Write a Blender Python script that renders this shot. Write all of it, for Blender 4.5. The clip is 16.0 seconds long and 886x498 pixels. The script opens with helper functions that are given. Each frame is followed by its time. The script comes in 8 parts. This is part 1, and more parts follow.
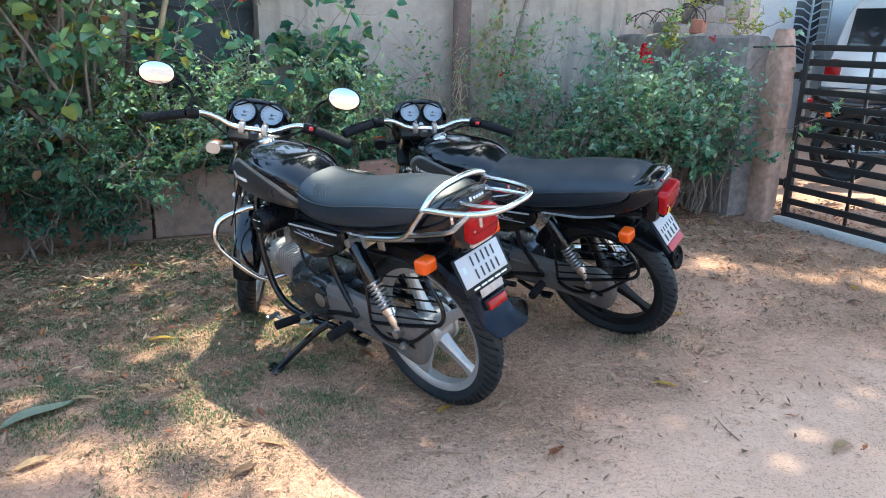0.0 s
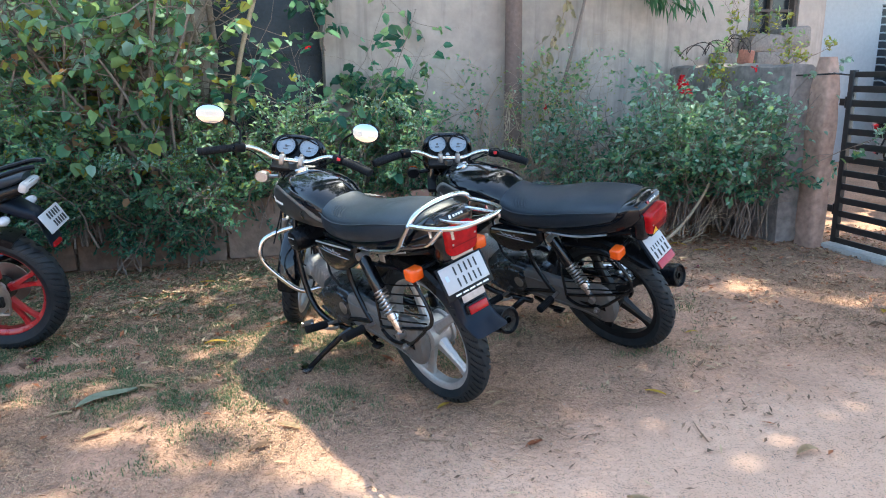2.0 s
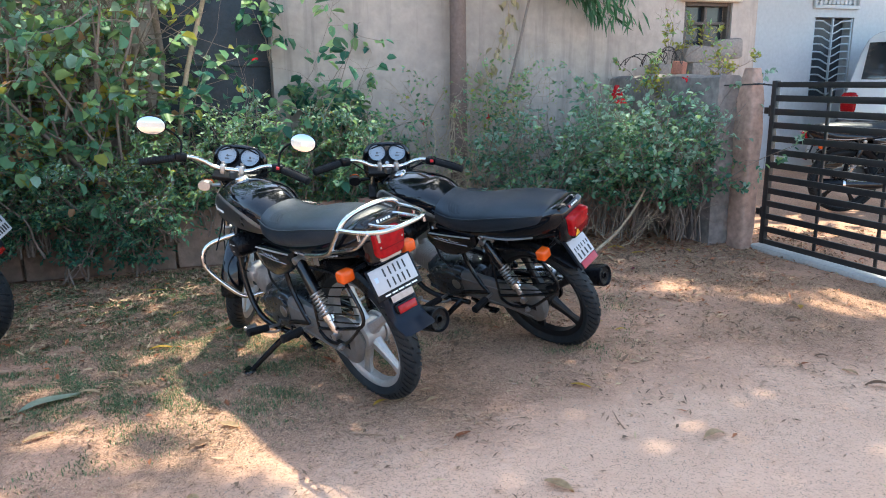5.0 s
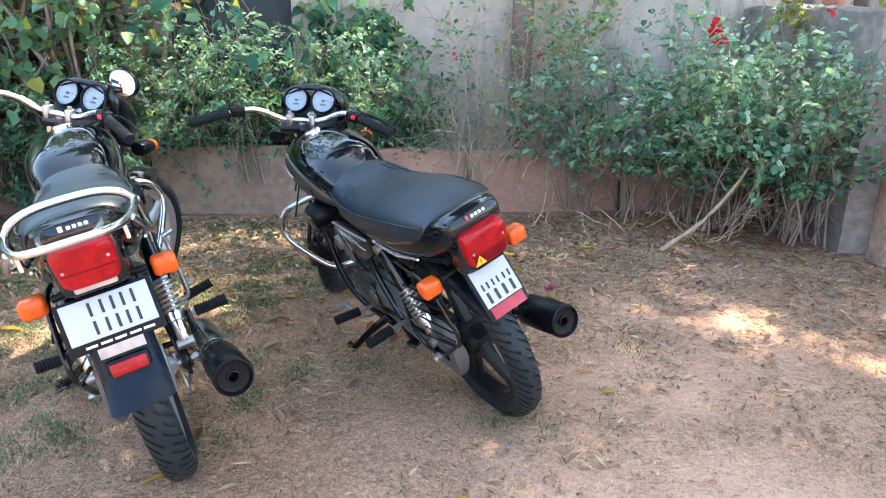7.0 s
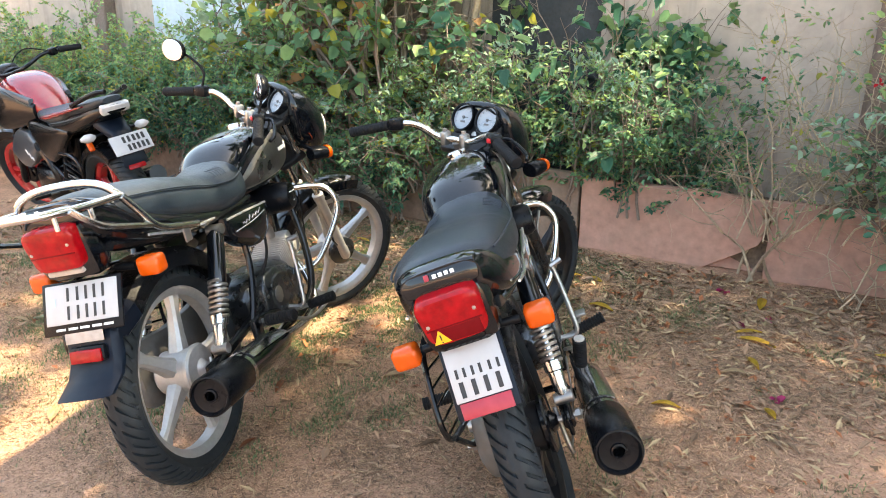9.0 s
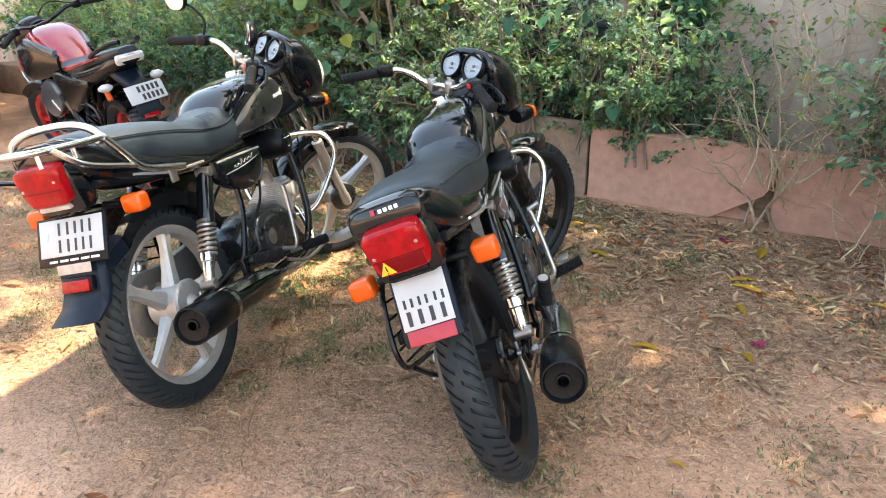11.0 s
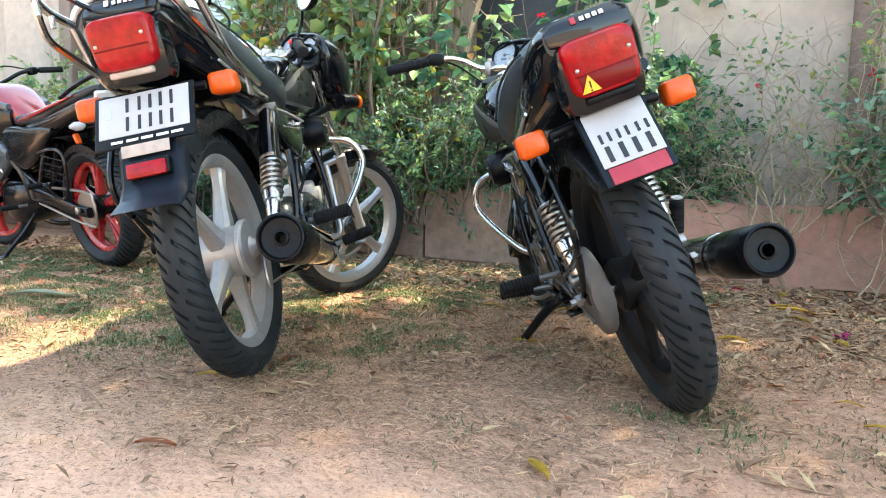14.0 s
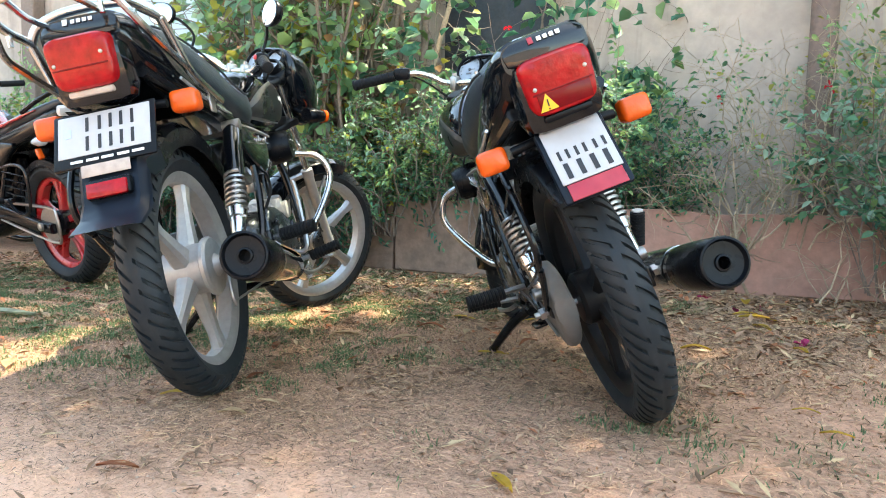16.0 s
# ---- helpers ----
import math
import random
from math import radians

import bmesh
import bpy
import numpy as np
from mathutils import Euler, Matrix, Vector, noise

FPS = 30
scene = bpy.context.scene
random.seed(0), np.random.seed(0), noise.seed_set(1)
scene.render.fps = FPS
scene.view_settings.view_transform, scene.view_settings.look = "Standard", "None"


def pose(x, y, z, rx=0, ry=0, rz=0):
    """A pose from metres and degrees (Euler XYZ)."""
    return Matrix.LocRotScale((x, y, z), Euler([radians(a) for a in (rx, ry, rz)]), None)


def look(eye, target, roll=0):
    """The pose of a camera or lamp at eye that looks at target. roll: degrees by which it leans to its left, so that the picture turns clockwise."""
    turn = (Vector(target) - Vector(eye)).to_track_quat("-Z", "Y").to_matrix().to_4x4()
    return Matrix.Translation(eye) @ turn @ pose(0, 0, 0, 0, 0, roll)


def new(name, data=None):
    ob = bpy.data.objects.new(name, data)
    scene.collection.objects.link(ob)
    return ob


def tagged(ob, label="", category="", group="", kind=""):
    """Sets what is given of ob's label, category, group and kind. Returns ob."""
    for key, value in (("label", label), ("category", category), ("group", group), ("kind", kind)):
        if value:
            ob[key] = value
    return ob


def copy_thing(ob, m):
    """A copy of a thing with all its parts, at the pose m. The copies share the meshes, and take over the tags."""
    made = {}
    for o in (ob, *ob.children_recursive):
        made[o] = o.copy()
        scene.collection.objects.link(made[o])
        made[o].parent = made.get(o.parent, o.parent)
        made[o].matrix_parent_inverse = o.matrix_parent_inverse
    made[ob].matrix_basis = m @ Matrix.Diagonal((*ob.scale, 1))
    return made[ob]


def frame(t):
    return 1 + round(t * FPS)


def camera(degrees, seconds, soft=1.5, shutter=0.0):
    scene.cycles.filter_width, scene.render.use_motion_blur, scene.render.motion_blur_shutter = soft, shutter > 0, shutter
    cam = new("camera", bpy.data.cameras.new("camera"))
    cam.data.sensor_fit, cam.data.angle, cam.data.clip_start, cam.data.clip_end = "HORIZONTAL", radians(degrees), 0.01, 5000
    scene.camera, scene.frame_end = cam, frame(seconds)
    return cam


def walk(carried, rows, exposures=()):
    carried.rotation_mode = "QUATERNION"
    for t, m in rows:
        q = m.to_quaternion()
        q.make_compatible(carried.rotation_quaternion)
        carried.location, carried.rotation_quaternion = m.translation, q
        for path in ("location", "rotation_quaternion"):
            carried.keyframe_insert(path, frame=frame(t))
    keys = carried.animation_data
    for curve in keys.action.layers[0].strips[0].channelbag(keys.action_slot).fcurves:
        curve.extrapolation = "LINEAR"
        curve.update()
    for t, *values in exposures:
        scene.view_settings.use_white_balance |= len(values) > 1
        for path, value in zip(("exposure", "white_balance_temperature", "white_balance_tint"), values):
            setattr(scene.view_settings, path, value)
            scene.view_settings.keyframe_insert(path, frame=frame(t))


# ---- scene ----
cam = camera(63.3, 16.0, soft=1.0)
PATH = [
    (0, (0.003, -0.319, 1.313), (-0.102, 1.596, 0.745), 0.9),
    (0.5, (0.117, -0.284, 1.315), (-0.04, 1.634, 0.767), -0.1),
    (1, (0.309, -0.263, 1.306), (-0.021, 1.639, 0.782), -0.8),
    (1.5, (0.36, -0.41, 1.335), (-0.054, 1.479, 0.824), -1.2),
    (2, (0.422, -0.625, 1.341), (0.043, 1.279, 0.859), -0.8),
    (2.5, (0.569, -0.756, 1.353), (0.204, 1.156, 0.894), -0.3),
    (3, (0.653, -0.845, 1.364), (0.257, 1.062, 0.912), -0.6),
    (3.5, (0.651, -0.855, 1.374), (0.255, 1.055, 0.934), -1.2),
    (4, (0.631, -0.843, 1.371), (0.251, 1.071, 0.934), -1.3),
    (4.5, (0.598, -0.823, 1.37), (0.247, 1.096, 0.927), -0.9),
    (5, (0.581, -0.752, 1.353), (0.299, 1.174, 0.893), -0.9),
    (5.2, (0.622, -0.654, 1.339), (0.369, 1.272, 0.862), -0.6),
    (7.3, (1.385, 0.984, 1.328), (0.543, 2.676, 0.672), 1.4),
    (7.5, (1.398, 1.15, 1.302), (0.484, 2.81, 0.662), 1.8),
    (8, (1.475, 1.466, 1.305), (0.274, 2.948, 0.706), 1.9),
    (8.5, (1.68, 1.695, 1.295), (0.106, 2.779, 0.703), 1.4),
    (9, (1.842, 1.732, 1.289), (0.225, 2.741, 0.685), 0.8),
    (9.2, (1.902, 1.759, 1.281), (0.281, 2.751, 0.658), 0.7),
    (11.3, (2.021, 1.863, 1.276), (0.373, 2.731, 0.549), 0.2),
    (11.5, (2.003, 1.842, 1.234), (0.324, 2.667, 0.527), -0.3),
    (12, (1.775, 1.634, 0.976), (0.05, 2.348, 0.26), -3.1),
    (12.5, (1.592, 1.444, 0.688), (-0.056, 2.41, 0.095), 0.4),
    (13, (1.625, 1.44, 0.507), (-0.015, 2.57, 0.33), 0.5),
    (13.5, (1.621, 1.428, 0.506), (0.01, 2.601, 0.335), 0.6),
    (14, (1.616, 1.421, 0.506), (0.035, 2.631, 0.313), 1.7),
    (14.5, (1.626, 1.434, 0.508), (0.083, 2.689, 0.295), 1.7),
    (15, (1.628, 1.433, 0.508), (0.095, 2.699, 0.289), 1.4),
    (15.5, (1.633, 1.433, 0.516), (0.097, 2.698, 0.313), 1.2),
    (16, (1.638, 1.43, 0.522), (0.1, 2.699, 0.356), 1.2),
]
walk(cam, [(t, look(eye, target, roll)) for t, eye, target, roll in PATH], exposures=[(0.0, 2.37, 6380, -1), (5.2, 2.27, 6650, 2), (7.3, 3.10, 7000, 2), (8.2, 2.97, 8300, 6), (9.2, 2.97, 9000, 7), (11.5, 2.97, 9000, 7), (12.0, 2.62, 8500, 4), (12.5, 2.75, 7900, 1), (13.0, 3.0, 7600, -1), (14.0, 3.0, 8000, 0), (16.0, 3.02, 7900, -1)])

# ---- light ----
SUN_FROM = Vector((0.08, 0.44, 1.0)).normalized()
world = bpy.data.worlds.new("world")
scene.world = world
world.use_nodes = True
wn = world.node_tree
sky = wn.nodes.new("ShaderNodeTexSky")
sky.sky_type = "NISHITA"
sky.sun_disc = False
sky.sun_elevation = math.asin(SUN_FROM.z)
sky.sun_rotation = math.atan2(SUN_FROM.x, SUN_FROM.y)
sky.air_density = 1.0
sky.dust_density = 1.2
wn.nodes["Background"].inputs[1].default_value = 0.15
wn.links.new(sky.outputs[0], wn.nodes["Background"].inputs[0])
sun = new("sun", bpy.data.lights.new("sun", "SUN"))
sun.data.energy = 2.1
sun.data.angle = radians(0.55)
sun.data.color = (1.0, 0.93, 0.82)
sun.matrix_world = look(SUN_FROM * 30, (0, 0, 0))

# ---- materials ----
def material(name, base, rough=0.5, metal=0.0, vary=0.12, scale=8.0, fine=60.0, bump=0.0, bump_scale=None, coat=0.0,
             dust=0.0, dust_color=(0.42, 0.33, 0.25), rough_vary=0.15, spec=0.5, island=0.0, objvary=0.0, trans=0.0, sub=0.0):
    m = bpy.data.materials.new(name)
    m.use_nodes = True
    nt = m.node_tree
    N, L = nt.nodes, nt.links
    p = N["Principled BSDF"]
    p.inputs["Metallic"].default_value = metal
    p.inputs["Specular IOR Level"].default_value = spec
    p.inputs["Coat Weight"].default_value = coat
    p.inputs["Coat Roughness"].default_value = 0.06
    p.inputs["Transmission Weight"].default_value = trans
    tc = N.new("ShaderNodeTexCoord")
    n1 = N.new("ShaderNodeTexNoise")
    n1.inputs["Scale"].default_value = scale
    n1.inputs["Detail"].default_value = 5
    n1.inputs["Roughness"].default_value = 0.62
    n2 = N.new("ShaderNodeTexNoise")
    n2.inputs["Scale"].default_value = fine
    n2.inputs["Detail"].default_value = 3
    L.new(tc.outputs["Object"], n1.inputs["Vector"])
    L.new(tc.outputs["Object"], n2.inputs["Vector"])
    add = N.new("ShaderNodeMath")
    add.operation = "ADD"
    L.new(n1.outputs["Fac"], add.inputs[0])
    L.new(n2.outputs["Fac"], add.inputs[1])
    mp = N.new("ShaderNodeMapRange")
    mp.inputs["From Min"].default_value = 0.65
    mp.inputs["From Max"].default_value = 1.35
    mp.inputs["To Min"].default_value = 1 - vary
    mp.inputs["To Max"].default_value = 1 + vary
    L.new(add.outputs[0], mp.inputs["Value"])
    fac = mp.outputs["Result"]
    for weight, source in ((island, "ShaderNodeNewGeometry"), (objvary, "ShaderNodeObjectInfo")):
        if weight:
            g = N.new(source)
            r = N.new("ShaderNodeMapRange")
            r.inputs["To Min"].default_value = 1 - weight
            r.inputs["To Max"].default_value = 1 + weight
            L.new(g.outputs["Random Per Island" if weight == island else "Random"], r.inputs["Value"])
            mul = N.new("ShaderNodeMath")
            mul.operation = "MULTIPLY"
            L.new(fac, mul.inputs[0])
            L.new(r.outputs["Result"], mul.inputs[1])
            fac = mul.outputs[0]
    vm = N.new("ShaderNodeVectorMath")
    vm.operation = "SCALE"
    vm.inputs[0].default_value = base
    L.new(fac, vm.inputs["Scale"])
    col = vm.outputs["Vector"]
    ro = N.new("ShaderNodeMapRange")
    ro.inputs["From Min"].default_value = 0.3
    ro.inputs["From Max"].default_value = 0.7
    ro.inputs["To Min"].default_value = max(0.02, rough * (1 - rough_vary))
    ro.inputs["To Max"].default_value = min(1.0, rough * (1 + rough_vary))
    L.new(n1.outputs["Fac"], ro.inputs["Value"])
    rout = ro.outputs["Result"]
    if dust:
        n3 = N.new("ShaderNodeTexNoise")
        n3.inputs["Scale"].default_value = scale * 2.3
        n3.inputs["Detail"].default_value = 7
        n3.inputs["Roughness"].default_value = 0.7
        L.new(tc.outputs["Object"], n3.inputs["Vector"])
        dr = N.new("ShaderNodeMapRange")
        dr.inputs["From Min"].default_value = 0.42
        dr.inputs["From Max"].default_value = 0.72
        dr.inputs["To Min"].default_value = dust * 0.25
        dr.inputs["To Max"].default_value = dust
        L.new(n3.outputs["Fac"], dr.inputs["Value"])
        mx = N.new("ShaderNodeMix")
        mx.data_type = "RGBA"
        L.new(dr.outputs["Result"], mx.inputs["Factor"])
        L.new(col, mx.inputs["A"])
        mx.inputs["B"].default_value = (*dust_color, 1)
        col = mx.outputs["Result"]
        ra = N.new("ShaderNodeMath")
        ra.operation = "MULTIPLY_ADD"
        ra.use_clamp = True
        L.new(dr.outputs["Result"], ra.inputs[0])
        ra.inputs[1].default_value = 0.7
        L.new(rout, ra.inputs[2])
        rout = ra.outputs[0]
    L.new(col, p.inputs["Base Color"])
    L.new(rout, p.inputs["Roughness"])
    if sub:
        tr = N.new("ShaderNodeBsdfTranslucent")
        L.new(col, tr.inputs["Color"])
        ms = N.new("ShaderNodeMixShader")
        ms.inputs[0].default_value = sub
        L.new(p.outputs[0], ms.inputs[1])
        L.new(tr.outputs[0], ms.inputs[2])
        L.new(ms.outputs[0], N["Material Output"].inputs["Surface"])
    if bump:
        b = N.new("ShaderNodeBump")
        b.inputs["Strength"].default_value = 1.0
        b.inputs["Distance"].default_value = bump
        if bump_scale:
            n4 = N.new("ShaderNodeTexNoise")
            n4.inputs["Scale"].default_value = bump_scale
            n4.inputs["Detail"].default_value = 4
            L.new(tc.outputs["Object"], n4.inputs["Vector"])
            L.new(n4.outputs["Fac"], b.inputs["Height"])
        else:
            L.new(add.outputs[0], b.inputs["Height"])
        L.new(b.outputs[0], p.inputs["Normal"])
    return m


PAINT = material("black_paint", (0.0022, 0.0036, 0.006), 0.08, coat=1.0, spec=0.05, dust=0.006, scale=6, rough_vary=0.3)
PLASTIC = material("black_plastic", (0.0035, 0.0045, 0.0065), 0.27, spec=0.16, dust=0.005, scale=7, bump=0.0006, bump_scale=400)
FENDER = material("dark_fender_plastic", (0.004, 0.009, 0.018), 0.34, spec=0.18, dust=0.012, scale=9)
VINYL = material("seat_vinyl", (0.006, 0.014, 0.024), 0.40, spec=0.55, dust_color=(0.34, 0.38, 0.42), dust=0.028, scale=5, bump=0.0010, bump_scale=260, rough_vary=0.2)
RUBBER = material("rubber", (0.008, 0.009, 0.011), 0.62, spec=0.15, dust=0.015, scale=20, bump=0.0005, bump_scale=300)
TYRE = material("tyre_rubber", (0.010, 0.015, 0.020), 0.48, spec=0.22, dust=0.09, dust_color=(0.20, 0.18, 0.155), scale=9)
CHROME = material("chrome", (0.66, 0.66, 0.66), 0.16, 1.0, vary=0.06, dust=0.10, scale=9, rough_vary=0.5)
STEEL = material("dull_steel", (0.40, 0.40, 0.40), 0.34, 1.0, dust=0.25, scale=16, fine=120)
ALLOY = material("silver_alloy_paint", (0.43, 0.43, 0.43), 0.36, 0.55, dust=0.22, dust_color=(0.36, 0.29, 0.22), scale=8)
BLACK_ALLOY = material("black_alloy_paint", (0.005, 0.006, 0.008), 0.30, spec=0.2, dust=0.03, scale=8)
ENGINE = material("cast_aluminium", (0.075, 0.085, 0.095), 0.25, 0.85, dust=0.10, dust_color=(0.06, 0.052, 0.045), scale=14, bump=0.0008, bump_scale=180)
CHAINCASE = material("chaincase_grey_paint", (0.13, 0.13, 0.13), 0.42, 0.3, dust=0.4, dust_color=(0.17, 0.135, 0.10), scale=11)
FRAME = material("black_frame_enamel", (0.004, 0.005, 0.007), 0.18, spec=0.35, dust=0.008, scale=12)
RED_DEEP = material("deep_red_lens", (0.14, 0.002, 0.005), 0.14, coat=0.1, spec=0.15)
RED_LENS = material("red_lens", (0.30, 0.003, 0.007), 0.10, coat=0.22, spec=0.2, vary=0.35, scale=22, bump=0.0015, bump_scale=70)
ORANGE_LENS = material("orange_lens", (0.68, 0.088, 0.008), 0.16, coat=0.2, spec=0.35, vary=0.12, scale=20, bump=0.001, bump_scale=90)
CLEAR_LENS = material("clear_lens", (0.50, 0.48, 0.48), 0.12, coat=0.8, vary=0.1, scale=30)
PLATE = material("plate_white", (0.43, 0.435, 0.45), 0.30, vary=0.04, dust=0.10, scale=10)
INK = material("ink_black", (0.015, 0.015, 0.017), 0.5)
PALE_INK = material("pale_ink", (0.75, 0.75, 0.72), 0.45)
STICKER_RED = material("sticker_red", (0.36, 0.014, 0.035), 0.35, dust=0.06)
STICKER_YELLOW = material("sticker_yellow", (0.85, 0.45, 0.03), 0.4)
GREY_GRAPHIC = material("grey_graphic", (0.17, 0.172, 0.175), 0.30, 0.65, coat=0.3, scale=9)
PALE_STRIPE = material("pale_stripe", (0.36, 0.34, 0.31), 0.35, 0.0, coat=0.3)
WHITE_STRIPE = material("silver_stripe", (0.62, 0.62, 0.62), 0.25, 0.7)
DIAL_MARK = material("dial_mark", (0.10, 0.10, 0.11), 0.5)
FIN = material("bare_alloy_fins", (0.50, 0.50, 0.50), 0.42, 0.6, dust=0.2, scale=14)
DIAL = material("dial_face", (0.27, 0.31, 0.35), 0.3, vary=0.05)
MIRROR = material("mirror_glass", (0.60, 0.61, 0.62), 0.015, 1.0, vary=0.01, rough_vary=0.1)
PAPER = material("torn_sticker_paper", (0.44, 0.36, 0.31), 0.6, vary=0.2)

# ---- mesh tools ----
def catmull(points, n=6):
    pts = [Vector(p) for p in points]
    if len(pts) < 3:
        return pts
    ext = [pts[0] * 2 - pts[1], *pts, pts[-1] * 2 - pts[-2]]
    out = []
    for i in range(1, len(ext) - 2):
        a, b, c, d = ext[i - 1:i + 3]
        for k in range(n):
            t = k / n
            out.append(0.5 * ((2 * b) + (c - a) * t + (2 * a - 5 * b + 4 * c - d) * t * t + (3 * b - a - 3 * c + d) * t ** 3))
    return out + [pts[-1]]


def skin(bm, rings, cap=True, closed=False):
    """Joins rings of equal length into a surface."""
    made = [[bm.verts.new(v) for v in ring] for ring in rings]
    n = len(made[0])
    pairs = list(zip(made, made[1:])) + ([(made[-1], made[0])] if closed else [])
    for a, b in pairs:
        for i in range(n):
            bm.faces.new((a[i], a[(i + 1) % n], b[(i + 1) % n], b[i]))
    if cap and not closed:
        bm.faces.new(made[0][::-1])
        bm.faces.new(made[-1])
    return bm


def tube(bm, points, r, seg=8, smooth=5, closed=False):
    """Sweeps a circle of radius r (a number, or one per point) along the points."""
    if closed:
        points = list(points) + [points[0]]
    pts = catmull(points, smooth) if smooth > 1 else [Vector(p) for p in points]
    if closed:
        pts = pts[:-1]
    many = not isinstance(r, (int, float))
    rings, side = [], None
    count = len(pts)
    for i, p in enumerate(pts):
        if closed:
            d = pts[(i + 1) % count] - pts[i - 1]
        else:
            d = pts[min(i + 1, count - 1)] - pts[max(i - 1, 0)]
        d.normalize()
        if side is None:
            side = d.orthogonal().normalized()
        side = (side - d * side.dot(d)).normalized()
        up = d.cross(side)
        rad = r
        if many:
            f = i / max(count - 1, 1) * (len(r) - 1)
            k = min(int(f), len(r) - 2)
            rad = r[k] + (r[k + 1] - r[k]) * (f - k)
        rings.append([p + (side * math.cos(a) + up * math.sin(a)) * rad for a in (2 * math.pi * j / seg for j in range(seg))])
    return skin(bm, rings, closed=closed)


def lathe(bm, profile, centre, axis, seg=24, cap=True, closed=False):
    """Turns a profile of (along, radius) about an axis through centre."""
    axis = Vector(axis).normalized()
    side = axis.orthogonal().normalized()
    up = axis.cross(side)
    centre = Vector(centre)
    rings = [[centre + axis * h + (side * math.cos(a) + up * math.sin(a)) * max(rad, 0.0004)
              for a in (2 * math.pi * j / seg for j in range(seg))] for h, rad in profile]
    return skin(bm, rings, cap, closed)


def rbox(bm, centre, size, bevel=0.006, turn=None, segments=2, taper=None):
    """A box with rounded edges; turn is a 3x3 or Euler in degrees; taper=(fx, fy) scales its top."""
    tmp = bmesh.new()
    bmesh.ops.create_cube(tmp, size=1.0)
    for v in tmp.verts:
        k = (taper[0], taper[1]) if taper and v.co.z > 0 else (1, 1)
        v.co = Vector((v.co.x * size[0] * k[0], v.co.y * size[1] * k[1], v.co.z * size[2]))
    if bevel:
        bmesh.ops.bevel(tmp, geom=tmp.edges[:], offset=min(bevel, min(size) * 0.45), segments=segments, profile=0.5, affect="EDGES")
    if turn is None:
        m = Matrix.Identity(3)
    elif isinstance(turn, (tuple, list)):
        m = Euler([radians(a) for a in turn]).to_matrix()
    else:
        m = turn
    at = {v: bm.verts.new(m @ v.co + Vector(centre)) for v in tmp.verts}
    for f in tmp.faces:
        bm.faces.new([at[v] for v in f.verts])
    tmp.free()
    return bm


def oval(x, zc, hw, hh, power=2.6, n=28, yc=0.0, lean=0.0):
    """A rounded ring across the x axis; lean shifts x with height."""
    out = []
    for j in range(n):
        a = 2 * math.pi * j / n
        c, s = math.cos(a), math.sin(a)
        y = math.copysign(abs(c) ** (2 / power), c) * hw
        z = math.copysign(abs(s) ** (2 / power), s) * hh
        out.append(Vector((x + lean * z, yc + y, zc + z)))
    return out


def smooth_rows(rows, n=4):
    """Catmull-Rom through rows of numbers."""
    ext = [np.array(rows[0]) * 2 - np.array(rows[1]), *map(np.array, rows), np.array(rows[-1]) * 2 - np.array(rows[-2])]
    out = []
    for i in range(1, len(ext) - 2):
        a, b, c, d = ext[i - 1:i + 3]
        for k in range(n):
            t = k / n
            out.append(0.5 * (2 * b + (c - a) * t + (2 * a - 5 * b + 4 * c - d) * t * t + (3 * b - a - 3 * c + d) * t ** 3))
    return out + [np.array(rows[-1], float)]


def part(name, bm, mat, parent, label="", xf=None, flat=False, angle=38):
    """Links a bmesh as one mesh object under a thing or a part."""
    if xf is not None:
        bmesh.ops.transform(bm, matrix=xf, verts=bm.verts)
    bmesh.ops.recalc_face_normals(bm, faces=bm.faces)
    me = bpy.data.meshes.new(name)
    bm.to_mesh(me)
    bm.free()
    me.materials.append(mat)
    if not flat:
        me.shade_smooth()
        me.set_sharp_from_angle(angle=radians(angle))
    ob = new(name, me)
    if parent is not None:
        ob.parent = parent
    if label:
        ob["label"] = label
    return ob


def raw(name, verts, faces, mat, parent=None, smooth=False):
    me = bpy.data.meshes.new(name)
    me.from_pydata(verts, [], faces)
    me.materials.append(mat)
    if smooth:
        me.shade_smooth()
    ob = new(name, me)
    if parent is not None:
        ob.parent = parent
    return ob


def thing(name, m, label, category, group=""):
    root = new(name)
    root.empty_display_size = 0.1
    root.matrix_world = m
    return tagged(root, label, category, group)


def fresh():
    return bmesh.new()

# ---- ground and walls ----
WALL = Matrix.Translation((-1.24, 4.62, 0)) @ Matrix.Rotation(radians(28), 4, "Z")   # x along the wall, -y towards the yard


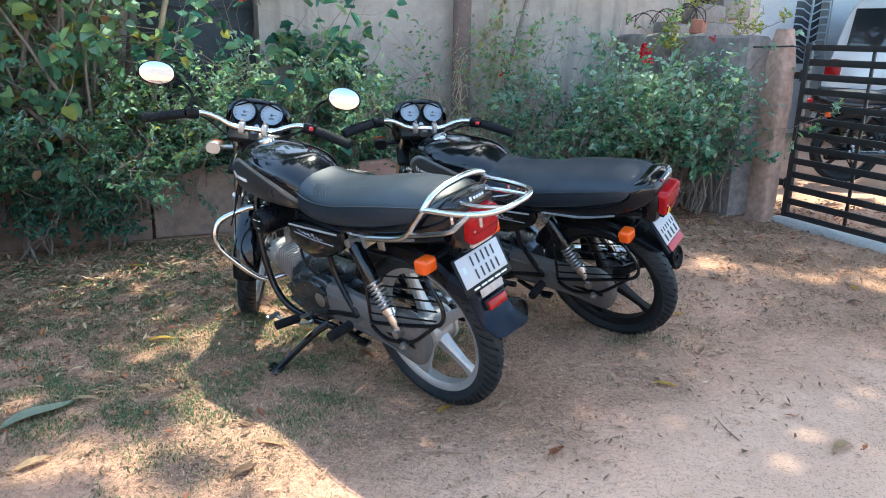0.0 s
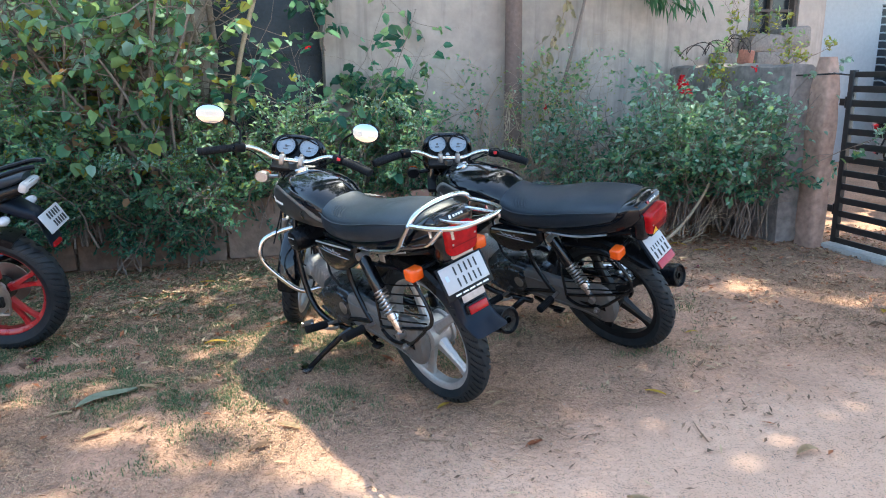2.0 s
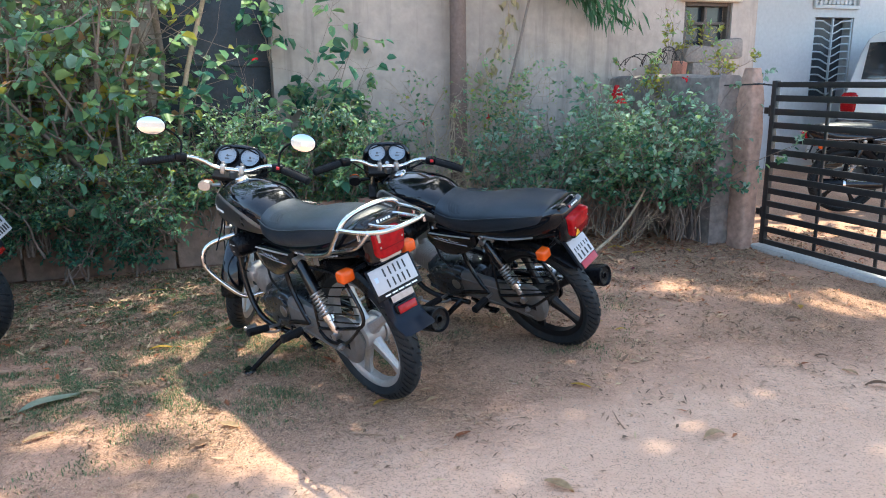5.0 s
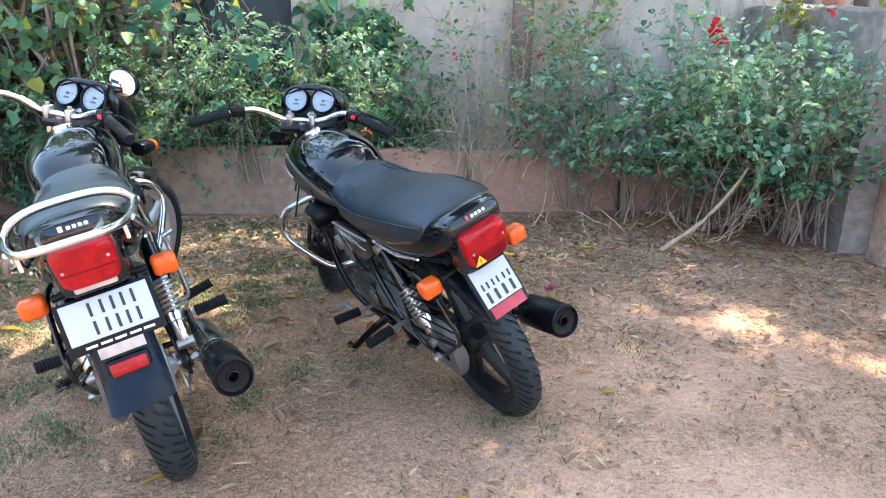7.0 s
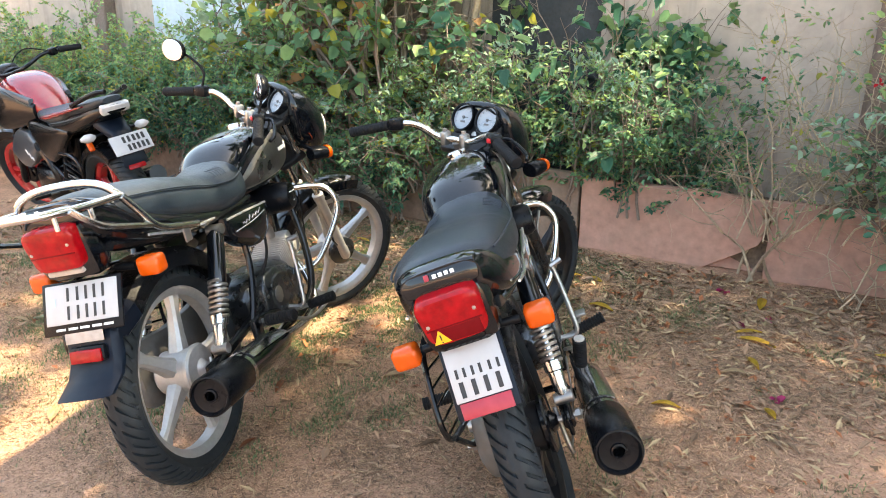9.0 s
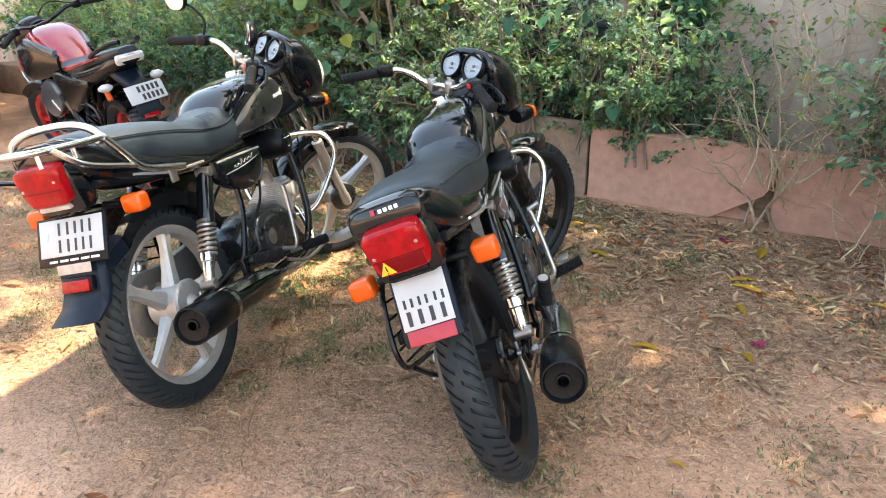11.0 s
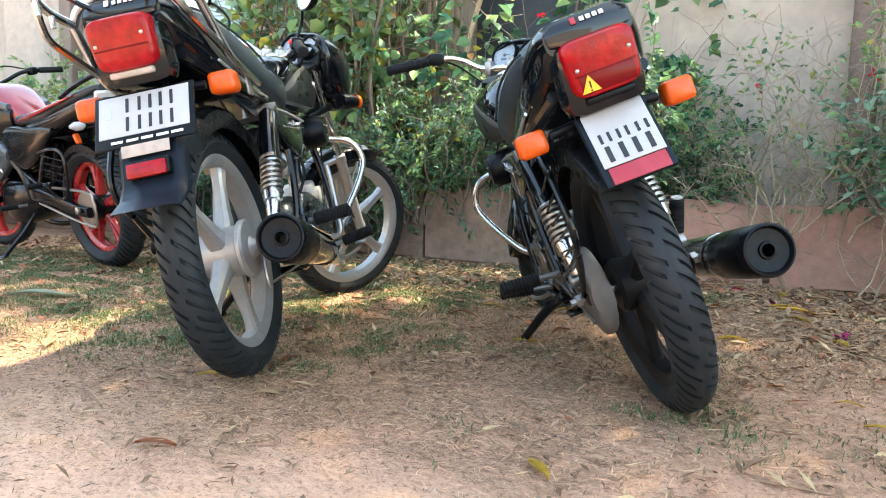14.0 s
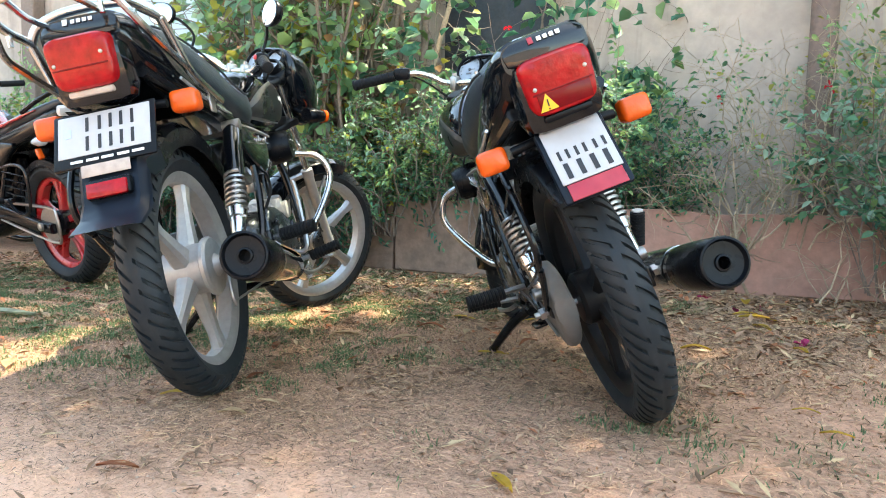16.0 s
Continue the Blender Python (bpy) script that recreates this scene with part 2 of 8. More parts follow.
def ground_material():
    m = material("dry_soil", (0.58, 0.325, 0.215), 0.92, vary=0.30, scale=2.2, fine=55, bump=0.014, bump_scale=45, spec=0.2)
    nt = m.node_tree
    N, L = nt.nodes, nt.links
    p = N["Principled BSDF"]
    old = p.inputs["Base Color"].links[0].from_socket
    geo = N.new("ShaderNodeNewGeometry")
    # trodden pale path away from the wall
    dot = N.new("ShaderNodeVectorMath")
    dot.operation = "DOT_PRODUCT"
    dot.inputs[1].default_value = (0.469, -0.883, 0)
    L.new(geo.outputs["Position"], dot.inputs[0])
    n = N.new("ShaderNodeTexNoise")
    n.inputs["Scale"].default_value = 1.1
    n.inputs["Detail"].default_value = 6
    L.new(geo.outputs["Position"], n.inputs["Vector"])
    add = N.new("ShaderNodeMath")
    add.operation = "MULTIPLY_ADD"
    L.new(n.outputs["Fac"], add.inputs[0])
    add.inputs[1].default_value = 1.3
    L.new(dot.outputs["Value"], add.inputs[2])
    r = N.new("ShaderNodeMapRange")
    r.inputs["From Min"].default_value = -1.10
    r.inputs["From Max"].default_value = -0.62
    L.new(add.outputs[0], r.inputs["Value"])
    mx = N.new("ShaderNodeMix")
    mx.data_type = "RGBA"
    L.new(r.outputs["Result"], mx.inputs["Factor"])
    L.new(old, mx.inputs["A"])
    pale = N.new("ShaderNodeMix")
    pale.data_type = "RGBA"
    pale.inputs["A"].default_value = (0.62, 0.365, 0.245, 1)
    pale.inputs["B"].default_value = (0.74, 0.475, 0.335, 1)
    n3 = N.new("ShaderNodeTexNoise")
    n3.inputs["Scale"].default_value = 6
    n3.inputs["Detail"].default_value = 8
    L.new(geo.outputs["Position"], n3.inputs["Vector"])
    L.new(n3.outputs["Fac"], pale.inputs["Factor"])
    L.new(pale.outputs["Result"], mx.inputs["B"])
    # specks of darker humus
    v = N.new("ShaderNodeTexNoise")
    v.inputs["Scale"].default_value = 130
    v.inputs["Detail"].default_value = 2
    L.new(geo.outputs["Position"], v.inputs["Vector"])
    vr = N.new("ShaderNodeMapRange")
    vr.inputs["From Min"].default_value = 0.56
    vr.inputs["From Max"].default_value = 0.70
    vr.inputs["To Max"].default_value = 0.55
    L.new(v.outputs["Fac"], vr.inputs["Value"])
    mx2 = N.new("ShaderNodeMix")
    mx2.data_type = "RGBA"
    L.new(vr.outputs["Result"], mx2.inputs["Factor"])
    L.new(mx.outputs["Result"], mx2.inputs["A"])
    mx2.inputs["B"].default_value = (0.13, 0.09, 0.06, 1)
    # thatch of dead grass, greyer than the bare earth
    tn = N.new("ShaderNodeTexNoise")
    tn.inputs["Scale"].default_value = 1.5
    tn.inputs["Detail"].default_value = 8
    tn.inputs["Roughness"].default_value = 0.7
    L.new(geo.outputs["Position"], tn.inputs["Vector"])
    tr_ = N.new("ShaderNodeMapRange")
    tr_.inputs["From Min"].default_value = 0.38
    tr_.inputs["From Max"].default_value = 0.56
    tr_.inputs["To Max"].default_value = 0.80
    L.new(tn.outputs["Fac"], tr_.inputs["Value"])
    inv = N.new("ShaderNodeMath")
    inv.operation = "MULTIPLY_ADD"
    L.new(r.outputs["Result"], inv.inputs[0])
    inv.inputs[1].default_value = -0.85
    inv.inputs[2].default_value = 1.0
    tf = N.new("ShaderNodeMath")
    tf.operation = "MULTIPLY"
    # thatch thins eastward: barer earth, its paleness also standing in for brighter light
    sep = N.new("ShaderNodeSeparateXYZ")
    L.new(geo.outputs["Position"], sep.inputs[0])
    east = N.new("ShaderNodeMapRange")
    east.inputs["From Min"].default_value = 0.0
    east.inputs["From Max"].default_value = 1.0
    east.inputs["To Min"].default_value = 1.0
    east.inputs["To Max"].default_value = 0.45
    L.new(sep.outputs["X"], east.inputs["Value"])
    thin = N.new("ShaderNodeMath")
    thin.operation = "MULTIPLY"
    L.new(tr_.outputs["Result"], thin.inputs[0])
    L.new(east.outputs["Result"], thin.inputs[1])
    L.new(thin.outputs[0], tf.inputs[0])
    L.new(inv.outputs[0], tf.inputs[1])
    wave = N.new("ShaderNodeTexNoise")
    wave.inputs["Scale"].default_value = 115
    wave.inputs["Detail"].default_value = 3
    wave.inputs["Distortion"].default_value = 2.5
    L.new(geo.outputs["Position"], wave.inputs["Vector"])
    wr = N.new("ShaderNodeMapRange")
    wr.inputs["From Min"].default_value = 0.38
    wr.inputs["From Max"].default_value = 0.62
    L.new(wave.outputs["Fac"], wr.inputs["Value"])
    # dark tone paints the shadow in gaps between straws into the thatch
    th = N.new("ShaderNodeMix")
    th.data_type = "RGBA"
    L.new(wr.outputs["Result"], th.inputs["Factor"])
    th.inputs["A"].default_value = (0.050, 0.038, 0.027, 1)
    th.inputs["B"].default_value = (0.52, 0.31, 0.20, 1)
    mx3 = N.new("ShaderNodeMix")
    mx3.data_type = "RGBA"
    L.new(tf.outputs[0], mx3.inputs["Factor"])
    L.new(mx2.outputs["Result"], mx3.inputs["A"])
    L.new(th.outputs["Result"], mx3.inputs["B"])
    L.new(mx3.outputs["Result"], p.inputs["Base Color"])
    return m


def soil_height(x, y):
    h = 0.010 * (noise.noise((x * 1.3, y * 1.3, 0)) + 0.6 * noise.noise((x * 4.1, y * 4.1, 3)) + 0.4 * noise.noise((x * 13, y * 13, 7)))
    return h - 0.004


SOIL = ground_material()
axis_ = [-300, -120, -60, -30, -18, -12, -9, -7, -6] + [-5.2 + 0.05 * i for i in range(209)] + [6, 7, 9, 12, 18, 30, 60, 120, 300]
ys_ = [v + 2.0 for v in axis_]
gv = [(x, y, soil_height(x, y) if abs(x) < 5.5 and abs(y - 2) < 5.5 else 0.0) for y in ys_ for x in axis_]
gn = len(axis_)
gf = [(j * gn + i, j * gn + i + 1, (j + 1) * gn + i + 1, (j + 1) * gn + i) for j in range(gn - 1) for i in range(gn - 1)]
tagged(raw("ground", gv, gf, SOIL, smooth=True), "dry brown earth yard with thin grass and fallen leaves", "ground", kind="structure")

PLASTER = material("beige_plaster", (0.50, 0.41, 0.345), 0.88, vary=0.16, scale=0.9, fine=14, bump=0.004, bump_scale=26, dust=0.45, dust_color=(0.27, 0.23, 0.20), spec=0.25)
# rain streaks run down the plaster
pn = PLASTER.node_tree
sock = pn.nodes["Principled BSDF"].inputs["Base Color"]
before = sock.links[0].from_socket
mapn = pn.nodes.new("ShaderNodeMapping")
mapn.inputs["Scale"].default_value = (5.5, 5.5, 0.45)
geo_ = pn.nodes.new("ShaderNodeNewGeometry")
pn.links.new(geo_.outputs["Position"], mapn.inputs["Vector"])
streak = pn.nodes.new("ShaderNodeTexNoise")
streak.inputs["Scale"].default_value = 1.0
streak.inputs["Detail"].default_value = 6
streak.inputs["Roughness"].default_value = 0.65
pn.links.new(mapn.outputs["Vector"], streak.inputs["Vector"])
rng_ = pn.nodes.new("ShaderNodeMapRange")
rng_.inputs["From Min"].default_value = 0.52
rng_.inputs["From Max"].default_value = 0.70
rng_.inputs["To Max"].default_value = 0.6
pn.links.new(streak.outputs["Fac"], rng_.inputs["Value"])
mixn = pn.nodes.new("ShaderNodeMix")
mixn.data_type = "RGBA"
pn.links.new(rng_.outputs["Result"], mixn.inputs["Factor"])
pn.links.new(before, mixn.inputs["A"])
mixn.inputs["B"].default_value = (0.20, 0.165, 0.145, 1)
pn.links.new(mixn.outputs["Result"], sock)
LICHEN = material("lichened_plaster", (0.28, 0.235, 0.21), 0.9, vary=0.45, scale=2.5, fine=18, bump=0.008, bump_scale=22, dust=0.55, dust_color=(0.13, 0.14, 0.14), spec=0.2)
RAW_BRICK = material("crumbling_render", (0.40, 0.26, 0.20), 0.92, vary=0.35, scale=4, fine=25, bump=0.010, bump_scale=30, spec=0.2)
CONCRETE = material("pale_concrete", (0.46, 0.44, 0.41), 0.85, vary=0.18, scale=4, fine=40, bump=0.003, bump_scale=60)
DARK_DOOR = material("dark_blue_sheet_metal", (0.018, 0.030, 0.042), 0.55, vary=0.35, scale=3, dust=0.10, bump=0.003, bump_scale=8)
PALE_BLUE = material("pale_blue_wall", (0.50, 0.60, 0.66), 0.8, vary=0.15, scale=2, fine=20)
WHITEWASH = material("whitewash", (0.50, 0.495, 0.50), 0.85, vary=0.10, scale=1.5, fine=20, bump=0.002, bump_scale=40)
GATE_PAINT = material("black_gate_enamel", (0.010, 0.011, 0.014), 0.35, dust=0.06, scale=10)
SLAB = material("red_sandstone", (0.47, 0.255, 0.195), 0.82, vary=0.22, scale=3.5, fine=26, bump=0.004, bump_scale=34, objvary=0.10, dust=0.22, dust_color=(0.42, 0.33, 0.28), spec=0.2)
SLAB_MUD = material("mud_stained_sandstone", (0.27, 0.185, 0.140), 0.9, vary=0.35, scale=3.0, fine=22, bump=0.006, bump_scale=28, objvary=0.12, dust=0.45, dust_color=(0.14, 0.115, 0.09), spec=0.2)
BED = material("planter_soil", (0.20, 0.14, 0.10), 0.95, vary=0.4, scale=8, bump=0.01, bump_scale=30)


def in_wall(name, bm, mat, label, category, flat=True):
    ob = part(name, bm, mat, None, flat=flat)
    ob.matrix_world = WALL
    return tagged(ob, label, category, kind="structure")


# the back wall, with a dark doorway and a small window through it
bm = fresh()
H = 2.4
for x0, x1, z0, z1 in ((-10.5, -1.02, 0, H), (-1.02, -0.16, 2.25, H), (-0.16, 3.88, 0, H), (3.88, 4.46, 0, 1.56), (3.88, 4.46, 2.06, H), (4.46, 4.78, 0, H)):
    rbox(bm, ((x0 + x1) / 2, 0.72, (z0 + z1) / 2), (x1 - x0, 0.24, z1 - z0), 0)
in_wall("wall_north", bm, PLASTER, "weathered beige plastered wall behind the hedge", "wall")
bm = fresh()
rbox(bm, (-0.59, 0.80, 1.12), (0.86, 0.05, 2.24), 0.004)
for k in range(4):
    rbox(bm, (-0.59, 0.768, 0.4 + 0.55 * k), (0.83, 0.02, 0.04), 0.004)
in_wall("door_1", bm, DARK_DOOR, "dark blue-black sheet metal door in shade", "door", False)
win = new("window_1")
win.matrix_world = WALL
tagged(win, "small window opening with dark weathered timber frame", "window", kind="structure")
TIMBER = material("weathered_timber", (0.10, 0.075, 0.06), 0.75, vary=0.3, scale=12, fine=60)
for nm, c, sz in (("window_frame", (3.90, 0.66, 1.81), (0.035, 0.07, 0.50)), ("window_frame", (4.44, 0.66, 1.81), (0.035, 0.07, 0.50)), ("window_frame", (4.17, 0.66, 2.042), (0.50, 0.07, 0.035)),
                  ("mullion", (4.17, 0.67, 1.79), (0.03, 0.05, 0.46)), ("mullion", (4.17, 0.67, 1.86), (0.50, 0.045, 0.028))):
    bm = fresh()
    rbox(bm, c, sz, 0.004)
    part(nm, bm, TIMBER, win)
bm = fresh()
rbox(bm, (4.17, 0.70, 1.81), (0.50, 0.006, 0.47), 0)
part("pane", bm, material("dusty_dark_glass", (0.03, 0.035, 0.04), 0.2), win)
bm = fresh()
rbox(bm, (4.17, 0.575, 2.13), (0.74, 0.07, 0.13), 0.01)
part("lintel", bm, material("pale_lintel", (0.62, 0.54, 0.44), 0.85, vary=0.2, scale=5, bump=0.004, bump_scale=30), win, "pale plastered lintel")
BLOCK = material("grey_brown_stone", (0.24, 0.205, 0.18), 0.9, vary=0.3, scale=5, fine=40, bump=0.006, bump_scale=40)
for k, (x, z, w, h, tl) in enumerate(((3.98, 1.55, 0.42, 0.17, 3), (4.28, 1.60, 0.36, 0.20, -4), (4.10, 1.40, 0.5, 0.15, 1), (3.60, 1.40, 0.30, 0.12, 5))):
    bm = fresh()
    rbox(bm, (0, 0, 0), (w, 0.20, h), 0.03, None, 2)
    b = part("stone_block", bm, BLOCK, None)
    b.matrix_world = WALL @ pose(x, 0.495, z, 0, tl, 0)
    tagged(b, "rough pale stone block lodged against the wall", "stone block", "blocks by the window")
# thin pale blue panel on the wall face
bm = fresh()
rbox(bm, (-3.7, 0.598, 1.55), (1.3, 0.012, 1.68), 0.002)
in_wall("pale_panel", bm, PALE_BLUE, "pale blue stretch of wall", "wall panel")
bm = fresh()
rbox(bm, (-4.95, 0.53, 1.2), (0.16, 0.13, 2.4), 0.015)
in_wall("trim_post", bm, material("brown_stone_post", (0.22, 0.16, 0.13), 0.85, vary=0.25, scale=5, bump=0.003, bump_scale=30), "brown stone post against the wall", "post")

# side wall that runs out to the gate, with its broken-edged pillar
bm = fresh()
rows = []
for i in range(15):
    y = 0.58 - 1.52 * i / 14
    top = 1.36 + 0.035 * noise.noise((y * 4, 1.7, 0))
    rows.append([Vector((3.05 + 0.018 * noise.noise((y * 3, z * 3, 5)), y, z)) for z in (0, 0.35, 0.7, 1.05, top - 0.02)] + [Vector((3.08, y, top)), Vector((3.24, y, top - 0.01))]
                + [Vector((3.28, y, z)) for z in (top - 0.04, 0.7, 0)])
skin(bm, rows)
in_wall("wall_side", bm, LICHEN, "low boundary wall with dark lichen stains", "wall", False)
bm = fresh()
rows = []
for k in range(18):
    z = 1.40 * k / 17
    sw = 0.018 * noise.noise((z * 5, 4.0, 2.0))
    sh = 0.015 * noise.noise((z * 7, 9.0, 1.0))
    f = 1.0 if k < 15 else 1 - 0.10 * (k - 14) ** 1.3
    ring = []
    for j in range(16):
        a = 2 * math.pi * (j + 0.5) / 16
        c, s = math.cos(a), math.sin(a)
        ring.append(Vector((3.235 + math.copysign(abs(c) ** 0.35, c) * (0.066 + sw) * f, -1.085 + math.copysign(abs(s) ** 0.35, s) * (0.095 + sh) * f, z)))
    rows.append(ring)
skin(bm, rows)
in_wall("gate_pillar", bm, RAW_BRICK, "crumbling plastered gate pillar with bare red patches", "pillar", False)

# planter edging of upright sandstone slabs
bed = fresh()
rbox(bed, (-2.0, 0.33, 0.16), (10.2, 0.50, 0.32), 0.02)
planter = in_wall("planter_bed", bed, BED, "raised planter bed with dark soil behind stone slabs", "planter", False)
u = -6.4
k = 0
rs = random.Random(4)
cuts = [-6.3, -5.2, -4.15, -3.1, -2.05, -1.03, -0.02, 1.02, 2.06, 3.02]
for a, b in zip(cuts, cuts[1:]):
    w, h = b - a - 0.018, 0.445 + 0.02 * rs.uniform(-1, 1)
    bm = fresh()
    n = 12
    front, back = [], []
    broken = abs(a + 0.02) < 0.01
    pts = [(-w / 2, 0), (w / 2 - (0.30 if broken else 0), 0)] + ([(w / 2 - 0.22, 0.05), (w / 2 - 0.03, 0.17), (w / 2, 0.24)] if broken else []) + [(w / 2, h - rs.uniform(0, 0.02)), (w * 0.1, h + 0.004), (-w * 0.25, h - 0.006), (-w / 2, h - rs.uniform(0, 0.02))]
    ring = []
    for (x0, z0), (x1, z1) in zip(pts, pts[1:] + pts[:1]):
        m = max(1, int(math.hypot(x1 - x0, z1 - z0) / 0.12))
        for i in range(m):
            f = i / m
            ring.append((x0 + (x1 - x0) * f + rs.uniform(-0.003, 0.003), z0 + (z1 - z0) * f + rs.uniform(-0.004, 0.004)))
    lay = [(0.97, 0.022), (1.0, 0.016), (1.0, -0.016), (0.97, -0.022)]
    skin(bm, [[Vector((x * (1 if f == 1 else 1 - 0.008 / w), y, h / 2 + (z - h / 2) * (1 if f == 1 else 0.985))) for x, z in ring] for f, y in lay])
    sl = part("slab", bm, SLAB if a > -0.1 else SLAB_MUD, planter)
    sl.matrix_basis = pose((a + b) / 2, 0.035 + rs.uniform(-0.012, 0.012), -0.005, rs.uniform(-3, 3), rs.uniform(-0.8, 0.8), rs.uniform(-0.8, 0.8))
bm = fresh()
skin(bm, [[Vector((0, y, 0)), Vector((0.27, y, 0)), Vector((0.27, y, 0.19)), Vector((0.10, y, 0.10))] for y in (-0.015, 0.015)])
sl = part("slab_fragment", bm, SLAB, planter)
sl.matrix_basis = pose(0.72, 0.075, 0.0, -10, 0, 4)

# gate
gate = new("gate")
gate.matrix_world = WALL @ pose(3.325, -1.22, 0.0, 0, 0, -90)     # x along the leaf, away from the wall
tagged(gate, "black steel gate leaf with close horizontal bars", "gate")
LEAF, TOP = 2.3, 1.30
for x in (0.02, LEAF - 0.02):
    bm = fresh()
    rbox(bm, (x, 0, TOP / 2 + 0.03), (0.045, 0.04, TOP - 0.05), 0.004)
    part("stile", bm, GATE_PAINT, gate)
for x in (0.50, 1.0, 1.5, 1.95):
    bm = fresh()
    rbox(bm, (x, 0.014, TOP / 2 + 0.03), (0.022, 0.016, TOP - 0.07), 0.003)
    part("upright", bm, GATE_PAINT, gate)
nb = 13
for i in range(nb):
    z = 0.075 + (TOP - 0.10) * i / (nb - 1)
    h = 0.046 if 0 < i < nb - 1 else 0.040
    bm = fresh()
    rbox(bm, (LEAF / 2, -0.004, z), (LEAF - 0.05, 0.018, h), 0.003)
    part("bar", bm, GATE_PAINT, gate)
for z in (0.30, 1.08):
    bm = fresh()
    lathe(bm, [(-0.04, 0.014), (0.04, 0.014)], (-0.015, 0, z), (0, 0, 1), 10)
    rbox(bm, (-0.045, 0, z), (0.06, 0.012, 0.05), 0.002)
    part("hinge", bm, GATE_PAINT, gate)
bm = fresh()
rbox(bm, (3.35, -2.35, 0.012), (0.16, 2.4, 0.05), 0.008)
in_wall("gate_sill", bm, CONCRETE, "pale concrete sill under the gate", "sill", False)
bm = fresh()
tube(bm, [(3.20, -1.18, 1.285), (3.28, -1.20, 1.275), (3.335, -1.24, 1.268)], 0.006, 6, 3)
tube(bm, [(3.10, -0.93, 1.27), (3.16, -1.19, 1.28), (3.25, -1.2, 1.283)], 0.006, 6, 3)
w = part("tie_wire", bm, GATE_PAINT, None)
w.matrix_world = WALL
tagged(w, "dark twisted wire tying gate and pillar", "wire")

# coils of barbed wire and a brick on the side wall
bm = fresh()
rs = random.Random(9)
for k in range(5):
    pts = []
    cx, cy, cz, rr = 3.12 + rs.uniform(-0.1, 0.1), 0.42 - 0.20 * k, 1.40 + rs.uniform(0, 0.05), rs.uniform(0.11, 0.17)
    for i in range(14):
        a = 2 * math.pi * i / 13 * 1.1
        pts.append((cx + 0.10 * math.sin(a * 0.5 + k), cy + rr * math.cos(a), cz + rr * 0.8 * abs(math.sin(a)) + 0.02))
    tube(bm, pts, 0.0035, 5, 3)
    for p in catmull(pts, 2):
        d = Vector((rs.uniform(-1, 1), rs.uniform(-1, 1), rs.uniform(-1, 1))).normalized() * 0.014
        tube(bm, [p - d, p + d], 0.0016, 4, 1)
w = part("barbed_wire", bm, material("rusty_wire", (0.06, 0.045, 0.04), 0.6, 0.6), None)
w.matrix_world = WALL
tagged(w, "rusty coils of barbed wire on the boundary wall", "barbed wire")
bm = fresh()
rbox(bm, (0, 0, 0.055), (0.075, 0.11, 0.11), 0.012, (4, 8, 20))
b = part("brick", bm, material("red_brick", (0.38, 0.15, 0.10), 0.9, vary=0.3, scale=20, bump=0.003, bump_scale=80), None)
b.matrix_world = WALL @ pose(3.16, -0.30, 1.36)
tagged(b, "single worn red brick on the boundary wall", "brick")

# white house beyond the gate
house = new("house")
house.matrix_world = WALL @ pose(0, 2.75, 0)
tagged(house, "whitewashed house with grille window, in sunlight", "house")
bm = fresh()
for x0, x1, z0, z1 in ((5.0, 7.80, 0, 5.0), (7.80, 8.55, 0, 1.0), (7.80, 8.55, 2.14, 5.0), (8.55, 14.0, 0, 5.0)):
    rbox(bm, ((x0 + x1) / 2, 0.15, (z0 + z1) / 2), (x1 - x0, 0.3, z1 - z0), 0)
part("wall", bm, WHITEWASH, house, flat=True)
bm = fresh()
rbox(bm, (8.175, 0.20, 1.57), (0.75, 0.02, 1.14), 0)
window = part("window", bm, material("dark_room", (0.05, 0.055, 0.065), 0.4), house, "dark window behind a pale grille")
GRILLE = material("grey_grille_paint", (0.42, 0.45, 0.48), 0.5)
for k in range(10):
    bm = fresh()
    z = 1.07 + 0.108 * k
    tube(bm, [(7.83, 0.03, z + 0.05), (8.0, 0.03, z + 0.045), (8.175, 0.03, z - 0.03), (8.35, 0.03, z + 0.045), (8.52, 0.03, z + 0.05)], 0.011, 6, 2)
    part("grille_bar", bm, GRILLE, window)
for x in (7.82, 8.175, 8.53):
    bm = fresh()
    rbox(bm, (x, 0.03, 1.57), (0.025, 0.03, 1.12), 0.004)
    part("grille_post", bm, GRILLE, window)
bm = fresh()
rs = random.Random(3)
for i in range(9):
    for j in range(5):
        x, z = 7.86 + 0.078 * i, 2.34 + 0.072 * j
        lathe(bm, [(-0.02, 0.030), (0.02, 0.030)], (x, -0.02, z), (0.3 * (i % 2), 1, 0.2 * (j % 2)), 6)
for x, z, w, h in ((8.175, 2.28, 0.86, 0.05), (8.175, 2.70, 0.86, 0.05), (7.76, 2.49, 0.05, 0.42), (8.59, 2.49, 0.05, 0.42)):
    rbox(bm, (x, -0.02, z), (w, 0.06, h), 0.006)
lat = part("lattice", bm, WHITEWASH, house, "white pierced lattice panel")
# far enclosing walls, added out of view
bm = fresh()
rbox(bm, (-11.0, -4.0, 1.6), (0.25, 9.0, 3.2), 0)
in_wall("wall_west", bm, WHITEWASH, "plain pale wall added to close the yard on the west", "wall")
bm = fresh()
rbox(bm, (-2, -13.0, 1.6), (24, 0.25, 3.2), 0)
in_wall("wall_south", bm, WHITEWASH, "plain pale wall added out of view to close the yard", "wall")

